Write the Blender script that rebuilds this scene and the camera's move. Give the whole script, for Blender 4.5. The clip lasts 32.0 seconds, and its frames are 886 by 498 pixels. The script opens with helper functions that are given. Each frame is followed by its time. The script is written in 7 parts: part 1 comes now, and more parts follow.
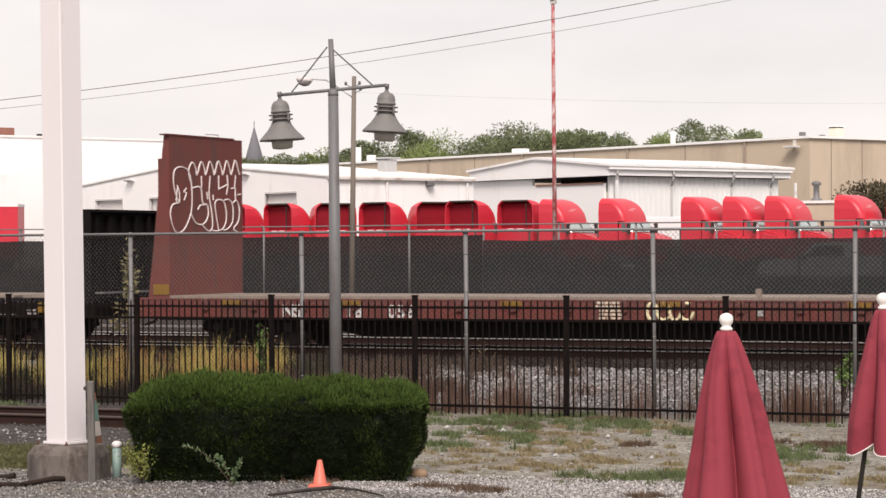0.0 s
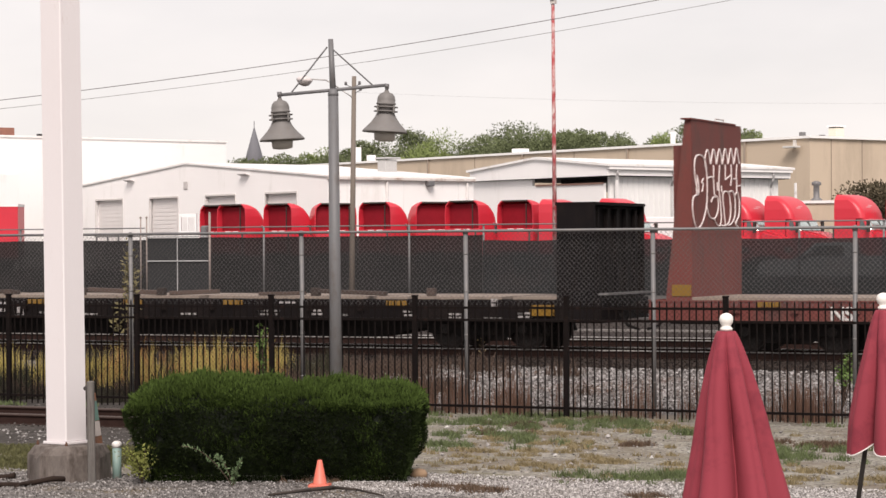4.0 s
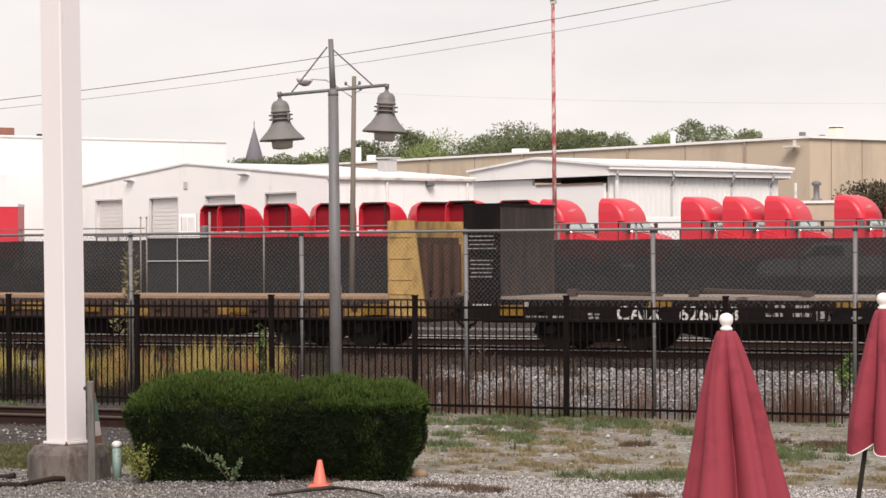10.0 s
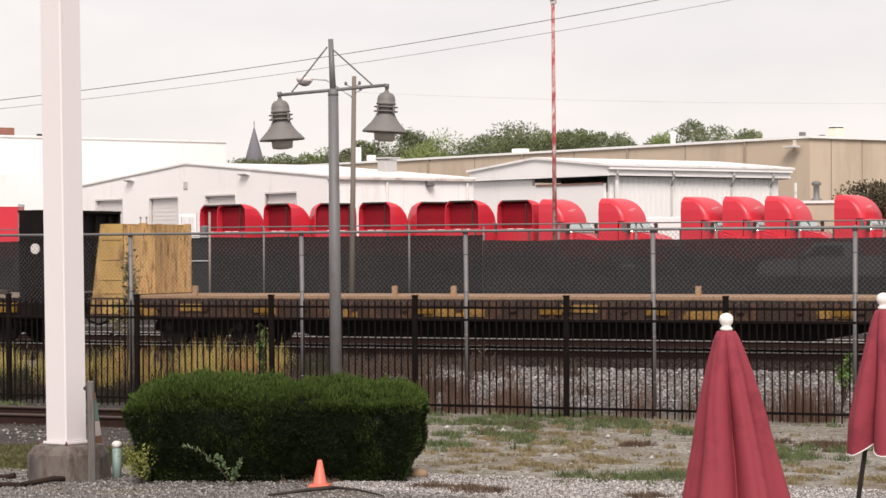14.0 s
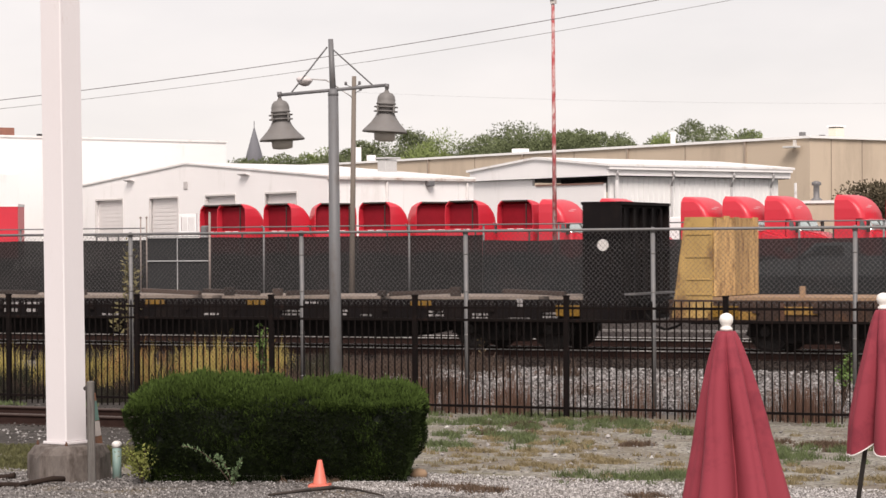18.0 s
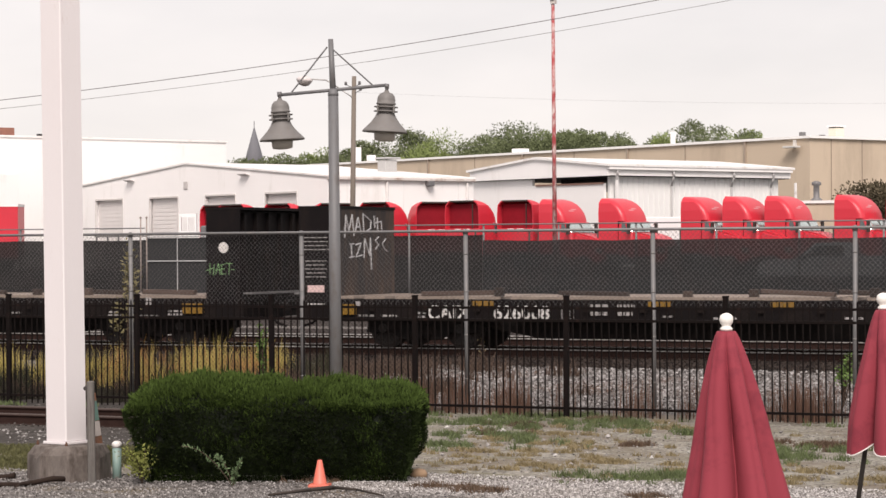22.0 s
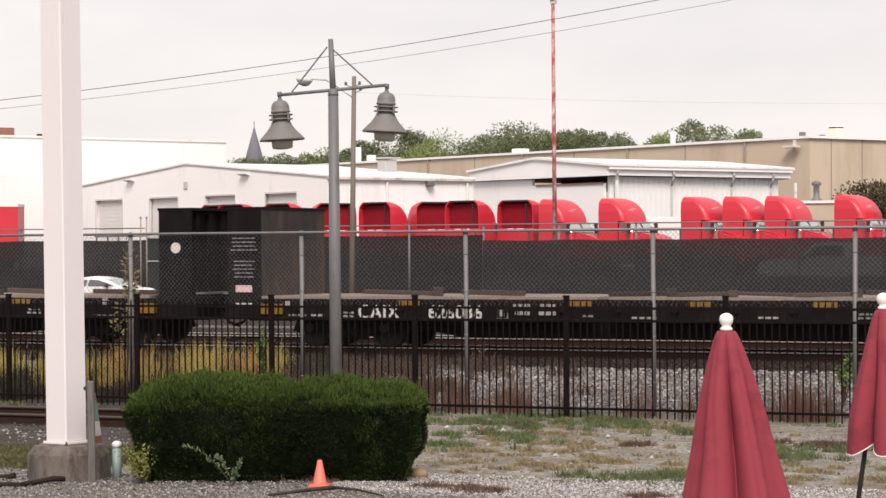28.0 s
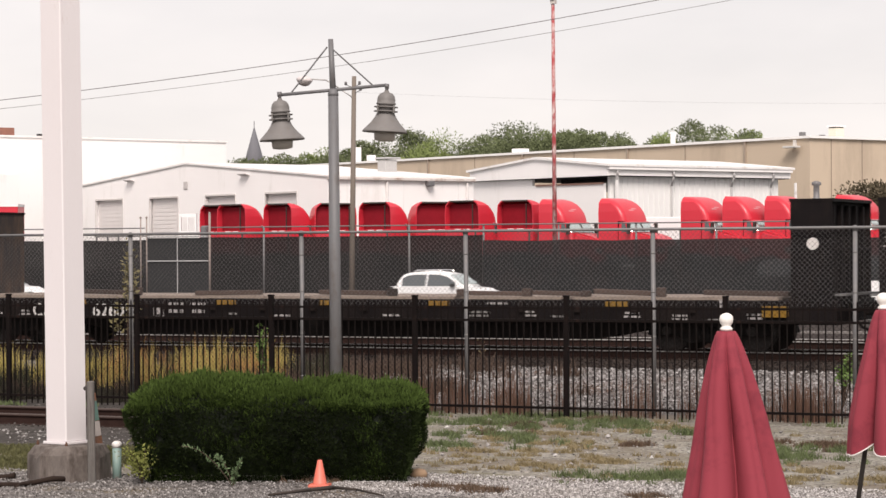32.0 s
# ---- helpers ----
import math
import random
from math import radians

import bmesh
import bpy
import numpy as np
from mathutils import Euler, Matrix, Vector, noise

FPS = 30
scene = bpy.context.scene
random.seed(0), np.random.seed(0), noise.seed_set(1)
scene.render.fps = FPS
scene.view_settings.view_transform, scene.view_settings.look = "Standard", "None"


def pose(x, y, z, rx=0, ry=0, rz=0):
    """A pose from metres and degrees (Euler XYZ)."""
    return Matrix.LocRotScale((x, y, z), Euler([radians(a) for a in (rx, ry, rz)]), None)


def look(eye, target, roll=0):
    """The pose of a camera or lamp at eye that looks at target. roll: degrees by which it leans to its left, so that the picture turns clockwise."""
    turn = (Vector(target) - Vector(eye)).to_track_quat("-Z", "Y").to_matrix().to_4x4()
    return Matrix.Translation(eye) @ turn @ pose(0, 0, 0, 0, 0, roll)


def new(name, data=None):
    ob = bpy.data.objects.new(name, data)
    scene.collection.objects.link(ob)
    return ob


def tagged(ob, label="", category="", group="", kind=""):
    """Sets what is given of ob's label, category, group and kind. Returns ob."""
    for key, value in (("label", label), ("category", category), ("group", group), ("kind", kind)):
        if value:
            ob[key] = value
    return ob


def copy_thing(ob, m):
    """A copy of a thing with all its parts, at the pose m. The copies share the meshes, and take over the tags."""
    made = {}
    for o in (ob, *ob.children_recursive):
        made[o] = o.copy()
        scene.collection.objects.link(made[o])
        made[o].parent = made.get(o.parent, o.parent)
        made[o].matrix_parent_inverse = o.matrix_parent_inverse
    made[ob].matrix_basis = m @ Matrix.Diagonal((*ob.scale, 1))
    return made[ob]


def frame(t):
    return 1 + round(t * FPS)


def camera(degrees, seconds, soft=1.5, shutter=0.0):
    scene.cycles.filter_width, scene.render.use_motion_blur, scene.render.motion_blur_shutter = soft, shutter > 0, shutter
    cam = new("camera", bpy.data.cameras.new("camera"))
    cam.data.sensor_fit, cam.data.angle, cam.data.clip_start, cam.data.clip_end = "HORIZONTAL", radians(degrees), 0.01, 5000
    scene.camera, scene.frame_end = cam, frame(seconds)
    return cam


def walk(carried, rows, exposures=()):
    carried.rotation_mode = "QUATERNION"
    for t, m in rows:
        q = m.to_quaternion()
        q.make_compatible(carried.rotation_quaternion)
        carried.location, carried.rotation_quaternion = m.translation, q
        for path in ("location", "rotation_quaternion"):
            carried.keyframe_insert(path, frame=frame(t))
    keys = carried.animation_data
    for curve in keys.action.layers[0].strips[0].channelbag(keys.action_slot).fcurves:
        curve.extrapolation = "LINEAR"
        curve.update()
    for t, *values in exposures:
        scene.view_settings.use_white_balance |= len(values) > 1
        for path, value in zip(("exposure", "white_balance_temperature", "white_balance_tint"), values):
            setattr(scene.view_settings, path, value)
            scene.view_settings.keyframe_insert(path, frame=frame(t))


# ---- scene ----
# ---- camera ----
cam = camera(21.15, 32.0, soft=1.5, shutter=0.25)
EYE = pose(0, 0, 2.6, 90.0, 0, 24.8) @ pose(0, 0, 0, 0, 0, -0.35)
walk(cam, [(0.0, EYE), (32.0, EYE)], exposures=[(0.0, 0.55, 6850, 16), (32.0, 0.55, 6850, 16)])


# metres that the train has rolled along +x at each full second
ODOMETER = [0.0, 3.01, 6.01, 9.03, 12.09, 15.16, 18.24, 21.32, 24.44, 27.61, 30.85, 34.13, 37.5, 40.89, 44.26, 47.64, 51.05, 54.5, 58.0, 61.58, 65.2, 68.78, 72.32, 75.84, 79.34, 82.95, 86.64,
            90.29, 93.86, 97.4, 100.96, 104.58, 108.26]


def run(t):
    """How far the train has rolled along +x after t seconds."""
    k = min(int(t), 31)
    f = t - k
    a, b, c, d = ODOMETER[max(k - 1, 0)], ODOMETER[k], ODOMETER[k + 1], ODOMETER[min(k + 2, 32)]
    if k == 0:
        a = 2 * b - c
    if k == 31:
        d = 2 * c - b
    return 0.5 * (2 * b + (c - a) * f + (2 * a - 5 * b + 4 * c - d) * f * f + (3 * b - a - 3 * c + d) * f ** 3)


# ---- world and sun ----
SUN_TURN, SUN_UP = 154, 44     # azimuth of the sun in degrees from +y, clockwise seen from above; elevation
world = bpy.data.worlds.new("overcast_sky")
scene.world = world
world.use_nodes = True
wn, wl = world.node_tree.nodes, world.node_tree.links
sky = wn.new("ShaderNodeTexSky")
sky.sky_type, sky.sun_disc = "NISHITA", False
sky.sun_elevation, sky.sun_rotation = radians(SUN_UP), radians(SUN_TURN)
wco = wn.new("ShaderNodeTexCoord")
wmap = wn.new("ShaderNodeMapping")
wmap.inputs["Scale"].default_value = (1.6, 1.6, 5.0)
cloud = wn.new("ShaderNodeTexNoise")
cloud.inputs["Scale"].default_value, cloud.inputs["Detail"].default_value = 2.2, 5
wramp = wn.new("ShaderNodeValToRGB")
wramp.color_ramp.elements[0].position, wramp.color_ramp.elements[0].color = 0.3, (5.25, 5.3, 5.35, 1)
wramp.color_ramp.elements[1].position, wramp.color_ramp.elements[1].color = 0.75, (7.2, 7.05, 6.95, 1)
wmix = wn.new("ShaderNodeMix")
wmix.data_type = "RGBA"
wmix.inputs[0].default_value = 0.9
wl.new(wco.outputs["Generated"], wmap.inputs[0])
wl.new(wmap.outputs[0], cloud.inputs["Vector"])
wl.new(cloud.outputs[0], wramp.inputs[0])
wl.new(sky.outputs[0], wmix.inputs[6])
wl.new(wramp.outputs[0], wmix.inputs[7])
wl.new(wmix.outputs[2], wn["Background"].inputs[0])
wn["Background"].inputs[1].default_value = 0.1
sun = new("sun", bpy.data.lights.new("sun", "SUN"))
sun.data.energy, sun.data.angle, sun.data.color = 2.4, radians(25), (1.0, 0.96, 0.91)
sd = Vector((math.sin(radians(SUN_TURN)) * math.cos(radians(SUN_UP)), math.cos(radians(SUN_TURN)) * math.cos(radians(SUN_UP)), math.sin(radians(SUN_UP))))
sun.matrix_world = look(sd * 100, (0, 0, 0))

# ---- materials ----
MATS = {}


def mat(name, color, rough=0.7, metal=0.0, vary=0.12, scale=6.0, fine=60.0, bump=0.15, dirt=None, dirt_amount=0.4, dirt_scale=1.5,
        rand=0.0, stretch=(1, 1, 1), spec=0.5, alpha=1.0, emit=0.0):
    """A two-scale procedural surface: base colour, broad variation, fine grain with relief, and stains of a second colour."""
    if name in MATS:
        return MATS[name]
    m = bpy.data.materials.new(name)
    m.use_nodes = True
    n, l = m.node_tree.nodes, m.node_tree.links
    b = n["Principled BSDF"]
    b.inputs["Roughness"].default_value, b.inputs["Metallic"].default_value = rough, metal
    b.inputs["Specular IOR Level"].default_value = spec
    co, mp = n.new("ShaderNodeTexCoord"), n.new("ShaderNodeMapping")
    mp.inputs["Scale"].default_value = stretch
    l.new(co.outputs["Object"], mp.inputs[0])
    broad, grain = n.new("ShaderNodeTexNoise"), n.new("ShaderNodeTexNoise")
    for node, sc in ((broad, scale), (grain, fine)):
        node.inputs["Scale"].default_value, node.inputs["Detail"].default_value = sc, 6
        l.new(mp.outputs[0], node.inputs["Vector"])
    mix = n.new("ShaderNodeMix")
    mix.data_type = "RGBA"
    lo = [max(0, c * (1 - 2.2 * vary)) for c in color]
    hi = [min(1, c * (1 + 1.6 * vary)) for c in color]
    mix.inputs[6].default_value, mix.inputs[7].default_value = (*lo, 1), (*hi, 1)
    add = n.new("ShaderNodeMath")
    add.operation = "MULTIPLY_ADD"
    add.inputs[1].default_value, add.inputs[2].default_value = 0.35, 0.0
    l.new(grain.outputs[0], add.inputs[0])
    tot = n.new("ShaderNodeMath")
    tot.operation = "MULTIPLY_ADD"
    tot.inputs[1].default_value = 0.65
    l.new(broad.outputs[0], tot.inputs[0])
    l.new(add.outputs[0], tot.inputs[2])
    l.new(tot.outputs[0], mix.inputs[0])
    out = mix.outputs[2]
    if rand:
        info, hsv = n.new("ShaderNodeObjectInfo"), n.new("ShaderNodeHueSaturation")
        rm = n.new("ShaderNodeMapRange")
        rm.inputs[3].default_value, rm.inputs[4].default_value = 1 - rand, 1 + rand
        l.new(info.outputs["Random"], rm.inputs[0])
        l.new(rm.outputs[0], hsv.inputs["Value"])
        l.new(out, hsv.inputs["Color"])
        out = hsv.outputs[0]
    if dirt:
        dn, dr, dm = n.new("ShaderNodeTexNoise"), n.new("ShaderNodeValToRGB"), n.new("ShaderNodeMix")
        dn.inputs["Scale"].default_value, dn.inputs["Detail"].default_value, dn.inputs["Roughness"].default_value = dirt_scale, 9, 0.7
        l.new(mp.outputs[0], dn.inputs["Vector"])
        dr.color_ramp.elements[0].position, dr.color_ramp.elements[1].position = 0.62 - 0.3 * dirt_amount, 0.72 - 0.15 * dirt_amount
        l.new(dn.outputs[0], dr.inputs[0])
        dm.data_type = "RGBA"
        dm.inputs[7].default_value = (*dirt, 1)
        l.new(dr.outputs[0], dm.inputs[0])
        l.new(out, dm.inputs[6])
        out = dm.outputs[2]
    l.new(out, b.inputs["Base Color"])
    if bump:
        bp = n.new("ShaderNodeBump")
        bp.inputs["Strength"].default_value, bp.inputs["Distance"].default_value = bump, 0.02
        l.new(tot.outputs[0], bp.inputs["Height"])
        l.new(bp.outputs[0], b.inputs["Normal"])
    if alpha < 1:
        b.inputs["Alpha"].default_value = alpha
    if emit:
        b.inputs["Emission Color"].default_value = (*color, 1)
        b.inputs["Emission Strength"].default_value = emit
    MATS[name] = m
    return m


WHITE = mat("white_paint", (0.8, 0.78, 0.77), 0.55, vary=0.04, scale=1.5, dirt=(0.5, 0.45, 0.42), dirt_amount=0.12, dirt_scale=2.5)
COLUMN = mat("column_paint", (0.72, 0.68, 0.685), 0.5, vary=0.03, scale=1.0, dirt=(0.55, 0.47, 0.44), dirt_amount=0.08, dirt_scale=3, stretch=(1, 1, 0.3))
BLACKIRON = mat("black_iron", (0.0065, 0.0042, 0.0038), 0.8, spec=0.12, vary=0.2, dirt=(0.02, 0.01, 0.008), dirt_amount=0.25, dirt_scale=8)
GALV = mat("galvanised_steel", (0.17, 0.168, 0.17), 0.6, 0.3, vary=0.12, dirt=(0.2, 0.19, 0.18), dirt_amount=0.4, dirt_scale=5)
# Darker copy of the fence wire: shade on the lower mesh as colour.
SHADEWIRE = mat("shaded_lower_wire", (0.007, 0.005, 0.0045), 0.9, vary=0.2, bump=0, spec=0.1)
WIREGREY = mat("dull_wire", (0.095, 0.090, 0.091), 0.7, 0.0, vary=0.1, bump=0)
LAMPGREY = mat("grey_lamp_paint", (0.14, 0.14, 0.145), 0.55, vary=0.1, dirt=(0.11, 0.1, 0.095), dirt_amount=0.45, dirt_scale=6, stretch=(1, 1, 0.4))
LAMPHOOD = mat("lamp_hood_paint", (0.165, 0.155, 0.148), 0.6, vary=0.1, dirt=(0.15, 0.135, 0.12), dirt_amount=0.3, dirt_scale=7)
FROST = mat("frosted_globe", (0.42, 0.385, 0.35), 0.3, vary=0.06)
WOODPOLE = mat("pole_wood", (0.185, 0.155, 0.13), 0.9, vary=0.2, stretch=(8, 8, 0.4), scale=3)
BLACKSTEEL = mat("black_car_paint", (0.0072, 0.0054, 0.0058), 0.7, spec=0.12, vary=0.2, scale=2, dirt=(0.013, 0.009, 0.008), dirt_amount=0.5, dirt_scale=2.2, stretch=(1, 1, 0.4), bump=0.1)
INNERSTEEL = mat("scuffed_inner_steel", (0.024, 0.0205, 0.020), 0.65, spec=0.3, vary=0.35, scale=2, dirt=(0.065, 0.040, 0.028), dirt_amount=0.6, dirt_scale=2.5, stretch=(1, 1, 0.25))
REDSTEEL = mat("oxide_red_paint", (0.150, 0.034, 0.027), 0.75, vary=0.22, scale=1.6, dirt=(0.085, 0.034, 0.028), dirt_amount=0.5, dirt_scale=1.6, stretch=(1, 1, 0.35))
YELLOWSTEEL = mat("faded_yellow_paint", (0.43, 0.275, 0.09), 0.7, vary=0.22, scale=2, dirt=(0.13, 0.058, 0.026), dirt_amount=0.48, dirt_scale=2.2, stretch=(1, 1, 0.5))
RUST = mat("rusty_steel", (0.10, 0.045, 0.025), 0.9, vary=0.3, scale=3, dirt=(0.05, 0.025, 0.018), dirt_amount=0.5, dirt_scale=3)
BROWNSILL = mat("brown_sill", (0.040, 0.020, 0.013), 0.85, vary=0.4, scale=2.5, dirt=(0.10, 0.045, 0.020), dirt_amount=0.35, dirt_scale=2.4)
PINE = mat("fresh_pine", (0.58, 0.365, 0.15), 0.75, vary=0.18, scale=2, fine=40, stretch=(3, 3, 0.6), dirt=(0.12, 0.048, 0.020), dirt_amount=0.46, dirt_scale=3.6, rand=0.3)
DECKWOOD = mat("deck_planks", (0.25, 0.20, 0.165), 0.9, vary=0.2, scale=3, stretch=(6, 0.6, 1), dirt=(0.17, 0.135, 0.11), dirt_amount=0.3, dirt_scale=2)
DECKTAN = mat("tan_deck_planks", (0.35, 0.22, 0.13), 0.9, vary=0.18, scale=3, stretch=(6, 0.6, 1), dirt=(0.2, 0.12, 0.07), dirt_amount=0.35, dirt_scale=4, rand=0.2)
TIMBER = mat("old_timber", (0.055, 0.037, 0.030), 0.9, vary=0.4, scale=4, stretch=(0.5, 5, 5), rand=0.6)
RUNNING = mat("running_gear", (0.006, 0.005, 0.005), 0.8, spec=0.2, vary=0.3, dirt=(0.018, 0.012, 0.01), dirt_amount=0.4, dirt_scale=5)
WHEELSTEEL = mat("wheel_steel", (0.02, 0.015, 0.013), 0.7, 0.0, vary=0.2)
STENCIL = mat("white_stencil", (0.60, 0.58, 0.565), 0.7, vary=0.12, scale=20, dirt=(0.2, 0.18, 0.17), dirt_amount=0.2, dirt_scale=9)
MIDSTENCIL = mat("worn_stencil", (0.33, 0.31, 0.305), 0.7, vary=0.2, scale=20)
FAINT = mat("faint_stencil", (0.19, 0.18, 0.175), 0.7, vary=0.2, scale=20)
REFLECT = mat("yellow_reflector", (0.20, 0.105, 0.008), 0.4, vary=0.1, scale=8)
GRAFFITI = mat("spray_white", (0.74, 0.66, 0.65), 0.7, vary=0.1)
GRAFGREY = mat("spray_grey", (0.42, 0.42, 0.43), 0.7, vary=0.2)
GREENSPRAY = mat("spray_green", (0.20, 0.38, 0.16), 0.7, vary=0.2)
PLACARD = mat("pink_placard", (0.62, 0.44, 0.42), 0.6, vary=0.1)
# Worn steel heads; their sky sheen is put into a pale, mostly diffuse base.
RAILHEAD = mat("rail_head", (0.38, 0.365, 0.35), 0.35, 0.25, vary=0.08, bump=0)
RAILRUST = mat("rail_rust", (0.034, 0.019, 0.016), 0.95, spec=0.1, vary=0.25)
TIE = mat("railway_tie", (0.055, 0.042, 0.035), 0.95, vary=0.3, rand=0.3, stretch=(5, 0.6, 1))
CLOTH = mat("maroon_canvas", (0.255, 0.030, 0.047), 0.85, vary=0.07, scale=3, fine=350, bump=0.08, dirt=(0.17, 0.016, 0.03), dirt_amount=0.35, dirt_scale=2)
PIPING = mat("white_piping", (0.78, 0.74, 0.72), 0.7, vary=0.04)
FINIAL = mat("white_finial", (0.80, 0.77, 0.72), 0.4, vary=0.03)
DARKPOLE = mat("dark_umbrella_pole", (0.05, 0.045, 0.04), 0.4, 0.4, vary=0.1)
CONEORANGE = mat("orange_cone", (0.66, 0.16, 0.11), 0.5, vary=0.08, dirt=(0.4, 0.12, 0.08), dirt_amount=0.3, dirt_scale=10)
PVC = mat("pale_pvc", (0.24, 0.35, 0.32), 0.5, vary=0.07, dirt=(0.3, 0.3, 0.26), dirt_amount=0.35, dirt_scale=9)
PVCCAP = mat("white_pvc_cap", (0.75, 0.73, 0.70), 0.45, vary=0.05)
GREYWOOD = mat("grey_wood_post", (0.15, 0.138, 0.128), 0.95, vary=0.45, stretch=(9, 9, 0.4), scale=4, dirt=(0.075, 0.065, 0.058), dirt_amount=0.45, dirt_scale=5)
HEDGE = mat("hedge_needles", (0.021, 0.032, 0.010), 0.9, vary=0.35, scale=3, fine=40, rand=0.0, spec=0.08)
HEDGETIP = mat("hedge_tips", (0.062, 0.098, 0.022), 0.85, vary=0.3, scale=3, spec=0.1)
# Near-black green: the shade deep in the hedge, put into a colour.
HEDGESHADE = mat("hedge_shade", (0.006, 0.010, 0.005), 0.9, vary=0.4)
DRYGRASS = mat("dry_grass", (0.24, 0.19, 0.10), 0.9, vary=0.25, scale=2)
GREENGRASS = mat("green_weeds", (0.10, 0.13, 0.05), 0.85, vary=0.3, scale=2)
YELLOWWEED = mat("yellow_weeds", (0.40, 0.32, 0.095), 0.85, vary=0.3, scale=2)
BROWNWEED = mat("brown_weeds", (0.085, 0.055, 0.04), 0.9, vary=0.3, scale=2)
# Leaf green lifted and greyed to carry the distance haze in its colour.
TREELEAF = mat("hazy_tree_leaves", (0.135, 0.16, 0.08), 0.8, vary=0.4, scale=0.25, fine=3, spec=0.2)
TREELIGHT = mat("light_tree_leaves", (0.20, 0.25, 0.09), 0.8, vary=0.35, scale=0.25, fine=3, spec=0.2)
REDBUSH = mat("reddish_leaves", (0.095, 0.075, 0.042), 0.8, vary=0.4, scale=0.6)
BARK = mat("bark", (0.045, 0.034, 0.028), 0.95, vary=0.3)
WHITEWALL = mat("white_metal_wall", (0.85, 0.83, 0.82), 0.55, vary=0.025, scale=0.4, dirt=(0.74, 0.72, 0.70), dirt_amount=0.2, dirt_scale=0.5, stretch=(1, 1, 0.3), bump=0.03)
WHITEDOOR = mat("white_roller_door", (0.70, 0.665, 0.65), 0.55, vary=0.04, scale=1, bump=0.03)
ROOFWHITE = mat("white_roof_sheet", (0.82, 0.80, 0.785), 0.5, vary=0.05, scale=0.4, dirt=(0.58, 0.53, 0.48), dirt_amount=0.25, dirt_scale=0.6)
GREYCLAD = mat("grey_cladding", (0.78, 0.775, 0.765), 0.5, vary=0.06, scale=0.6, stretch=(1, 1, 0.3))
TANWALL = mat("tan_wall", (0.56, 0.455, 0.345), 0.7, vary=0.05, scale=0.3, dirt=(0.46, 0.37, 0.28), dirt_amount=0.4, dirt_scale=0.25, stretch=(1, 1, 0.3))
# Near-black: painted shade under the canopy, also the dark rooftop vents.
SHADEVENT = mat("canopy_shade_dark_vent", (0.03, 0.028, 0.028), 0.9, vary=0.2)
TRUCKRED = mat("truck_red", (0.60, 0.030, 0.050), 0.35, vary=0.07, scale=0.8, bump=0.02)
# Truck red darkened: the shade inside the hollow fairing is in the colour.
TRUCKSHADE = mat("shaded_truck_red", (0.245, 0.009, 0.018), 0.7, vary=0.3, scale=1.0, spec=0.15)
CHROME = mat("chrome_trim", (0.65, 0.65, 0.66), 0.2, 0.95, vary=0.05, bump=0)
TYRE = mat("tyre_rubber", (0.02, 0.02, 0.02), 0.85, vary=0.2)
GLASS = mat("vehicle_glass", (0.085, 0.095, 0.10), 0.08, 0.0, vary=0.05, bump=0, spec=0.9)
PALEGLASS = mat("windscreen_glass", (0.56, 0.64, 0.62), 0.16, 0.75, vary=0.1, bump=0)
CARWHITE = mat("car_white", (0.80, 0.80, 0.80), 0.25, vary=0.02, bump=0)
CARRED = mat("car_red", (0.42, 0.022, 0.05), 0.25, vary=0.03, bump=0)
CARGREY = mat("car_grey", (0.58, 0.62, 0.65), 0.3, vary=0.05, bump=0)
POLERED = mat("peeling_red_paint", (0.36, 0.045, 0.05), 0.7, vary=0.2, scale=3, dirt=(0.55, 0.45, 0.43), dirt_amount=0.62, dirt_scale=4, stretch=(1, 1, 0.5))
SLATE = mat("steeple_slate", (0.15, 0.15, 0.165), 0.8, vary=0.12)
CABLE = mat("overhead_cable", (0.13, 0.12, 0.12), 0.7, vary=0.1, bump=0)
ASPHALT = mat("asphalt", (0.075, 0.072, 0.07), 0.9, vary=0.15, scale=1)
KERBC = mat("kerb_concrete", (0.20, 0.185, 0.175), 0.85, vary=0.12, scale=2)


def fabric_mat(name, color, clear):
    """Dark wind screen: a mesh fabric that lets a little of what lies behind it through."""
    m = mat(name, color, 0.85, vary=0.6, scale=0.7, fine=10, bump=0.3, dirt=(0.0085, 0.0060, 0.0062), dirt_amount=0.5, dirt_scale=0.6)
    n, l = m.node_tree.nodes, m.node_tree.links
    tr, mx = n.new("ShaderNodeBsdfTransparent"), n.new("ShaderNodeMixShader")
    mx.inputs[0].default_value = clear
    l.new(n["Principled BSDF"].outputs[0], mx.inputs[1])
    l.new(tr.outputs[0], mx.inputs[2])
    l.new(mx.outputs[0], n["Material Output"].inputs[0])
    return m


SCREEN = fabric_mat("black_wind_screen", (0.0026, 0.0018, 0.0018), 0.022)
SCREENTHIN = fabric_mat("worn_wind_screen", (0.0050, 0.0056, 0.0066), 0.034)


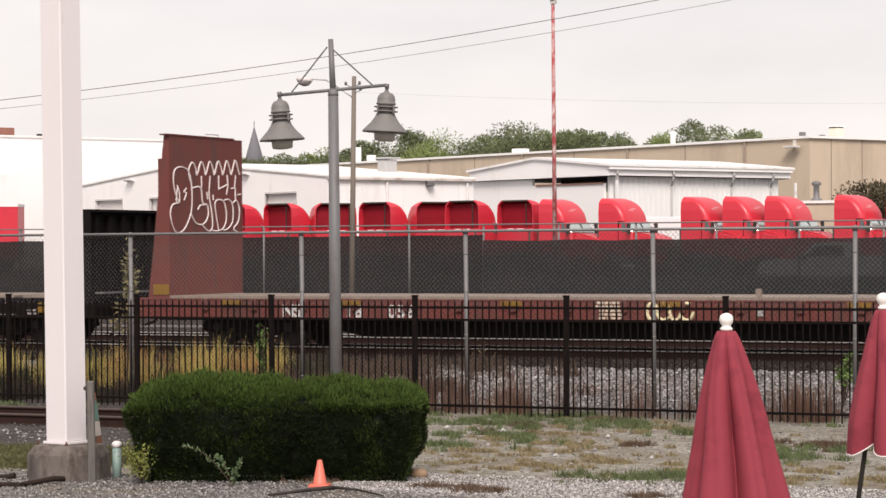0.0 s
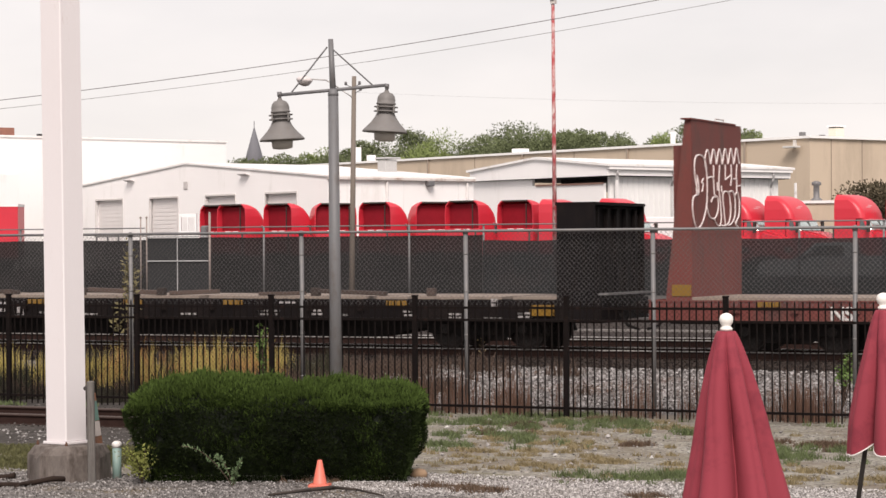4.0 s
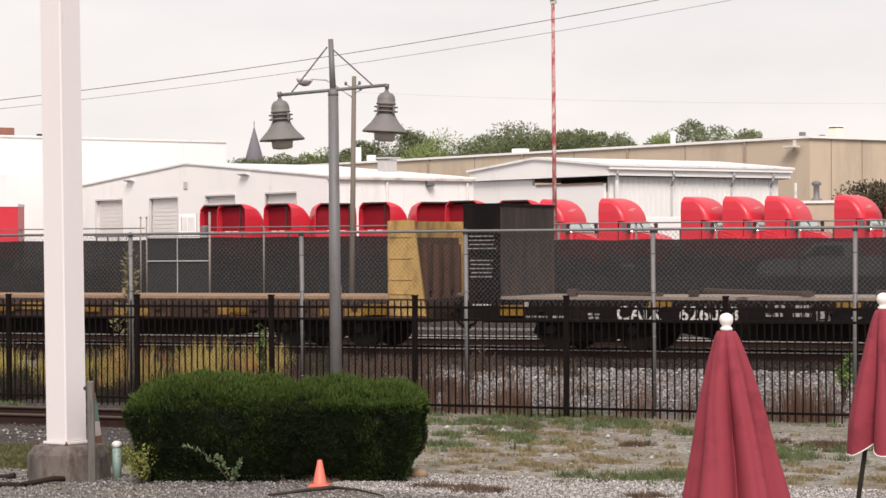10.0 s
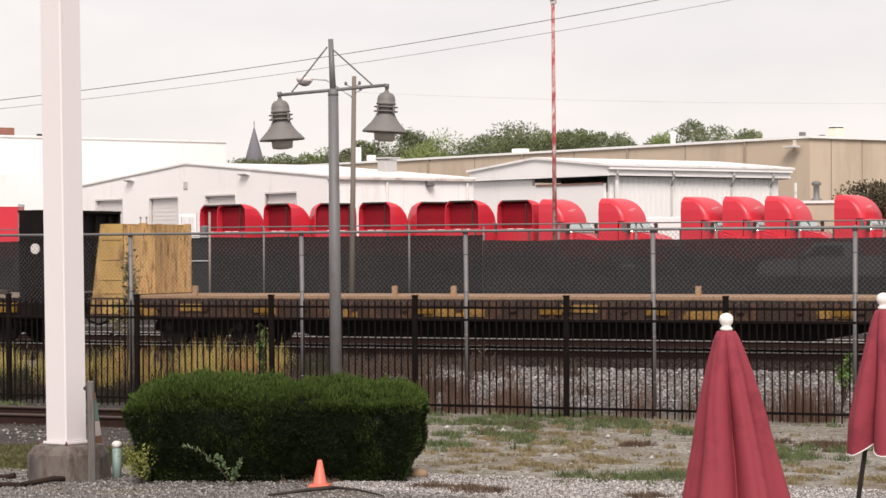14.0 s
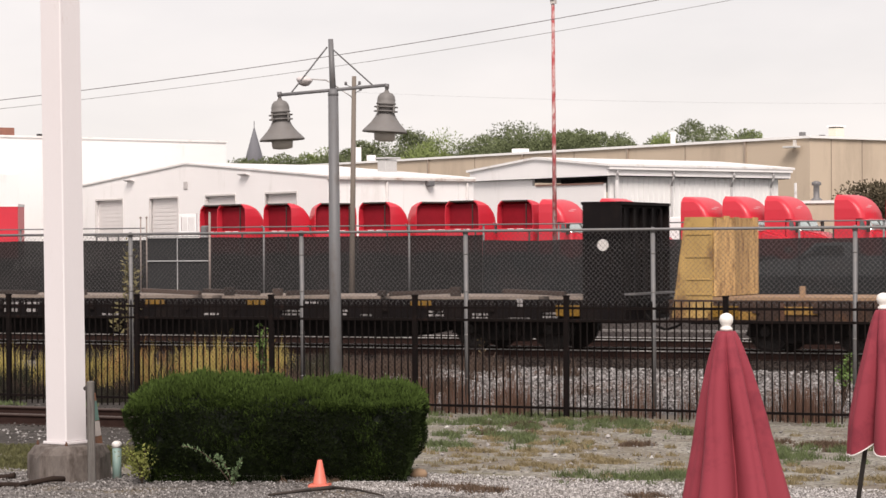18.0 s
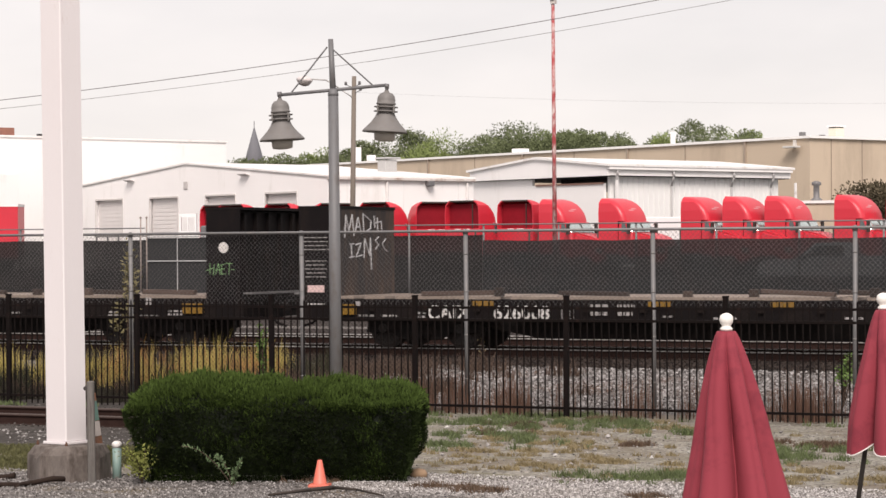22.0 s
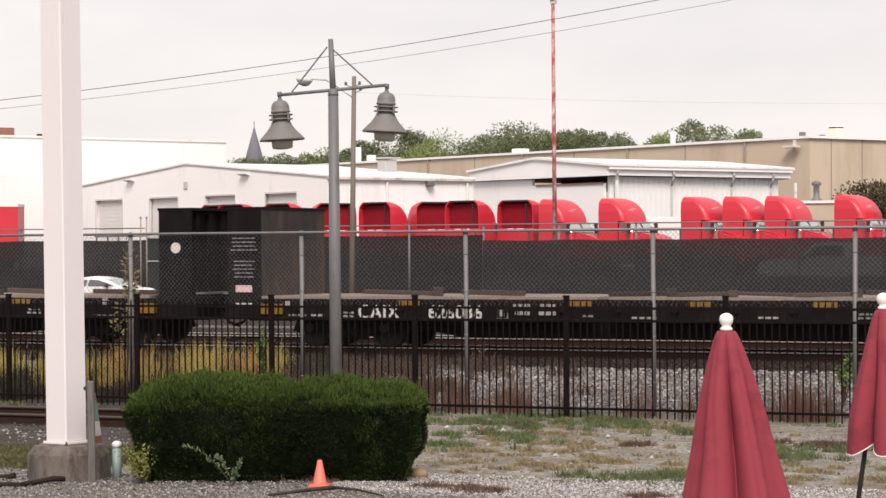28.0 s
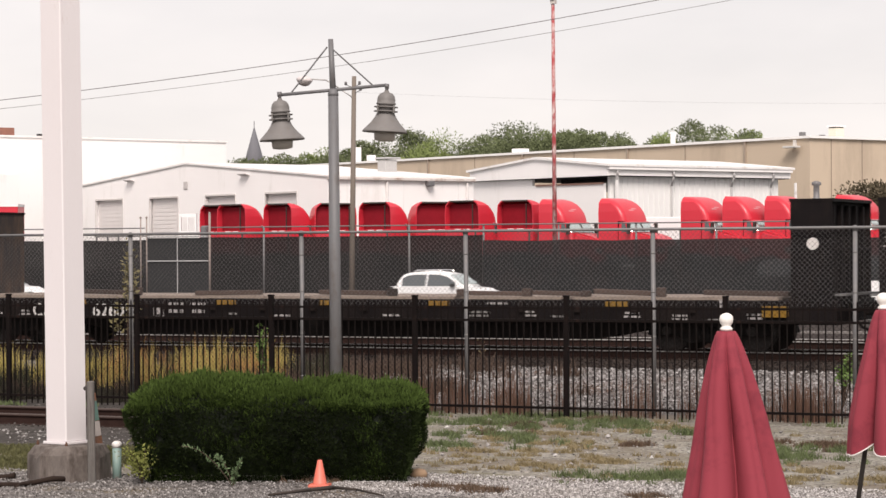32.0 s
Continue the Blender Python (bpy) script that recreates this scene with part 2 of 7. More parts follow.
def ground_mat(name, stops, scale, fine, spots=None, spot_amount=0.3, spot_scale=1.0, bump=0.5, tint=None):
    """Gravel and dirt: cells of several greys over broad patches of a second colour."""
    m = bpy.data.materials.new(name)
    m.use_nodes = True
    n, l = m.node_tree.nodes, m.node_tree.links
    b = n["Principled BSDF"]
    b.inputs["Roughness"].default_value = 0.95
    b.inputs["Specular IOR Level"].default_value = 0.2
    co = n.new("ShaderNodeTexCoord")
    vo, no, big = n.new("ShaderNodeTexVoronoi"), n.new("ShaderNodeTexNoise"), n.new("ShaderNodeTexNoise")
    vo.inputs["Scale"].default_value, no.inputs["Scale"].default_value, big.inputs["Scale"].default_value = fine, fine * 0.35, scale
    no.inputs["Detail"].default_value, big.inputs["Detail"].default_value = 8, 8
    for x in (vo, no, big):
        l.new(co.outputs["Object"], x.inputs["Vector"])
    bw = n.new("ShaderNodeRGBToBW")
    l.new(vo.outputs["Color"], bw.inputs[0])
    av = n.new("ShaderNodeMath")
    av.operation = "MULTIPLY_ADD"
    av.inputs[1].default_value = 0.55
    half = n.new("ShaderNodeMath")
    half.operation = "MULTIPLY"
    half.inputs[1].default_value = 0.45
    l.new(no.outputs[0], half.inputs[0])
    l.new(bw.outputs[0], av.inputs[0])
    l.new(half.outputs[0], av.inputs[2])
    r = n.new("ShaderNodeValToRGB")
    r.color_ramp.elements[0].position, r.color_ramp.elements[1].position = 0.25, 0.75
    r.color_ramp.elements[0].color, r.color_ramp.elements[1].color = (*stops[0], 1), (*stops[1], 1)
    l.new(av.outputs[0], r.inputs[0])
    out = r.outputs[0]
    if spots:
        sr, mx = n.new("ShaderNodeValToRGB"), n.new("ShaderNodeMix")
        big2 = n.new("ShaderNodeTexNoise")
        big2.inputs["Scale"].default_value, big2.inputs["Detail"].default_value, big2.inputs["Roughness"].default_value = spot_scale, 9, 0.65
        l.new(co.outputs["Object"], big2.inputs["Vector"])
        sr.color_ramp.elements[0].position, sr.color_ramp.elements[1].position = 0.6 - 0.3 * spot_amount, 0.75 - 0.2 * spot_amount
        l.new(big2.outputs[0], sr.inputs[0])
        mx.data_type = "RGBA"
        mx.inputs[7].default_value = (*spots, 1)
        l.new(sr.outputs[0], mx.inputs[0])
        l.new(out, mx.inputs[6])
        out = mx.outputs[2]
    if tint:
        tn, tr, tm = n.new("ShaderNodeTexNoise"), n.new("ShaderNodeValToRGB"), n.new("ShaderNodeMix")
        tn.inputs["Scale"].default_value, tn.inputs["Detail"].default_value, tn.inputs["Roughness"].default_value = 1.3, 10, 0.72
        tmap = n.new("ShaderNodeMapping")
        tmap.inputs["Scale"].default_value, tmap.inputs["Location"].default_value = (0.6, 1.3, 1), (7, 3, 0)
        l.new(co.outputs["Object"], tmap.inputs[0])
        l.new(tmap.outputs[0], tn.inputs["Vector"])
        tr.color_ramp.elements[0].position, tr.color_ramp.elements[1].position = 0.52, 0.66
        l.new(tn.outputs[0], tr.inputs[0])
        tm.data_type = "RGBA"
        tm.inputs[7].default_value = (*tint, 1)
        l.new(tr.outputs[0], tm.inputs[0])
        l.new(out, tm.inputs[6])
        out = tm.outputs[2]
    l.new(out, b.inputs["Base Color"])
    bp = n.new("ShaderNodeBump")
    bp.inputs["Strength"].default_value, bp.inputs["Distance"].default_value = bump, 0.03
    l.new(av.outputs[0], bp.inputs["Height"])
    l.new(bp.outputs[0], b.inputs["Normal"])
    return m


DIRT = ground_mat("dry_dirt", ((0.095, 0.087, 0.072), (0.365, 0.342, 0.298)), 0.4, 22, (0.15, 0.12, 0.09), 0.45, 0.7, 1.0, (0.15, 0.14, 0.085))
PATHGRAVEL = ground_mat("path_gravel", ((0.06, 0.054, 0.05), (0.22, 0.205, 0.198)), 0.5, 24, (0.17, 0.14, 0.10), 0.25, 0.9)
VERGE = ground_mat("brown_verge", ((0.013, 0.010, 0.0085), (0.050, 0.037, 0.032)), 0.4, 8, (0.032, 0.023, 0.018), 0.4, 0.5)
PALEGRAVEL = ground_mat("pale_gravel", ((0.14, 0.128, 0.12), (0.48, 0.455, 0.44)), 0.5, 26, (0.20, 0.17, 0.13), 0.25, 0.9)
SIDINGBED = ground_mat("siding_bed", ((0.018, 0.015, 0.013), (0.10, 0.088, 0.08)), 0.5, 20, (0.03, 0.025, 0.02), 0.4, 1.2, 1.0)
BALLAST = ground_mat("pale_ballast", ((0.045, 0.038, 0.036), (0.25, 0.238, 0.232)), 0.4, 16, (0.11, 0.065, 0.045), 0.45, 0.45, 0.9)
DARKBALLAST = ground_mat("dark_ballast", ((0.010, 0.0072, 0.0064), (0.044, 0.031, 0.026)), 0.5, 10, (0.028, 0.018, 0.015), 0.4, 0.5, 0.9)


def stone_mat(name, stops):
    """Loose stones, each of its own grey."""
    m = bpy.data.materials.new(name)
    m.use_nodes = True
    n, l = m.node_tree.nodes, m.node_tree.links
    g, r = n.new("ShaderNodeNewGeometry"), n.new("ShaderNodeValToRGB")
    while len(r.color_ramp.elements) < len(stops):
        r.color_ramp.elements.new(0.5)
    for i, c in enumerate(stops):
        r.color_ramp.elements[i].position = i / (len(stops) - 1)
        r.color_ramp.elements[i].color = (*c, 1)
    l.new(g.outputs["Random Per Island"], r.inputs[0])
    l.new(r.outputs[0], n["Principled BSDF"].inputs["Base Color"])
    n["Principled BSDF"].inputs["Roughness"].default_value = 0.9
    n["Principled BSDF"].inputs["Specular IOR Level"].default_value = 0.2
    return m


PALESTONE = stone_mat("pale_stones", ((0.05, 0.042, 0.04), (0.13, 0.118, 0.112), (0.24, 0.228, 0.222), (0.42, 0.40, 0.395)))
DARKSTONE = stone_mat("dark_stones", ((0.008, 0.006, 0.006), (0.022, 0.016, 0.013), (0.05, 0.038, 0.032)))
PALEPATH = stone_mat("pale_path_stones", ((0.10, 0.092, 0.086), (0.24, 0.226, 0.216), (0.36, 0.34, 0.33), (0.60, 0.58, 0.56)))
PATHSTONE = stone_mat("path_stones", ((0.06, 0.054, 0.05), (0.16, 0.148, 0.14), (0.25, 0.235, 0.225), (0.42, 0.40, 0.385)))


# ---- mesh helpers ----
def box(bm, x0, x1, y0, y1, z0, z1):
    v = [bm.verts.new(p) for p in ((x0, y0, z0), (x1, y0, z0), (x1, y1, z0), (x0, y1, z0), (x0, y0, z1), (x1, y0, z1), (x1, y1, z1), (x0, y1, z1))]
    for f in ((3, 2, 1, 0), (4, 5, 6, 7), (0, 1, 5, 4), (1, 2, 6, 5), (2, 3, 7, 6), (3, 0, 4, 7)):
        bm.faces.new([v[i] for i in f])
    return v


def prism(bm, outline, lo, hi, axis="y"):
    """A plate of that outline. axis y: outline in x, z; axis x: in y, z; axis z: in x, y."""
    def at(p, d):
        return {"y": (p[0], d, p[1]), "x": (d, p[0], p[1]), "z": (p[0], p[1], d)}[axis]
    a = [bm.verts.new(at(p, lo)) for p in outline]
    b = [bm.verts.new(at(p, hi)) for p in outline]
    n = len(outline)
    bm.faces.new(a)
    bm.faces.new(b[::-1])
    for i in range(n):
        bm.faces.new((a[i], b[i], b[(i + 1) % n], a[(i + 1) % n]))


def tube(bm, p0, p1, r0, r1=None, n=10, caps=True):
    p0, p1 = Vector(p0), Vector(p1)
    r1 = r0 if r1 is None else r1
    q = (p1 - p0).to_track_quat("Z", "Y")
    rings = []
    for p, r in ((p0, r0), (p1, r1)):
        rings.append([bm.verts.new(p + q @ Vector((r * math.cos(2 * math.pi * i / n), r * math.sin(2 * math.pi * i / n), 0))) for i in range(n)])
    for i in range(n):
        f = bm.faces.new((rings[0][i], rings[0][(i + 1) % n], rings[1][(i + 1) % n], rings[1][i]))
        f.smooth = n > 6
    if caps:
        bm.faces.new(rings[0][::-1])
        bm.faces.new(rings[1])


def polytube(bm, pts, r, n=6):
    for a, b in zip(pts, pts[1:]):
        tube(bm, a, b, r, n=n)


def lathe(bm, profile, n=20, centre=(0, 0, 0)):
    """Turn a profile of (radius, height) round the z axis."""
    rings = []
    for r, z in profile:
        rings.append([bm.verts.new((centre[0] + r * math.cos(2 * math.pi * i / n), centre[1] + r * math.sin(2 * math.pi * i / n), centre[2] + z)) for i in range(n)])
    for a, b in zip(rings, rings[1:]):
        for i in range(n):
            f = bm.faces.new((a[i], a[(i + 1) % n], b[(i + 1) % n], b[i]))
            f.smooth = True
    bm.faces.new(rings[0][::-1])
    bm.faces.new(rings[-1])


def bevel(bm, w=0.01, seg=1):
    bmesh.ops.bevel(bm, geom=list(bm.edges), offset=w, segments=seg, affect="EDGES", clamp_overlap=True)
    return bm


def mesh_of(name, bm, material):
    bmesh.ops.recalc_face_normals(bm, faces=bm.faces)
    me = bpy.data.meshes.new(name)
    bm.to_mesh(me)
    bm.free()
    me.materials.append(material)
    return me


def part(name, bm, material, parent=None, label="", at=None):
    """One mesh object under a thing or a part."""
    ob = new(name, mesh_of(name, bm, material))
    ob.parent = parent
    if at is not None:
        ob.matrix_basis = at
    return tagged(ob, label)


def share(name, me, parent, at):
    ob = new(name, me)
    ob.parent, ob.matrix_basis = parent, at
    return ob


def thing(name, label, category, at=None, group="", kind=""):
    ob = new(name)
    ob.empty_display_size = 0.2
    if at is not None:
        ob.matrix_basis = at
    return tagged(ob, label, category, group, kind)


def B():
    return bmesh.new()


def boxes(*rows):
    bm = B()
    for r in rows:
        box(bm, *r)
    return bm


def words(text, size, material, parent, at, name="lettering", thick=0.004, space=1.0, bold=0.007):
    """Letters of the built-in font as a mesh part, lying in the plane of its pose (x right, y up)."""
    cu = bpy.data.curves.new(name, "FONT")
    cu.body, cu.size, cu.extrude, cu.space_character = text, size, thick, space
    cu.align_x, cu.offset = "CENTER", bold
    tmp = bpy.data.objects.new("tmp_text", cu)
    scene.collection.objects.link(tmp)
    me = bpy.data.meshes.new_from_object(tmp.evaluated_get(bpy.context.evaluated_depsgraph_get()))
    bpy.data.objects.remove(tmp)
    whole = bmesh.new()
    whole.from_mesh(me)
    left = set(whole.verts)
    while left:
        island, edge = set(), [left.pop()]
        while edge:
            v = edge.pop()
            island.add(v)
            for e in v.link_edges:
                o = e.other_vert(v)
                if o in left:
                    left.discard(o)
                    edge.append(o)
        one, seat = B(), {}
        for v in island:
            seat[v] = one.verts.new(v.co)
        for f in {f for v in island for f in v.link_faces}:
            one.faces.new([seat[v] for v in f.verts])
        part(name, one, material, parent, at=at)
    whole.free()
    bpy.data.meshes.remove(me)


def smooth_line(pts, n=5):
    """A curve through the points, rounded at each."""
    out = []
    for i in range(len(pts) - 1):
        p0, p1, p2, p3 = pts[max(i - 1, 0)], pts[i], pts[i + 1], pts[min(i + 2, len(pts) - 1)]
        for k in range(n):
            t = k / n
            out.append(tuple(0.5 * (2 * b + (c - a) * t + (2 * a - 5 * b + 4 * c - d) * t * t + (3 * b - a - 3 * c + d) * t ** 3) for a, b, c, d in zip(p0, p1, p2, p3)))
    return out + [pts[-1]]


RND = random.Random(7)


def spin_profile(bm, profile, n=20):
    """Turn a profile of (radius, y) round the y axis, as one connected body."""
    rings = []
    for r, y in profile:
        rings.append([bm.verts.new((r * math.cos(2 * math.pi * i / n), y, r * math.sin(2 * math.pi * i / n))) for i in range(n)])
    for a, b in zip(rings, rings[1:]):
        for i in range(n):
            bm.faces.new((a[i], a[(i + 1) % n], b[(i + 1) % n], b[i]))
    bm.faces.new(rings[0][::-1])
    bm.faces.new(rings[-1])

# ---- ground ----
RAIL_Z, TRACK_Y, ROAD_Y, YARD_Z = 0.5, 46.42, 81.5, 1.2
PROFILE = [(-60, 0), (34.9, 0.0), (38, 0.12), (42.3, 0.27), (44.6, 0.30), (49.5, 0.30), (56.5, 0.30), (60, 0.28), (76, 0.16), (85.5, 0.18), (88.5, 0.85), (94, YARD_Z), (180, 1.3), (900, 2.0), (2500, 2.0)]


def ground_height(y):
    for (a, za), (b, zb) in zip(PROFILE, PROFILE[1:]):
        if y <= b:
            return za + (zb - za) * (y - a) / (b - a)
    return 2.0


def build_ground():
    bm = B()
    rows = [[bm.verts.new((x, y, z)) for x in (-2200, -300, -100, -40, 0, 40, 100, 300, 2200)] for y, z in PROFILE]
    for a, b in zip(rows, rows[1:]):
        for i in range(len(a) - 1):
            bm.faces.new((a[i], a[i + 1], b[i + 1], b[i]))
    ob = part("ground", bm, DIRT)
    tagged(ob, "dry grey-brown dirt ground with worn patches", "ground", kind="structure")
    ob.data.materials.append(ASPHALT)
    for p in ob.data.polygons:
        p.material_index = 1 if p.center.y > 76 else 0


def sheet(name, x0, x1, y0, y1, lift, material, label, ragged=0.25, step=0.25, kind="structure", category="ground"):
    """A thin sheet that follows the ground, with ragged long edges."""
    bm = B()
    n = int((x1 - x0) / step)
    ys = [0.0, 0.2, 0.5, 0.8, 1.0]
    for p in PROFILE:
        if y0 + 0.3 < p[0] < y1 - 0.3:
            ys.append((p[0] - y0) / (y1 - y0))
    ys = sorted(set(ys))
    cols = []
    for i in range(n + 1):
        x = x0 + (x1 - x0) * i / n
        a = y0 + ragged * noise.noise((x * 1.1, 3.1, y0)) + ragged * 0.6 * noise.noise((x * 4.2, 7.7, y0))
        b = y1 + ragged * noise.noise((x * 1.1, 9.1, y1)) + ragged * 0.6 * noise.noise((x * 4.2, 2.7, y1))
        col = []
        for k in ys:
            y = a + (b - a) * k
            col.append(bm.verts.new((x, y, ground_height(y) + (lift if 0 < k < 1 else lift * 0.4))))
        cols.append(col)
    for a, b in zip(cols, cols[1:]):
        for j in range(len(ys) - 1):
            f = bm.faces.new((a[j], b[j], b[j + 1], a[j + 1]))
            f.smooth = True
    return tagged(part(name, bm, material), label, category, kind=kind)


build_ground()
sheet("gravel_path", -40, 30, -8, 23.3, 0.012, PATHGRAVEL, "grey crushed gravel path", 0.35, category="path")
sheet("gravel_spread", -12.1, -2, 22.6, 24.55, 0.016, PALEGRAVEL, "pale crushed gravel at the edge of the dirt", 0.3, category="path")
sheet("siding_bed", -34, -16, 25.6, 35.1, 0.012, SIDINGBED, "dark gritty gravel round the siding rails", 0.5)
sheet("ballast_slope", -70, 30, 34.9, 42.4, 0.02, BALLAST, "pale crushed stone ballast beside the track", 0.3, 0.5)
sheet("track_bed", -90, 30, 42.2, 62.6, 0.03, DARKBALLAST, "dark brown ballast under the main tracks", 0.3, 0.5)
sheet("verge", -110, 40, 61.9, 77.1, 0.02, VERGE, "brown gravel verge between tracks and road", 0.5, 1.0)
sheet("road", -160, 80, 77.0, 85.2, 0.02, ASPHALT, "grey asphalt road behind the tracks", 0.02, 2.0, category="road")


def build_kerb():
    t = tagged(part("kerb", boxes((-160, 80, 61.6, 61.8, 0.15, 0.345)), KERBC), "pale concrete kerb beyond the tracks", "kerb", kind="structure")
    return t


build_kerb()


def rail_mesh(length):
    """A flat-bottomed rail along x with its foot at z 0 and its running face at 0.17."""
    side = [(-0.07, 0), (0.07, 0), (0.07, 0.015), (0.012, 0.03), (0.012, 0.125), (0.036, 0.135), (0.036, 0.162), (-0.036, 0.162), (-0.036, 0.135), (-0.012, 0.125), (-0.012, 0.03), (-0.07, 0.015)]
    bm = B()
    prism(bm, side, -length / 2, length / 2, "x")
    head = B()
    prism(head, [(-0.038, 0.151), (0.038, 0.151), (0.038, 0.166), (0.03, 0.172), (-0.03, 0.172), (-0.038, 0.166)], -length / 2, length / 2, "x")
    return bm, head


def build_track(name, label, centre_x, length, y, top, shiny, ties=True):
    t = thing(name, label, "railway track", pose(centre_x, y, top - 0.17), kind="structure")
    for dy in (-0.7175, 0.7175):
        bm, head = rail_mesh(length)
        r = part("rail", bm, RAILRUST, t, at=pose(0, dy, 0))
        part("rail_head", head, RAILHEAD if shiny else mat("dull_rail_head", (0.075, 0.052, 0.045), 0.7, vary=0.2), r)
    if ties:
        bm = B()
        box(bm, -0.115, 0.115, -1.3, 1.3, -0.16, 0.0)
        me = mesh_of("tie", bevel(bm, 0.01), TIE)
        n = int(length / 0.55)
        n = min(n, 120)
        for i in range(n):
            share("tie", me, t, pose((i - n / 2) * 0.55 + RND.uniform(-0.03, 0.03), RND.uniform(-0.04, 0.04), RND.uniform(-0.02, 0.0), 0, 0, RND.uniform(-1, 1)))
    return t


build_track("train_track", "main railway track with worn bright rails on dark ties", -22, 130, TRACK_Y, RAIL_Z, True)
build_track("far_track", "second railway track with bright rails", -25, 150, TRACK_Y + 5.35, RAIL_Z, True)
build_track("siding_track", "rusty siding rails ending behind the hedge", -27.2, 20.0, 30.35, 0.17, False)


# ---- fences ----
def build_iron_fence():
    x0, pitch, y, panels = -28.70, 2.545, 33.5, 12
    f = thing("iron_fence", "black wrought-iron picket fence standing on the dirt", "fence", pose(x0, y, 0))
    bm = boxes((-0.038, 0.038, -0.038, 0.038, -0.05, 1.86), (-0.045, 0.045, -0.045, 0.045, 1.86, 1.885))
    post = mesh_of("post", bevel(bm, 0.006), BLACKIRON)
    bm = boxes((-0.0095, 0.0095, -0.0095, 0.0095, 0.04, 1.77))
    lathe(bm, [(0.012, 1.77), (0.0095, 1.785), (0.002, 1.81)], 6)
    picket = mesh_of("picket", bm, BLACKIRON)
    rail = mesh_of("rail", boxes((0.038, pitch - 0.038, -0.018, 0.018, -0.019, 0.019)), BLACKIRON)
    for i in range(panels + 1):
        share("post", post, f, pose(i * pitch, 0, 0, 0, RND.uniform(-0.4, 0.4), 0))
        if i == panels:
            break
        for z in (0.17, 1.50, 1.69):
            share("rail", rail, f, pose(i * pitch, 0, z))
        for k in range(1, 22):
            share("picket", picket, f, pose(i * pitch + k * pitch / 22, 0, 0, 0, RND.uniform(-0.25, 0.25), 0))


def build_chain_fence():
    y, top = 34.6, 2.865
    xs = [-34.5, -31.4, -28.3, -25.1, -21.86, -18.54, -15.57, -12.41, -9.25, -6.1, -3.0]
    tilt = [0, 0, 0, 0, 0.3, 0.5, 0.4, 0.2, -0.3, 0, 0]
    f = thing("chain_link_fence", "tall galvanised chain-link fence with round posts", "fence", pose(0, y, 0.02))
    bm = B()
    tube(bm, (0, 0, -0.05), (0, 0, top - 0.05), 0.036, n=12)
    lathe(bm, [(0.042, top - 0.05), (0.042, top), (0.02, top + 0.035)], 12)
    post = mesh_of("post", bm, GALV)
    bm = B()
    lathe(bm, [(0.0375, -0.014), (0.039, 0.0), (0.0375, 0.014)], 12)
    band = mesh_of("tension_band", bm, GALV)
    for x, a in zip(xs, tilt):
        p = share("post", post, f, pose(x, 0, 0, 0, -a, 0))
        for z in (0.5, 1.2, 1.9, 2.5):
            share("tension_band", band, p, pose(0, 0, z))
    bm = B()
    tube(bm, (xs[0], -0.045, top), (xs[-1], -0.045, top), 0.022, n=8)
    part("top_rail", bm, GALV, f)
    w, x0, x1 = 0.080, -27.0, -4.0
    # The mesh is split so that its lower part takes the shade-dark colour.
    for lo, hi, wire, text in ((0.06, 1.68, SHADEWIRE, "lower diamond wire mesh, coloured near-black for shade"), (1.68, top - 0.02, WIREGREY, "fine galvanised diamond wire mesh")):
        bm = B()
        k = x0 - (hi - lo)
        while k < x1:
            for s in (1, -1):
                a, b = k, k + (hi - lo)
                za, zb = (lo, hi) if s > 0 else (hi, lo)
                if a < x0:
                    za, a = za + (x0 - a) * s, x0
                if b > x1:
                    zb, b = zb - (b - x1) * s, x1
                if b - a > 0.02:
                    tube(bm, (a, 0.045 + 0.003 * s, za), (b, 0.045 + 0.003 * s, zb), 0.0022, n=3, caps=False)
            k += w
        tagged(part("wire_mesh", bm, wire, f, text), kind="stuff")


build_iron_fence()
build_chain_fence()


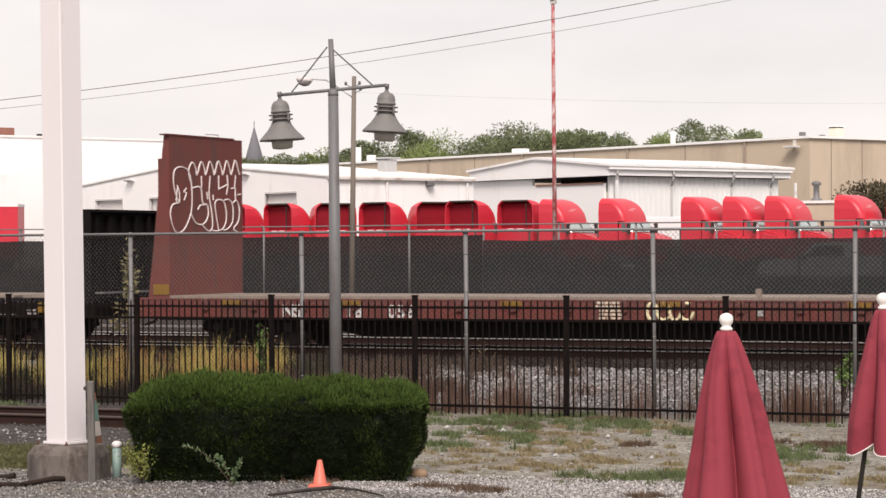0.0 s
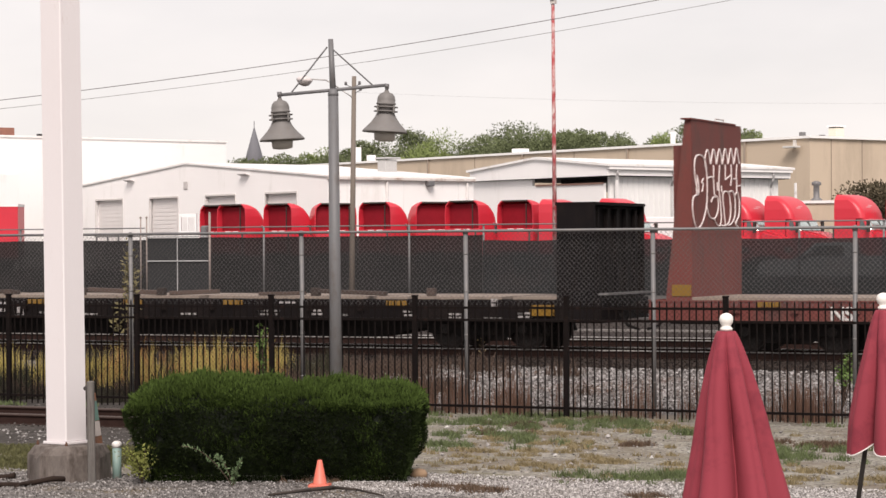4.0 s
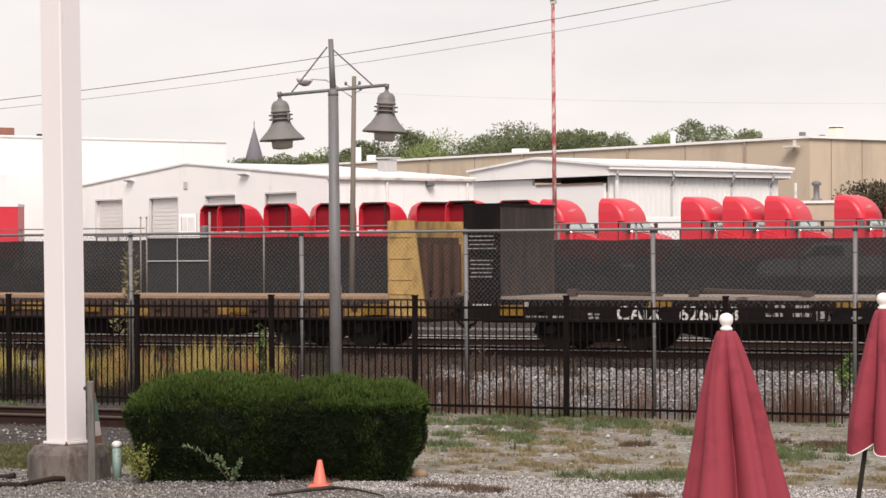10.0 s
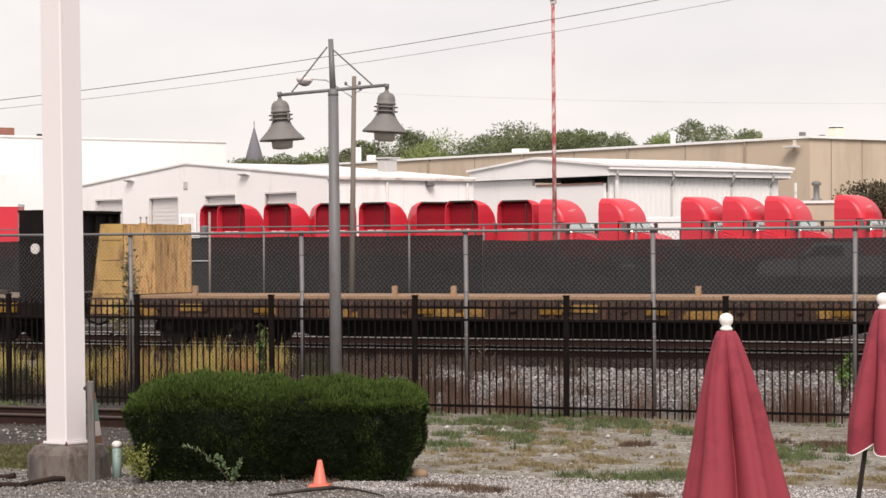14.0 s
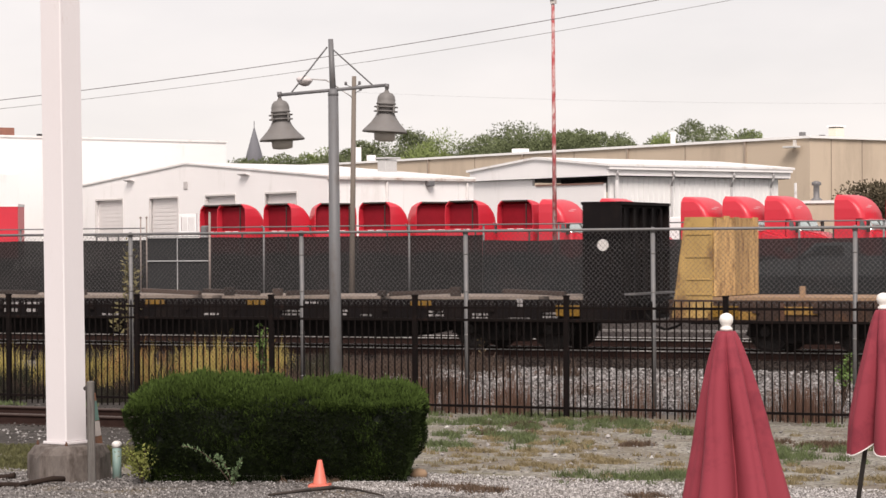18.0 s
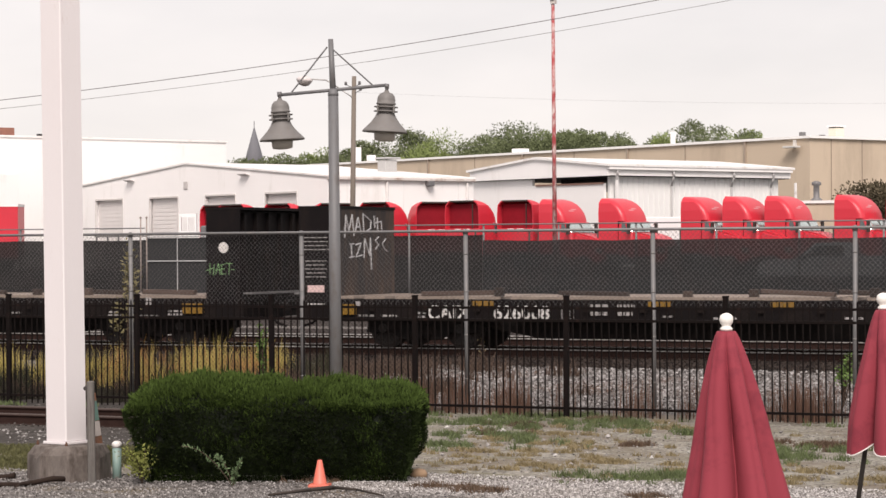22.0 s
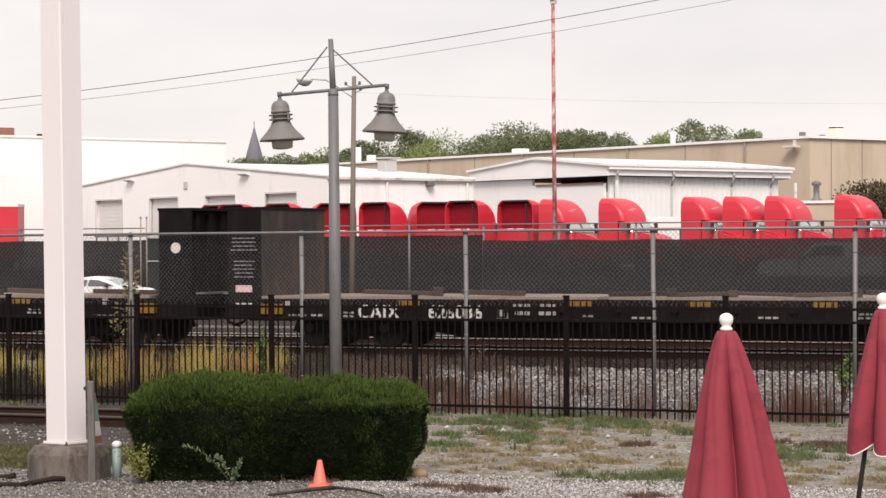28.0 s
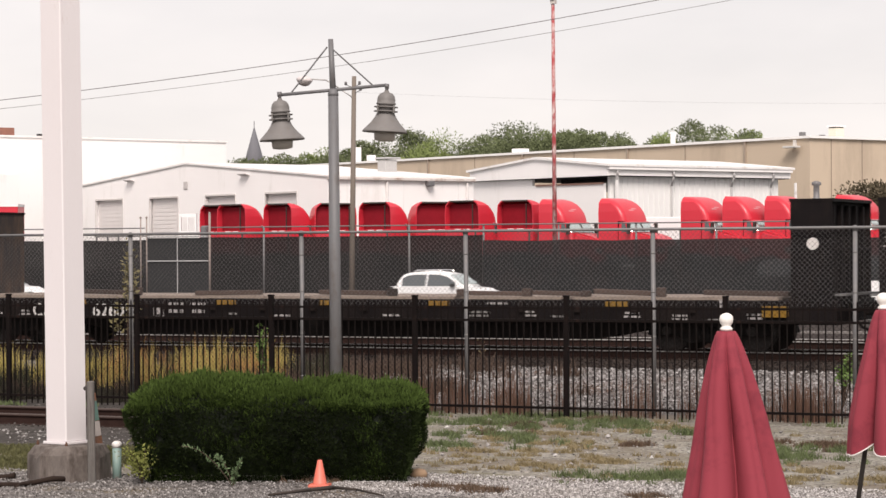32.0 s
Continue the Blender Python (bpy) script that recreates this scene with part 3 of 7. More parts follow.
def build_screen_fence():
    """The fence on the far side of the road, hung with dark fabric, with a gate in it."""
    y, z0, top, ftop = 88.0, 0.72, 3.6, 2.9
    f = thing("screen_fence", "pipe fence hung with black wind-screen fabric", "fence", pose(0, y, 0))
    xs = [-82, -77, -72, -66.7, -61.42, -58.2, -48.93, -45.4, -42.12, -38.87, -35.6, -32.3, -29.0, -25.7, -22.4, -19.1, -15.8, -12.5]
    bm = B()
    tube(bm, (0, 0, z0 - 0.3), (0, 0, top), 0.045, n=8)
    post = mesh_of("post", bm, GALV)
    for x in xs:
        share("post", post, f, pose(x, -0.15 if -52 < x < -40 else 0.05, 0, 0, RND.uniform(-0.6, 0.6), 0))
    bm = B()
    tube(bm, (-84, 0, top - 0.02), (-54.9, 0, top - 0.02), 0.03, n=6)
    tube(bm, (-51.7, 0, top - 0.02), (-10, 0, top - 0.02), 0.03, n=6)
    part("top_rail", bm, GALV, f)
    for a, b in ((-84, -54.72), (-51.63, -38.87), (-38.85, -10)):
        bm = B()
        n = int((b - a) / 0.4)
        rows = []
        for i in range(n + 1):
            x = a + (b - a) * i / n
            h = ftop + (0.25 if -52 < a < -40 else (0.15 if a < -52 else 0.03)) + 0.03 * noise.noise((x * 0.5, 1, 0)) + 0.012 * math.sin(x * 1.93)
            rows.append([bm.verts.new((x, -0.06 + 0.05 * noise.noise((x * 0.9, zz, 5)), zz)) for zz in (z0 - 0.2, 1.3, 2.0, h)])
        for p, q in zip(rows, rows[1:]):
            for j in range(3):
                bm.faces.new((p[j], q[j], q[j + 1], p[j + 1])).smooth = True
        part("fabric", bm, SCREENTHIN if a > -39 else SCREEN, f, "dark wind-screen fabric sagging between posts")
    # the gate
    g = thing("yard_gate", "grey pipe gate with dark fabric and a white brace", "gate", pose(0, y - 0.1, 0))
    bm = B()
    for x, t in ((-55.05, 4.0), (-54.75, 4.0), (-51.6, 4.15)):
        tube(bm, (x, 0, z0 - 0.3), (x, 0, t), 0.05 if x > -52 else 0.03, n=8)
        lathe(bm, [(0.05, 0), (0.05, 0.05), (0.01, 0.1)], 8, (x, 0, t))
    part("gate_post", bm, mat("pinkish_post", (0.30, 0.25, 0.225), 0.7, vary=0.15), g)
    bm = B()
    for z in (2.15, 3.2, 0.68):
        tube(bm, (-54.7, -0.05, z), (-51.65, -0.05, z), 0.03, n=6)
    tube(bm, (-53.18, -0.05, 0.68), (-53.18, -0.05, 3.2), 0.022, n=6)
    part("gate_frame", bm, mat("pale_pipe", (0.42, 0.42, 0.42), 0.6, vary=0.1), g, "pale galvanised gate frame")
    part("fabric", boxes((-54.7, -51.65, 0.0, 0.02, 0.8, 3.14)), mat("grey_screen", (0.017, 0.0175, 0.0185), 0.9, vary=0.3), g, "grey see-through gate fabric")


build_screen_fence()


# ---- the train ----
def curve_strokes(strokes, r, y):
    """Spray strokes on a panel in the x-z plane: each a list of (x, z)."""
    bm = B()
    for s in strokes:
        for a, b in zip(s, s[1:]):
            tube(bm, (a[0], y, a[1]), (b[0], y, b[1]), r, n=5)
    return bm


def arc(cx, cz, rx, rz, a0, a1, n=10):
    return [(cx + rx * math.cos(radians(a0 + (a1 - a0) * i / n)), cz + rz * math.sin(radians(a0 + (a1 - a0) * i / n))) for i in range(n + 1)]


def bogie(car, x):
    b = part("bogie", boxes((-1.25, 1.25, -1.0, -0.86, 0.33, 0.48), (-1.25, 1.25, 0.86, 1.0, 0.33, 0.48), (-0.32, 0.32, -1.1, 1.1, 0.3, 0.62)), RUNNING, car, "dark cast-steel bogie", pose(x, 0, 0))
    for sy in (-0.98, 0.98):
        bm = B()
        prism(bm, [(-1.3, 0.34), (-1.05, 0.30), (-0.7, 0.36), (-0.45, 0.18), (0.45, 0.18), (0.7, 0.36), (1.05, 0.30), (1.3, 0.34), (1.22, 0.58), (0.6, 0.72), (-0.6, 0.72), (-1.22, 0.58)], sy - 0.06, sy + 0.06)
        part("side_frame", bevel(bm, 0.015), RUNNING, b)
        for i in (-0.17, 0.0, 0.17):
            bm = B()
            tube(bm, (i, sy - 0.09, 0.2), (i, sy - 0.09, 0.5), 0.07, n=8)
            part("spring", bm, RUNNING, b)
    for ax in (-0.89, 0.89):
        bm = B()
        spin_profile(bm, [(0.10, -1.06), (0.10, -0.92), (0.08, -0.92), (0.08, -0.82), (0.36, -0.82), (0.40, -0.80), (0.42, -0.80), (0.42, -0.66), (0.445, -0.66), (0.445, -0.64), (0.09, -0.62),
                          (0.09, 0.62), (0.445, 0.64), (0.445, 0.66), (0.42, 0.66), (0.42, 0.80), (0.40, 0.80), (0.36, 0.82), (0.08, 0.82), (0.08, 0.92), (0.10, 0.92), (0.10, 1.06)])
        WHEELSETS.append(part("wheelset", bm, WHEELSTEEL, b, at=pose(ax, 0, 0.42)))


WHEELSETS, CARS = [], []


def coupler(car, x, s):
    bm = boxes((min(x, x + s * 0.42), max(x, x + s * 0.42), -0.07, 0.07, 0.80, 0.94))
    box(bm, x + s * 0.42 - 0.14, x + s * 0.42 + 0.06, -0.16, 0.14, 0.74, 1.0)
    part("coupler", bevel(bm, 0.015), RUNNING, car)
    bm = B()
    polytube(bm, [(x, -0.3, 0.75), (x + s * 0.2, -0.32, 0.5), (x + s * 0.45, -0.33, 0.42)], 0.03, 6)
    part("air_hose", bm, RUNNING, car)


def text_bars(car, name, x, z, rows, w, pitch, h, material, y, seed):
    """Unreadable stencilled lines as plain bars."""
    rr = random.Random(seed)
    bm = B()
    for i in range(rows):
        zz = z - i * pitch
        half = w * rr.uniform(0.72, 1.0) / 2
        k = -half
        while k < half - 0.02:
            step = rr.uniform(0.05, 0.16)
            box(bm, x + k, min(x + k + step, x + half), y, y + 0.006, zz - h / 2, zz + h / 2)
            k += step + 0.028
    tagged(part(name, bm, material, car), kind="stuff")


# riser timbers and blocks on the decks: spans and places along each car
RISERS = {"CAIX 626023": ([(-8.4, -6.53), (-5.72, -3.49), (-1.45, 0.51), (0.63, 1.83), (2.9, 4.0), (4.42, 6.05)], [-8.45, -5.85, -3.53, -2.05, -1.55, 0.55, 4.4, 7.14]),
          "CAIX 626008": ([(-8.0, -6.3), (-4.9, -3.4), (-0.64, 0.88), (0.94, 2.32), (3.0, 4.21), (5.52, 7.05), (8.11, 9.5)], [-6.2, -2.1, -0.73, 1.7, 2.9, 5.42, 7.12]),
          "CAIX 626036": ([(-7.7, -6.1), (-5.4, -4.0), (-2.16, -0.8), (-0.71, 0.48), (0.6, 1.71), (1.77, 2.92), (3.16, 4.57), (5.83, 6.9), (7.07, 8.05), (8.3, 9.6)], [-5.9, -0.76, 0.53, 3.04, 5.6, 6.96, 8.17]),
          "CAIX 626055": ([(-7.0, -5.2), (-3.6, -2.0), (-0.5, 1.1), (2.97, 4.3), (4.48, 5.6), (5.78, 7.18), (8.14, 9.89)], [-5.0, 1.3, 2.9, 4.38, 5.68, 7.3])}


def flat_car(mid, inner, style, marks="", extras=True):
    label = {"black": "black bulkhead flat car with weathered deck and low steel bulkheads",
             "red": "rust-red bulkhead flat car with a tall tapered bulkhead",
             "yellow": "faded yellow and brown bulkhead flat car with timber-faced bulkheads"}[style]
    c = thing("flat_car", label, "railway car", pose(mid, TRACK_Y, RAIL_Z), "bulkhead flat cars of the train")
    CARS.append((c, mid))
    paint = {"black": BLACKSTEEL, "red": REDSTEEL, "yellow": BROWNSILL}[style]
    half, W, deck = inner / 2 + 0.92, 1.46, 1.11
    hi = inner / 2
    # frame
    for sy in (-1, 1):
        bm = B()
        o = [(-W, 0.62), (-W + 0.07, 0.62), (-W + 0.07, 1.06), (-W - 0.02, 1.06), (-W - 0.02, 1.02), (-W, 1.02), (-W, 0.66), (-W - 0.03, 0.66), (-W - 0.03, 0.62)]
        prism(bm, [(-sy * p[0], p[1]) for p in o], -half, half, "x")
        part("side_sill", bm, paint, c)
    for s in (-1, 1):
        a, b = sorted((s * half, s * (half - 0.1)))
        part("end_sill", boxes((a, b, -W + 0.07, W - 0.07, 0.62, 1.06)), paint, c)
    bm = B()
    prism(bm, [(-half + 0.2, 0.55), (-half + 3.6, 0.55), (-half + 5.4, 0.22), (half - 5.4, 0.22), (half - 3.6, 0.55), (half - 0.2, 0.55), (half - 0.2, 1.0), (-half + 0.2, 1.0)], -0.75, 0.75)
    part("centre_sill", bm, RUNNING, c)
    # deck planks
    bm = B()
    n = int(2 * hi / 0.24)
    for i in range(n):
        x = -hi + i * 2 * hi / n
        dz = RND.uniform(-0.003, 0.003)
        if style == "black" and RND.random() < 0.05:
            continue
        box(bm, x, x + 2 * hi / n - 0.006, -W - 0.02, W, 1.05 + dz, deck + dz)
    tagged(part("deck", bm, DECKTAN if style == "yellow" else DECKWOOD, c, "weathered plank deck"), kind="stuff")
    # stake pockets
    bm = boxes((-0.07, 0.07, -W - 0.07, -W, 0.80, 1.045))
    me = mesh_of("stake_pocket", bm, paint)
    k = -hi + 0.9
    while k < hi:
        share("stake_pocket", me, c, pose(k, 0, 0))
        k += 1.22
    # bulkheads
    top = {"black": 2.98, "red": 4.65, "yellow": 2.70}[style]
    for s in (-1, 1):
        x_in, x_out = s * hi, s * (hi + 0.84)
        bh = part("bulkhead", boxes((min(x_in, x_in + s * 0.09), max(x_in, x_in + s * 0.09), -W, W + (0.3 if style == "red" else 0), 1.02, top)), INNERSTEEL if style == "black" else (REDSTEEL if style == "red" else YELLOWSTEEL), c,
                  {"black": "scuffed grey steel bulkhead face", "red": "tall rust-red bulkhead face", "yellow": "yellow bulkhead backing"}[style])
        back = paint if style != "yellow" else RUST
        for sy in (-1, 1):
            y0, y1 = sorted((sy * W, sy * (W - 0.04)))
            y0, y1 = (y0 - 0.012, y1) if sy < 0 else (y0, y1 + 0.012)
            bm = B()
            x_g = x_in + s * 0.006
            if style == "black":
                o = [(x_g, 0.62), (x_out, 0.62), (x_out, top), (x_g, top)]
            elif style == "red":
                o = [(x_g, 1.0), (x_out - s * 0.28, 1.0), (x_in + s * 0.14, top - 0.004), (x_g, top - 0.004)]
            else:
                o = [(x_g, 0.70), (x_out + s * 0.02, 0.70), (x_in + s * 0.58, top + 0.004), (x_g, top + 0.004)]
            prism(bm, o, y0, y1)
            part("gusset", bm, {"black": BLACKSTEEL, "red": REDSTEEL, "yellow": YELLOWSTEEL}[style], bh, {"yellow": "faded yellow gusset plate"}.get(style, ""))
        # ribs and back braces
        for i in range(5):
            y = -1.1 + i * 0.55
            xo = x_out - s * (0.05 if style == "black" else 0.35)
            a, b = sorted((x_in + s * 0.09, xo))
            part("rib", boxes((a, b, y - 0.05, y + 0.05, 1.0, top - (0.06 if style == "black" else 0.5))), back, bh)
        if style == "black":
            a, b = sorted((x_in, x_out))
            part("cap", boxes((a - 0.02, b + 0.02, -W - 0.02, W + 0.02, top, top + 0.06)), BLACKSTEEL, bh)
            part("back_plate", boxes((min(x_out - s * 0.16, x_out - s * 0.13), max(x_out - s * 0.16, x_out - s * 0.13), -W + 0.05, W - 0.05, 1.0, top)), BLACKSTEEL, bh)
            # open frame of the gusset: two raised stiffeners
            for zz in (1.18, 2.32):
                part("stiffener", boxes((a + 0.03, b - 0.03, -W - 0.045, -W - 0.012, zz, zz + 0.035)), BLACKSTEEL, bh)
            part("end_platform", boxes((min(x_out, x_out + s * 0.22), max(x_out, x_out + s * 0.22), -1.3, 1.3, 1.14, 1.18)), GALV, bh)
            part("handrail", boxes((min(x_out, x_out + s * 0.05), max(x_out, x_out + s * 0.05), -1.35, 1.35, 2.05, 2.09)), BLACKSTEEL, bh)
        elif style == "red":
            part("cap", boxes((min(x_in - s * 0.02, x_in + s * 0.2), max(x_in - s * 0.02, x_in + s * 0.2), -W - 0.1, W - 0.1, top, top + 0.03)), REDSTEEL, bh)
            bm = B()
            polytube(bm, [(x_in + s * 0.05, 0.2, top), (x_in + s * 0.05, 0.2, top + 0.09), (x_in + s * 0.05, 0.75, top + 0.09), (x_in + s * 0.05, 0.75, top)], 0.015, 5)
            part("grab_iron", bm, STENCIL, bh)
            part("reflector", boxes((min(x_in + s * 0.02, x_in + s * 0.42), max(x_in + s * 0.02, x_in + s * 0.42), -W - 0.03, -W - 0.013, 1.13, 1.36)), REFLECT, bh)
        else:
            for zz in (1.15, 1.45, 1.9, 2.35):
                a, b = sorted((x_in + s * 0.03, x_in + s * 0.55))
                part("stiffener", boxes((a, b, -W - 0.03, -W - 0.012, zz, zz + 0.03)), YELLOWSTEEL, bh)
            n = 9
            for i in range(n):
                y0 = -W + 0.03 + i * (2 * W - 0.06) / n
                a, b = sorted((x_in - s * 0.05, x_in - s * 0.002))
                part("plank", boxes((a + RND.uniform(0, 0.012), b, y0, y0 + (2 * W - 0.06) / n - 0.026, 1.13, top + RND.uniform(-0.05, 0.03))), PINE, bh)
            part("back_plate", boxes((min(x_in + s * 0.34, x_in + s * 0.37), max(x_in + s * 0.34, x_in + s * 0.37), -1.3, 1.3, 1.2, top - 0.35)), mat("mottled_rust", (0.105, 0.048, 0.026), 0.9, vary=0.6, scale=4, bump=0.4, dirt=(0.020, 0.013, 0.011), dirt_amount=0.6, dirt_scale=4, stretch=(1, 1, 0.6)), bh, "rust-mottled brown back plate")
        coupler(c, s * half, s)
        bogie(c, s * (half - 2.75))
    # yellow reflector strips, each of three or four panes
    bm = B()
    for k in range(4):
        box(bm, -0.24 + k * 0.122, -0.24 + k * 0.122 + 0.105, -W - 0.085, -W - 0.072, 0.92, 1.02)
    me = mesh_of("reflector", bm, REFLECT)
    for k in {"red": (-8.4, -5.5, -1.8, 1.63, 5.5, 8.6), "black": (-6.5, -2.65, -0.1, 2.45, 6.4), "yellow": (-6.4, -2.6, 0.3, 2.6, 6.4)}[style]:
        share("reflector", me, c, pose(k, 0, -0.17 if style == "yellow" else 0))
    bm = B()
    for k in range(3):
        box(bm, -0.26 + k * 0.175, -0.26 + k * 0.175 + 0.165, -W - 0.085, -W - 0.032, 0.72, 0.94)
    me = mesh_of("end_reflector", bm, REFLECT)
    for k in (() if style == "red" else (-hi + 0.28, hi - 0.30)):
        share("end_reflector", me, c, pose(k, 0, 0))
    Y = -W - 0.022
    if style == "black":
        a, b = marks.split(" ")
        # places along the sill, from the inner face: mark, number, boxed letter, first data block
        m, q, bx, dt = {"CAIX 626023": (3.02, 4.50, 6.82, 6.12), "CAIX 626008": (2.68, 4.33, 5.35, 6.30), "CAIX 626036": (2.82, 4.60, 5.66, 6.38), "CAIX 626055": (2.75, 4.50, 5.60, 6.30)}[marks]
        words(a, 0.40, STENCIL, c, pose(-hi + m, Y, 0.645, 90), "letter", space=1.06, bold=0.006)
        words(b, 0.40, STENCIL, c, pose(-hi + q, Y, 0.645, 90), "digit", space=1.05, bold=0.006)
        # boxed letter and data blocks
        bm = boxes((-hi + bx - 0.13, -hi + bx + 0.13, Y, Y + 0.004, 0.65, 0.665), (-hi + bx - 0.13, -hi + bx - 0.115, Y, Y + 0.004, 0.665, 0.88), (-hi + bx + 0.115, -hi + bx + 0.13, Y, Y + 0.004, 0.665, 0.88), (-hi + bx - 0.05, -hi + bx + 0.05, Y, Y + 0.004, 0.70, 0.84))
        part("stencil_box", bm, MIDSTENCIL, c)
        text_bars(c, "stencil", -hi + dt - 0.26, 0.92, 2, 0.42, 0.15, 0.075, MIDSTENCIL, Y, int(mid * 7))
        text_bars(c, "stencil", -hi + dt + 0.30, 0.92, 2, 0.42, 0.15, 0.075, MIDSTENCIL, Y, int(mid * 7) + 1)
        # small stencilled notes: place from the middle, height, lines, width
        for k, (x, z, n, w) in enumerate(((-9.2, 0.70, 1, 0.55), (-8.7, 0.70, 1, 0.4), (-7.95, 0.76, 2, 0.28), (-2.5, 0.72, 1, 0.26), (-1.3, 0.69, 1, 0.55), (1.3, 0.71, 1, 0.45), (3.3, 0.79, 2, 0.6), (3.75, 0.97, 1, 0.45),
                                        (4.5, 0.80, 2, 0.3), (5.1, 0.71, 1, 0.36), (6.7, 0.79, 2, 0.4), (7.72, 0.74, 2, 0.36), (8.6, 0.66, 1, 0.6), (9.3, 0.77, 2, 0.42))):
            text_bars(c, "stencil", x, z, n, w, 0.075, 0.042, MIDSTENCIL if k % 3 else FAINT, Y, int(mid) + k)
        for k, z in ((8.54, 0.89), (8.62, 0.89), (8.54, 0.99), (8.62, 0.99)):
            part("stencil", boxes((k, k + 0.06, Y, Y + 0.004, z, z + 0.075)), MIDSTENCIL, c)
        part("stencil", boxes((-9.5, -9.38, Y, Y + 0.004, 0.86, 1.0)), MIDSTENCIL, c)
        # text on the one gusset, a round disc on the other
        x = -hi - 0.42
        yt = -W - 0.05
        text_bars(c, "warning_text", x, 2.36, 4, 0.66, 0.085, 0.019, MIDSTENCIL, yt, 11)
        text_bars(c, "warning_text", x, 1.86, 5, 0.60, 0.085, 0.019, MIDSTENCIL, yt, 12)
        if marks != "CAIX 626023":
            part("placard", boxes((x - 0.2, x + 0.2, yt, yt + 0.006, 1.19, 1.34)), PLACARD, c)
        text_bars(c, "stencil", x, 0.94, 1, 0.5, 0.1, 0.03, STENCIL, yt, 13)
        if marks != "CAIX 626023":
            bm = B()
            tube(bm, (hi + 0.46, yt, 2.16), (hi + 0.46, yt + 0.01, 2.16), 0.12, n=20)
            part("white_disc", bm, mat("disc_white", (0.6, 0.57, 0.55), 0.6, vary=0.08), c)
        # loose-looking riser timbers that are strapped to the deck
        rr = random.Random(int(-mid * 10))
        spans, blocks = RISERS[marks]
        for x0, x1 in spans:
            tilt = rr.uniform(0.6, 2.2) * rr.choice((-1, 1, 1))
            rise = 0.02 + abs(math.sin(radians(tilt))) * (x1 - x0) * (0.5 if tilt < 0 else 1.0)
            part("riser", bevel(boxes((0, x1 - x0, -0.08, 0.08, -0.01, rr.uniform(0.06, 0.10))), 0.012), TIMBER, c, at=pose(x0, -W + 0.15 + rr.uniform(0, 0.2), deck + (rise if tilt > 0 else 0.01), 0, tilt, rr.uniform(-3, 3)))
        for k in blocks:
            part("block", bevel(boxes((-0.09, 0.09, -0.08, 0.08, 0, rr.uniform(0.11, 0.20))), 0.01), TIMBER, c, at=pose(k, -W + 0.08, deck + 0.005, 0, 0, rr.uniform(-8, 8)))
    elif style == "yellow":
        for k in (-8.2, -3.33, -1.96, 3.4, 8.75):
            part("stake", boxes((-0.05, 0.05, -0.05, 0.05, 0, 0.22)), DECKTAN, c, at=pose(k, -W + 0.1, deck, 0, 0, 8))
        for k, w, z in ((-9.6, 0.5, 0.0), (-8.2, 0.35, 0.1), (-6.3, 0.22, 0.03), (-4.5, 0.35, 0.0), (-1.9, 0.7, 0.02), (0.9, 0.4, 0.12), (3.6, 0.5, 0.0), (6.24, 0.38, 0.03), (9.0, 0.62, 0.02)):
            part("sill_patch", boxes((-w, w, -W - 0.034, -W - 0.032, 0.67, 0.83)), mat("sill_yellow", (0.30, 0.165, 0.035), 0.75, vary=0.3, scale=4, dirt=(0.07, 0.035, 0.02), dirt_amount=0.5, dirt_scale=3), c, at=pose(k, 0, z))
        for k in range(13):
            part("sill_bracket", boxes((-0.05, 0.05, -W - 0.06, -W - 0.032, 0.66, 1.0)), RUST, c, at=pose(-hi + 1.2 + k * 1.48 + RND.uniform(-0.25, 0.25), 0, 0))
    else:
        words("NS", 0.38, STENCIL, c, pose(-hi + 3.04, Y, 0.66, 90), "letter", space=0.95, bold=0.01)
        words("118", 0.38, STENCIL, c, pose(-hi + 4.42, Y, 0.66, 90), "digit", space=1.2, bold=0.01)
        words("056", 0.38, STENCIL, c, pose(-hi + 5.66, Y, 0.66, 90), "digit", space=1.15, bold=0.01)
        text_bars(c, "stencil", -hi + 10.36, 0.99, 5, 0.66, 0.078, 0.05, mat("cream_stencil", (0.62, 0.52, 0.40), 0.7), Y, 5)
        part("stake", boxes((-0.05, 0.05, -0.05, 0.05, 0, 0.17)), DECKWOOD, c, at=pose(3.43, -W + 0.1, deck))
        part("stencil", boxes((3.42, 3.55, Y, Y + 0.004, 0.74, 0.86)), MIDSTENCIL, c)
        strokes = [arc(-hi + 11.25 + i * 0.24, 0.82, 0.11 + 0.03 * (i % 2), 0.17, 20 * i, 300 + 20 * i, 12) for i in range(4)]
        for q in strokes:
            part("spray_loop", curve_strokes([q], 0.034, Y - 0.005), mat("spray_cream", (0.75, 0.66, 0.42), 0.7), c, "cream spray-painted loop")
    if style == "red":
        bubble = [(-1.07, 3.16), (-1.24, 3.38), (-1.32, 3.67), (-1.24, 3.9), (-0.95, 3.96), (-0.67, 3.87), (-0.55, 3.6), (-0.52, 3.27), (-0.58, 2.93), (-0.85, 2.59), (-1.17, 2.49), (-1.37, 2.67), (-1.45, 2.92), (-1.36, 3.11), (-1.07, 3.16)]
        crown = [(-0.58, 3.64), (-0.67, 3.87)]
        for k in range(6):
            crown += [(-0.51 + 0.385 * k, 4.08 + 0.02 * k), (-0.36 + 0.385 * k, 3.96), (-0.30 + 0.385 * k, 3.80 + 0.012 * k)]
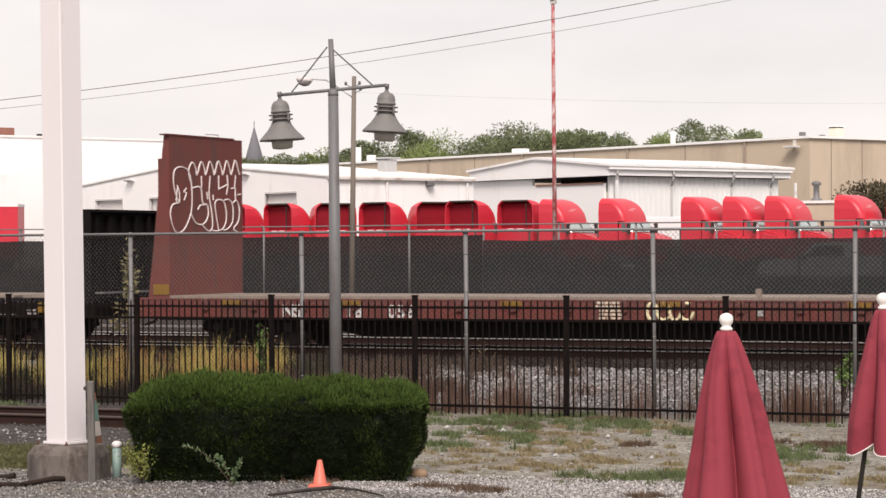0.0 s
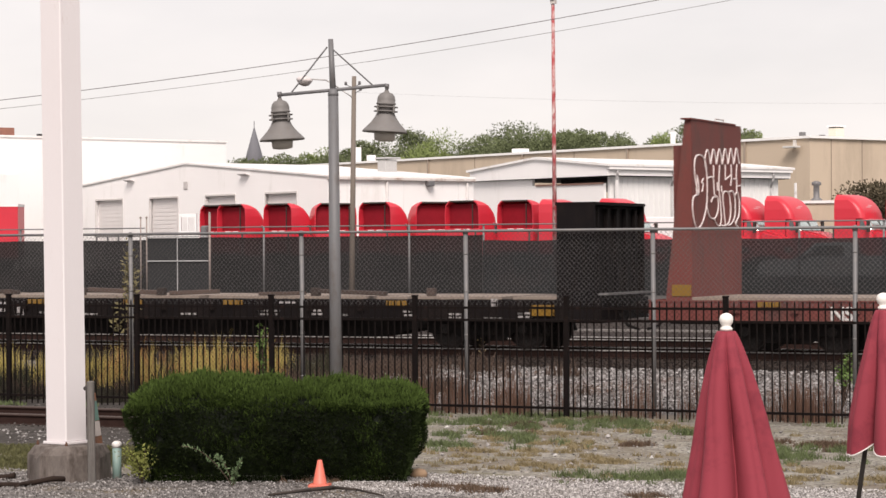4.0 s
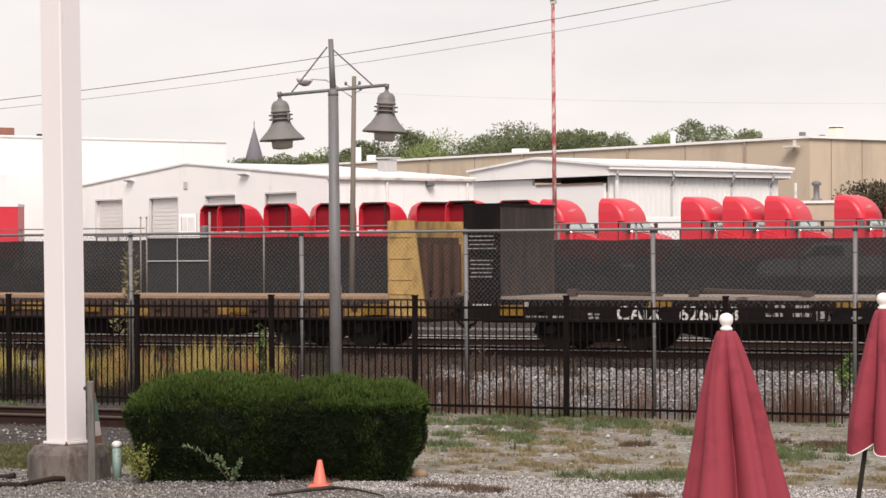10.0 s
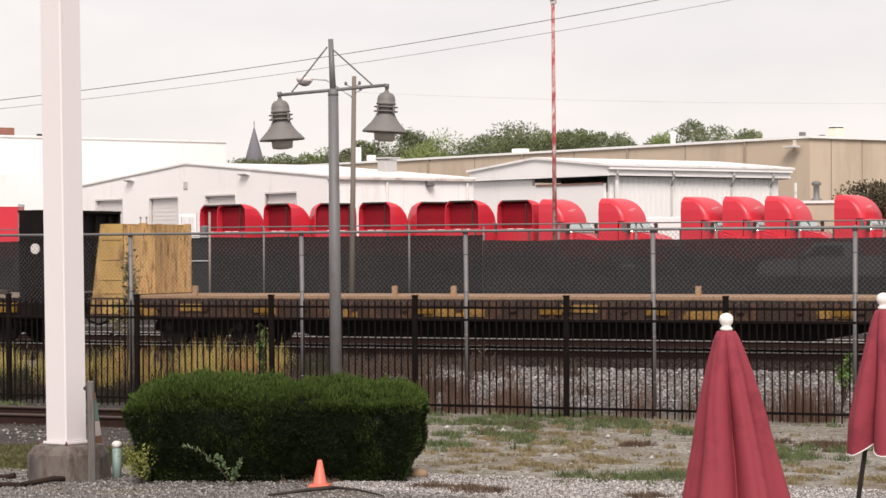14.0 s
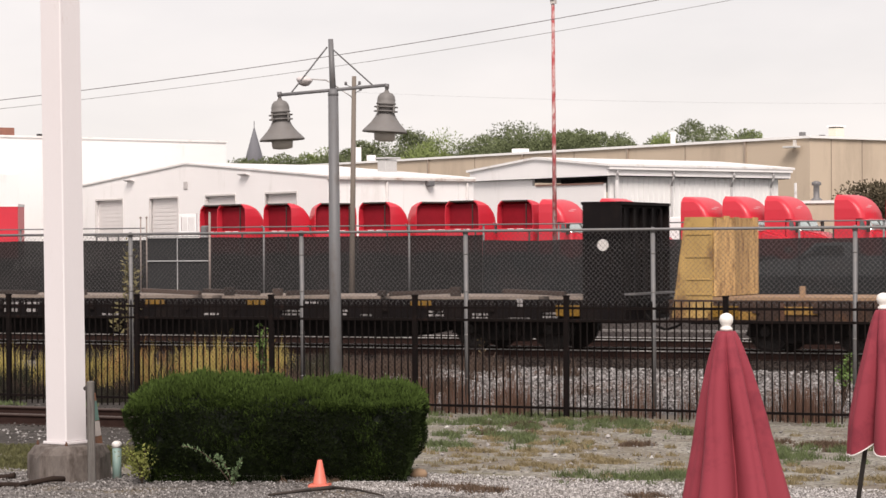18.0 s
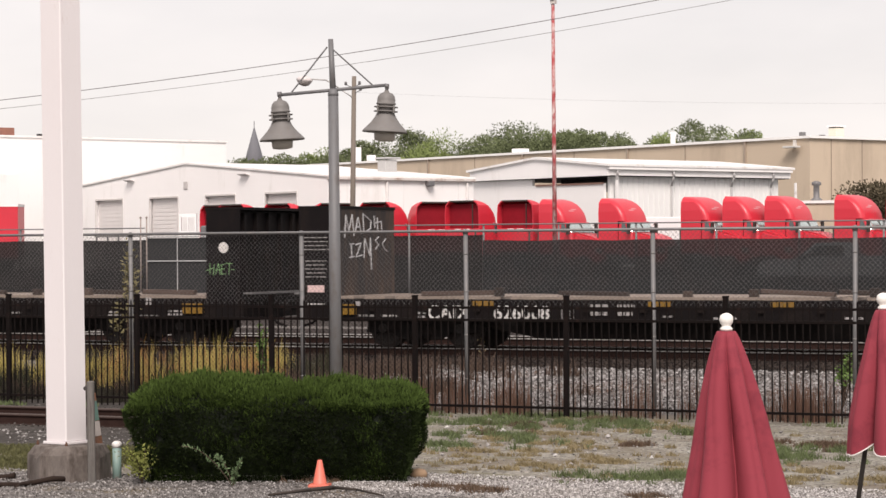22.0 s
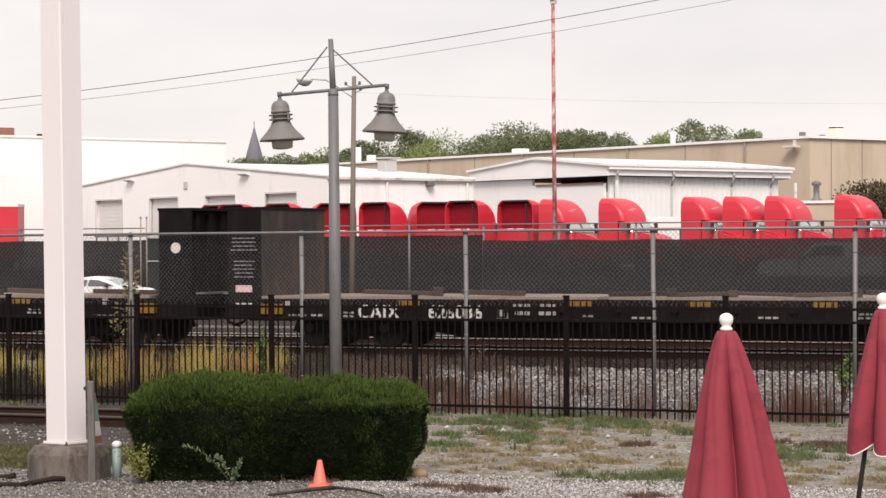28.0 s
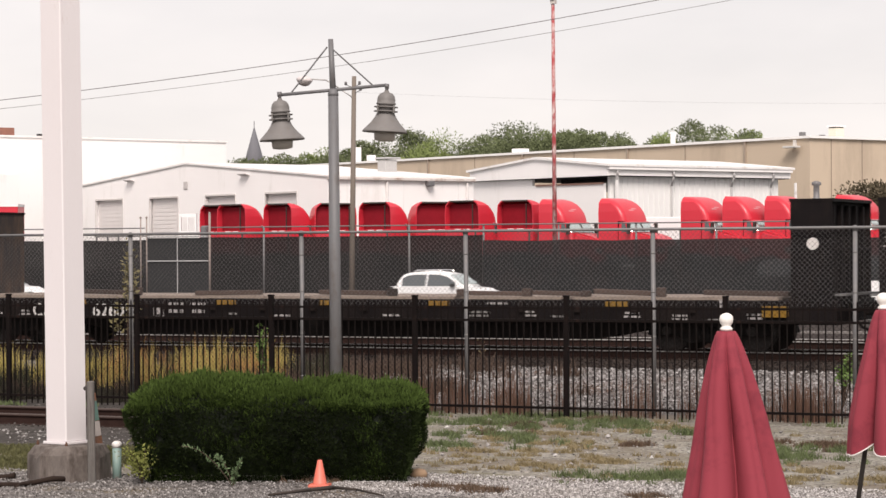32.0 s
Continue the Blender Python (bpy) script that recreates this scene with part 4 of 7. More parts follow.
        letters = [[(-0.51, 3.5), (-0.14, 3.52), (-0.06, 3.19), (0.15, 3.13), (0.18, 2.89), (-0.03, 2.7), (-0.36, 2.72), (-0.56, 2.93)], [(-0.27, 3.02), (-0.15, 3.12), (0.06, 3.13)],
                   [(0.28, 3.79), (0.23, 3.36), (0.33, 3.02), (0.38, 2.68), (0.26, 2.54), (0.06, 2.59), (-0.07, 2.68)], [(0.65, 2.55), (0.52, 2.98), (0.5, 3.2), (0.7, 3.26), (0.91, 3.2), (1.01, 2.9), (0.9, 2.64), (0.65, 2.55), (0.39, 2.55)],
                   [(0.91, 3.25), (1.13, 3.27), (1.3, 3.12), (1.29, 2.77), (1.07, 2.6), (0.86, 2.56)], [(1.3, 3.19), (1.47, 3.25), (1.6, 3.08), (1.56, 2.78), (1.33, 2.6), (1.51, 2.53)], [(-1.14, 3.51), (-1.2, 3.21), (-1.07, 3.17), (-1.07, 3.4), (-1.16, 3.55)]]
        lines = [[(-0.11, 3.78), (-0.1, 3.53)], [(0.66, 3.81), (0.66, 3.5), (1.09, 3.62), (1.01, 3.38)], [(1.05, 3.83), (1.07, 3.64)], [(1.22, 3.53), (1.42, 3.54), (1.43, 3.25)], [(1.44, 3.84), (1.39, 3.56)],
                 [(-0.76, 3.49), (-0.88, 3.41), (-0.76, 3.39), (-0.86, 3.22)], [(0.13, 3.43), (0.16, 3.26)], [(0.4, 3.37), (0.42, 3.24)], [(1.52, 3.39), (1.68, 3.4)]]
        every = [smooth_line(q, 4) for q in [bubble, crown] + letters] + lines
        for q in every:
            part("graffiti_stroke", curve_strokes([q], 0.017, 0), GRAFFITI, c, "white spray-paint line", pose(-hi + 0.005, 0, 0, 0, 0, 90))
    if marks.endswith("008"):
        zig = [[(-0.98, 2.36), (-0.92, 2.85), (-0.78, 2.50), (-0.62, 2.86), (-0.54, 2.40)], [(-0.50, 2.44), (-0.34, 2.80), (-0.18, 2.44)], [(-0.44, 2.58), (-0.24, 2.60)], [(-0.10, 2.88), (-0.06, 2.46), (0.26, 2.56), (0.30, 2.72), (-0.10, 2.88)],
               [(0.44, 2.84), (0.48, 2.58)], [(0.60, 2.80), (0.62, 2.52)], [(0.48, 2.68), (0.80, 2.72), (0.82, 2.54)], [(-0.68, 2.22), (-0.64, 1.92)], [(-0.76, 1.93), (-0.52, 1.95)], [(-0.74, 2.22), (-0.54, 2.22)],
               [(-0.46, 2.20), (-0.20, 2.24), (-0.44, 1.94), (-0.14, 1.98)], [(-0.06, 1.92), (-0.02, 2.34), (0.22, 1.96), (0.26, 2.36), (0.30, 1.66)], [(0.66, 2.38), (0.50, 2.30), (0.66, 2.20), (0.50, 2.10)], [(1.02, 2.34), (0.84, 2.22), (0.98, 2.10), (1.10, 2.06)]]
        for q in zig:
            part("graffiti_stroke", curve_strokes([q], 0.0145, 0), GRAFGREY, c, "grey spray-paint line", pose(-hi + 0.005, 0, 0, 0, 0, 90))
    if marks.endswith("036"):
        zig = [[(-0.04, 1.66), (0.04, 1.68)], [(0.05, 1.82), (0.06, 1.58)], [(0.16, 1.80), (0.14, 1.55)], [(0.05, 1.70), (0.17, 1.72)], [(0.19, 1.58), (0.27, 1.82), (0.31, 1.57)], [(0.20, 1.67), (0.32, 1.68)],
               [(0.44, 1.80), (0.34, 1.78), (0.35, 1.58), (0.45, 1.59)], [(0.35, 1.69), (0.42, 1.70)], [(0.45, 1.82), (0.62, 1.81)], [(0.54, 1.81), (0.53, 1.56)], [(0.58, 1.68), (0.66, 1.68)]]
        for q in zig:
            part("graffiti_stroke", curve_strokes([q], 0.007, -W - 0.05), GREENSPRAY, c, "small green spray-paint line", pose(hi + 0.07, 0, 0))
    return c


FLATS = [("red", -17.4, 20.0, ""), ("black", -40.31, 20.0, "CAIX 626023"), ("yellow", -62.88, 20.0, ""), ("black", -85.65, 20.0, "CAIX 626008"),
         ("black", -108.88, 20.15, "CAIX 626036"), ("black", -131.55, 20.0, "CAIX 626055")]
for st, mid, inner, marks in FLATS:
    flat_car(mid, inner, st, marks)

# ---- forecourt ----
def leaf_cloud(name, points, size, material, parent=None, label="", up=0.3, seed=1, long=1.6, kind=""):
    """Many small two-triangle leaves at the given points and directions, as one mesh."""
    rs = np.random.RandomState(seed)
    P = np.array([p[0] for p in points], float)
    N = np.array([p[1] for p in points], float)
    n = len(P)
    d = N + rs.normal(0, 0.45, (n, 3)) + np.array((0, 0, up))
    d /= np.linalg.norm(d, axis=1)[:, None] + 1e-9
    r = np.cross(d, rs.normal(0, 1, (n, 3)))
    r /= np.linalg.norm(r, axis=1)[:, None] + 1e-9
    s = size * rs.uniform(0.6, 1.3, n)[:, None]
    v = np.empty((n, 4, 3))
    v[:, 0], v[:, 1], v[:, 2], v[:, 3] = P, P + d * s * long * 0.5 + r * s * 0.35, P + d * s * long, P + d * s * long * 0.5 - r * s * 0.35
    me = bpy.data.meshes.new(name)
    me.from_pydata(v.reshape(-1, 3).tolist(), [], np.arange(n * 4).reshape(n, 4).tolist())
    me.materials.append(material)
    ob = new(name, me)
    ob.parent = parent
    tagged(ob, label, kind=kind)
    return ob


def build_hedge():
    """Clipped box of fine evergreen needles, 3.35 m long, with a rounded, shaggy top."""
    L, D, Hh = 3.25, 1.35, 1.035
    turn = math.degrees(math.atan2(23.7 - 22.46, -11.16 + 14.34))
    h = thing("hedge", "dark green clipped evergreen hedge on the gravel edge", "hedge", pose(-14.27, 22.49, 0, 0, 0, turn))
    rs = np.random.RandomState(4)

    def surface(u, w):
        """u along the length 0..1, w round the section -1..1 (front foot, over the top, back foot)."""
        x = u * L
        bul = 0.11 * noise.noise((x * 1.4, w * 2.0, 1.0)) + 0.075 * noise.noise((x * 4.2, w * 5, 4.0))
        ang = w * 1.0
        if abs(ang) > 0.5:
            k = (1 - abs(ang)) / 0.5
            z = k * (Hh - 0.14)
            y = (-D / 2 + 0.07 * (1 - k) ** 2) * (1 if ang < 0 else -1)
            n = (0, -1.0 if ang < 0 else 1.0, 0.12)
        else:
            k = ang / 0.5
            y = k * D / 2
            z = Hh - 0.14 * abs(k) ** 3 + 0.05 * (1 - k * k)
            n = (0, k * abs(k), 1.0)
        yy = y * (1 + bul)
        low = max(0.0, 1 - z / 0.55) ** 1.5
        z *= 1.03 + 0.05 * math.exp(-((u - 0.27) / 0.12) ** 2) - 0.12 * u ** 3 - 0.10 * max(0, 0.12 - u) / 0.12
        x = L / 2 + (x - L / 2) * (1 - 0.13 * max(0.0, 1 - z / 0.85) - 0.02 * (z / Hh) ** 4)
        yy *= 1 - 0.16 * low
        return Vector((x, D / 2 + yy, max(0.02, z + bul * (1.0 if abs(ang) < 0.5 else 0.0)))), n

    # Added filler body, coloured near-black as the shade behind the needles.
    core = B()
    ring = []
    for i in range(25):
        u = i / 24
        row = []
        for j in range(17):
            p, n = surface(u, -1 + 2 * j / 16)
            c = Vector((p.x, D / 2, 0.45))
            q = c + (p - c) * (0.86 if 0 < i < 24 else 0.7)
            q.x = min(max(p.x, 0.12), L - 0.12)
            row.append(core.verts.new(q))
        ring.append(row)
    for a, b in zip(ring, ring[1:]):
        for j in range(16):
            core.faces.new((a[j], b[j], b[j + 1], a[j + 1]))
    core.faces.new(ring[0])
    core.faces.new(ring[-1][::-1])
    part("inner_branch", core, HEDGESHADE, h)
    low, high = [], []
    for i in range(160000):
        r = rs.rand()
        if r < 0.12:
            end = rs.rand() < 0.5
            y, z = rs.uniform(0.04, D - 0.04), Hh * rs.rand() ** 0.8
            bulge = 0.12 * noise.noise((y * 3, z * 3, 8 if end else 2)) + 0.20 * max(0, 1 - z / 0.85)
            z *= 0.92 if end else 0.90
            p, n = Vector((bulge if end else L - bulge, y, z)), (-1 if end else 1, 0, 0.1)
        else:
            p, n = surface(rs.rand(), rs.uniform(-1, 0.75))
            p.x += rs.normal(0, 0.01)
        gap = noise.noise((p.x * 3.0, p.y * 3.0, p.z * 3.0)) + 0.5 * noise.noise((p.x * 9, p.y * 9, p.z * 9))
        p = p - Vector(n).normalized() * (max(0, gap) * 0.13 + rs.rand() * 0.05)
        if p.z > Hh - 0.12:
            p.z += rs.exponential(0.014) + 0.05 * max(0.0, noise.noise((p.x * 7, p.y * 7, 3)))
        t = (p, n)
        # Lighter needles: most near the top, the rest in random patches.
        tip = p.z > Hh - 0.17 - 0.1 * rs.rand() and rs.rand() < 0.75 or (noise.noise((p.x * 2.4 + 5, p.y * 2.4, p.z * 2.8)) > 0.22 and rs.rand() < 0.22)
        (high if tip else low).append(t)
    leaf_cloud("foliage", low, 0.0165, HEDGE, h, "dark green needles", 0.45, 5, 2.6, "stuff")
    leaf_cloud("foliage_tip", high, 0.0165, HEDGETIP, h, "lighter green needles, most of them along the top", 0.9, 6, 3.4, "stuff")


def build_column():
    c = thing("canopy_column", "white painted square steel column on a concrete footing", "column", pose(-15.235, 22.727, 0))
    part("shaft", bevel(boxes((-0.163, 0.163, -0.163, 0.163, 0.44, 7.5)), 0.012), COLUMN, c, at=Matrix.Rotation(radians(-0.5), 4, Vector((-0.419, 0.908, 0))) @ pose(0, 0, 0, 0, 0, 24.8 + 53))
    part("base_plate", bevel(boxes((-0.19, 0.19, -0.19, 0.19, 0.415, 0.445)), 0.004), COLUMN, c, at=pose(0, 0, 0, 0, 0, 24.8 + 53))
    bm = B()
    for x in (-0.23, 0.23):
        for y in (-0.23, 0.23):
            lathe(bm, [(0.018, 0.39), (0.018, 0.43), (0.010, 0.435), (0.010, 0.455)], 8, (x, y, 0))
    part("anchor_bolt", bm, RUST, c, at=pose(0, 0, 0, 0, 0, 24.8 + 53))
    # eight-sided block with a chamfered, chipped top
    bm, rings, n = B(), [], 8 * 9
    for r, z in ((0.475, -0.1), (0.474, 0.03), (0.472, 0.12), (0.470, 0.21), (0.468, 0.27), (0.466, 0.305), (0.455, 0.325), (0.43, 0.365), (0.412, 0.398), (0.395, 0.408), (0.30, 0.412), (0.02, 0.413)):
        ring = []
        for i in range(n):
            a = 2 * math.pi * i / n
            w = (a + math.pi / 8) % (math.pi / 4) - math.pi / 8
            q = r * math.cos(math.pi / 8) / math.cos(w - (math.pi / 8 if w > 0 else -math.pi / 8))
            p = Vector((q * math.cos(a), q * math.sin(a), z))
            chip = max(0.0, noise.noise(p * 6.0) - 0.12) * (0.10 if 0.28 < z < 0.41 else 0.02) + 0.008 * noise.noise(p * 19)
            ring.append(bm.verts.new((p.x * (1 - chip), p.y * (1 - chip), z - (chip * 0.3 if 0.3 < z < 0.411 else 0))))
        rings.append(ring)
    for a, b in zip(rings, rings[1:]):
        for i in range(n):
            bm.faces.new((a[i], a[(i + 1) % n], b[(i + 1) % n], b[i]))
    bm.faces.new(rings[-1])
    part("footing", bm, mat("stained_footing", (0.165, 0.14, 0.125), 0.95, vary=0.3, scale=4, bump=0.5, dirt=(0.055, 0.042, 0.035), dirt_amount=0.6, dirt_scale=5, stretch=(1, 1, 0.3)), c, "weathered stained concrete footing with a chipped top", pose(0.03, 0.0, 0, 0, 0, 34.5))


def build_small_posts():
    w = thing("timber_post", "weathered grey square timber post beside the footing", "post", pose(-14.675, 22.385, 0))
    part("timber", bevel(boxes((-0.042, 0.042, -0.042, 0.042, -0.1, 1.15)), 0.01), GREYWOOD, w, at=pose(0, 0, 0, 0, -0.6, 30))
    bm = B()
    tube(bm, (-0.055, -0.04, 1.07), (-0.03, -0.065, 1.07), 0.024, n=12)
    part("knob", bm, mat("dark_knob", (0.05, 0.042, 0.04), 0.7, vary=0.2), w)
    # a warped plank that stands behind the footing and leans on the column
    foot, head = Vector((-15.13, 23.32, 0.0)), Vector((-15.075, 22.99, 1.02))
    lean = Matrix.Translation(foot) @ (head - foot).to_track_quat("Z", "Y").to_matrix().to_4x4()
    plank = thing("leaning_plank", "rust-stained painted plank leaning behind the column", "plank", lean)
    part("board", bevel(boxes((-0.042, 0.042, -0.014, 0.014, -0.03, 1.02)), 0.006), mat("rusty_plank", (0.20, 0.09, 0.05), 0.9, vary=0.3, dirt=(0.12, 0.10, 0.085), dirt_amount=0.5, dirt_scale=4), plank, at=pose(0, 0, 0, 0, 0, 30))
    part("paint_patch", boxes((-0.040, 0.040, -0.018, -0.015, 0.50, 0.68)), mat("chalk_paint", (0.42, 0.38, 0.36), 0.8, vary=0.25), plank, "flaking white paint", pose(0, 0, 0, 0, 0, 30))
    part("paint_patch", boxes((-0.040, 0.040, -0.018, -0.015, 0.69, 0.93)), mat("teal_paint", (0.10, 0.18, 0.155), 0.8, vary=0.25), plank, "teal paint smear", pose(0, 0, 0, 0, 0, 30))
    p = thing("vent_pipe", "short pale green plastic vent pipe with a white cap", "pipe", pose(-14.74, 23.0, 0))
    bm = B()
    tube(bm, (0, 0, -0.05), (0, 0, 0.36), 0.052, n=16)
    part("pipe", bm, PVC, p)
    bm = B()
    lathe(bm, [(0.058, 0.36), (0.058, 0.40), (0.052, 0.415), (0.035, 0.43), (0.01, 0.435)], 16)
    part("cap", bm, PVCCAP, p)
    for p0, p1, r in (((-15.42, 21.30), (-14.95, 22.21), 0.030), ((-15.12, 21.55), (-15.10, 21.95), 0.022), ((-16.5, 22.42), (-15.69, 22.36), 0.034)):
        bm = B()
        A, Z = Vector((*p0, r)), Vector((*p1, r + (0.03 if p1[0] > -15 else 0.01)))
        ln = (Z - A).length
        lathe(bm, [(0.01, 0.0)] + [(r * (0.8 + 0.3 * k / 8), ln * k / 8) for k in range(9)] + [(0.01, ln)], 8)
        for v in bm.verts:
            v.co += Vector((0.05 * math.sin(v.co.z * 4), 0.02 * math.sin(v.co.z * 9), 0)) + Vector((noise.noise(v.co * 14), noise.noise(v.co * 14 + Vector((5, 1, 3))), 0)) * 0.012
        bmesh.ops.transform(bm, matrix=Matrix.Translation(A) @ (Z - A).to_track_quat("Z", "Y").to_matrix().to_4x4(), verts=bm.verts)
        tagged(part("log", bm, mat("dark_bark", (0.030, 0.0195, 0.015), 0.95, vary=0.35, spec=0.2)), "short dark weathered branch lying on gravel", "log")


def build_cone():
    c = thing("traffic_cone", "small faded orange traffic cone on the gravel", "traffic cone", pose(-12.055, 22.86, 0.03))
    part("base", bevel(boxes((-0.115, 0.115, -0.115, 0.115, -0.01, 0.024)), 0.008), CONEORANGE, c, at=pose(0, 0, 0, 0, 0, 20))
    bm = B()
    lathe(bm, [(0.083, 0.02), (0.076, 0.03), (0.026, 0.28), (0.018, 0.285)], 24)
    part("cone_body", bm, CONEORANGE, c)


def build_lamp():
    """Twin-arm street lamp with two hanging bell lanterns."""
    c = thing("street_lamp", "grey steel twin-arm street lamp with bell lanterns", "street lamp", pose(-15.2, 29.33, 0))
    bm = B()
    tube(bm, (0, 0, -0.1), (-0.02, 0, 4.78), 0.088, 0.072, n=20)
    part("pole", bm, LAMPGREY, c)
    bm = B()
    tube(bm, (-0.02, 0, 4.72), (-0.055, 0, 5.53), 0.046, 0.036, n=14)
    lathe(bm, [(0.074, 4.74), (0.074, 4.77), (0.05, 4.84)], 16, (-0.02, 0, 0))
    part("finial_post", bm, LAMPGREY, c)
    turn = 24.8
    arm = part("cross_arm", (lambda b: (tube(b, (-0.76, 0, 4.755), (0.74, 0, 4.885), 0.024, n=10), b)[1])(B()), LAMPGREY, c, at=pose(-0.02, 0, 0, 0, 0, turn))
    for s in (-1, 1):
        bm = B()
        tube(bm, (-0.06 + s * 0.02, 0, 5.42), (s * 0.58 - 0.02, 0, 4.82 + s * 0.055), 0.012, n=6)
        part("stay_rod", bm, LAMPGREY, arm)
        hood = B()
        lathe(hood, [(0.025, 0.0), (0.04, -0.03), (0.085, -0.045), (0.115, -0.085), (0.127, -0.13), (0.127, -0.175), (0.136, -0.18), (0.136, -0.20), (0.12, -0.205), (0.12, -0.315), (0.133, -0.34), (0.155, -0.385), (0.20, -0.45),
                     (0.30, -0.555), (0.315, -0.575), (0.315, -0.59), (0.29, -0.585)], 28)
        lan = part("lantern", hood, LAMPHOOD, arm, "grey bell-shaped lantern hood", pose(s * 0.745, 0, 4.763 + s * 0.051, 0, 3 * s, 0))
        bm = B()
        tube(bm, (0, 0, -0.01), (0, 0, 0.06), 0.022, n=8)
        tube(bm, (-0.03, 0, 0.055), (0.03, 0, 0.055), 0.035, n=8)
        part("hanger", bm, LAMPGREY, lan)
        for z in (-0.235, -0.295):
            bm = B()
            lathe(bm, [(0.118, z - 0.011), (0.167, z - 0.008), (0.167, z + 0.008), (0.118, z + 0.011)], 24)
            part("cooling_ring", bm, LAMPHOOD, lan)
        for k in range(4):
            a = math.pi / 4 + k * math.pi / 2
            part("ring_bracket", boxes((-0.012, 0.012, -0.012, 0.012, -0.32, -0.21)), LAMPHOOD, lan, at=pose(0.158 * math.cos(a), 0.158 * math.sin(a), 0))
        bm = B()
        lathe(bm, [(0.15, -0.57), (0.148, -0.64), (0.138, -0.70), (0.07, -0.712)], 24)
        part("globe", bm, FROST, lan, "frosted glass globe")


def build_umbrella(at, height, r_top, length, flare, lean, seed, label, foot=0.0):
    u = thing("patio_umbrella", label, "patio umbrella", at, "closed umbrellas")
    top = height
    bm = B()
    tube(bm, (foot, 0, 0), (0, 0, top - 0.05), 0.021, n=12)
    part("pole", bm, DARKPOLE, u)
    bm = B()
    lathe(bm, [(0.28, 0.0), (0.28, 0.05), (0.06, 0.08), (0.03, 0.3)], 24, (foot, 0, 0))
    part("base", bm, DARKPOLE, u)
    bm = B()
    lathe(bm, [(0.03, 0.0), (0.048, 0.005), (0.05, 0.02), (0.036, 0.035), (0.034, 0.042), (0.05, 0.062), (0.056, 0.09), (0.05, 0.118), (0.03, 0.136), (0.008, 0.142)], 24, (0, 0, top))
    part("finial", bm, FINIAL, u, "white turned ball finial")
    # folded cloth: radius with eight deep pleats that open towards the hem
    n, m = 160, 40
    hem = []
    bm = B()
    rings = []
    for j in range(m + 1):
        k = j / m
        row = []
        for i in range(n):
            a = 2 * math.pi * i / n
            w = 3 * a + seed + 0.16 * math.sin(2 * a + 1.1) + 0.10 * math.sin(5 * k + seed)
            fold = 0.88 * abs(math.cos(w)) ** 0.75 + 0.12 * abs(math.cos(2.5 * w + 0.8 + 0.9 * math.sin(2 * a + 1.4 * k)))
            R = r_top + flare * k ** 0.78 + 0.012 * math.sin(k * 7 + seed) * k
            depth = 0.72 * min(1, k * 1.6 + 0.25)
            r = R * (1 - depth * 0.86 + depth * 1.05 * fold ** 0.8) * (1 + 0.05 * math.sin(2 * a + seed * 1.7))
            drop = (0.085 if foot == 0 else 0.13) * fold * k ** 6
            row.append(bm.verts.new((r * math.cos(a) + lean * k, r * math.sin(a), top - k * length - drop)))
        rings.append(row)
        if j == m:
            hem = [v.co.copy() for v in row]
    for a, b in zip(rings, rings[1:]):
        for i in range(n):
            bm.faces.new((a[i], a[(i + 1) % n], b[(i + 1) % n], b[i])).smooth = True
    bm.faces.new(rings[0])
    part("canopy", bm, CLOTH, u, "folded maroon canvas canopy")
    bm = B()
    for i in range(0, n, 2):
        tube(bm, hem[i], hem[(i + 2) % n], 0.0065, n=5, caps=False)
    part("piping", bm, PIPING, u, "white hem piping")
    for i in range(8):
        a = 2 * math.pi * i / 8 + 0.4
        bm = B()
        tube(bm, (0.03 * math.cos(a), 0.03 * math.sin(a), top - 0.1), (0.4 * flare * math.cos(a) + lean, 0.4 * flare * math.sin(a), top - length - 0.03), 0.006, n=5)
        part("rib", bm, DARKPOLE, u)


build_hedge()
build_column()
build_small_posts()
build_cone()
build_lamp()
build_umbrella(pose(-5.82, 17.91, 0.0, 0, 0, 24.8), 1.94, 0.068, 1.40, 0.318, 0.085, 0.62, "closed maroon canvas patio umbrella with white ball finial")
build_umbrella(pose(-4.93, 19.67, 0.02, 0, -2.2, 24.8), 2.05, 0.068, 1.08, 0.285, 0.0, 2.25, "closed maroon patio umbrella with scalloped white-piped hem", -0.37)


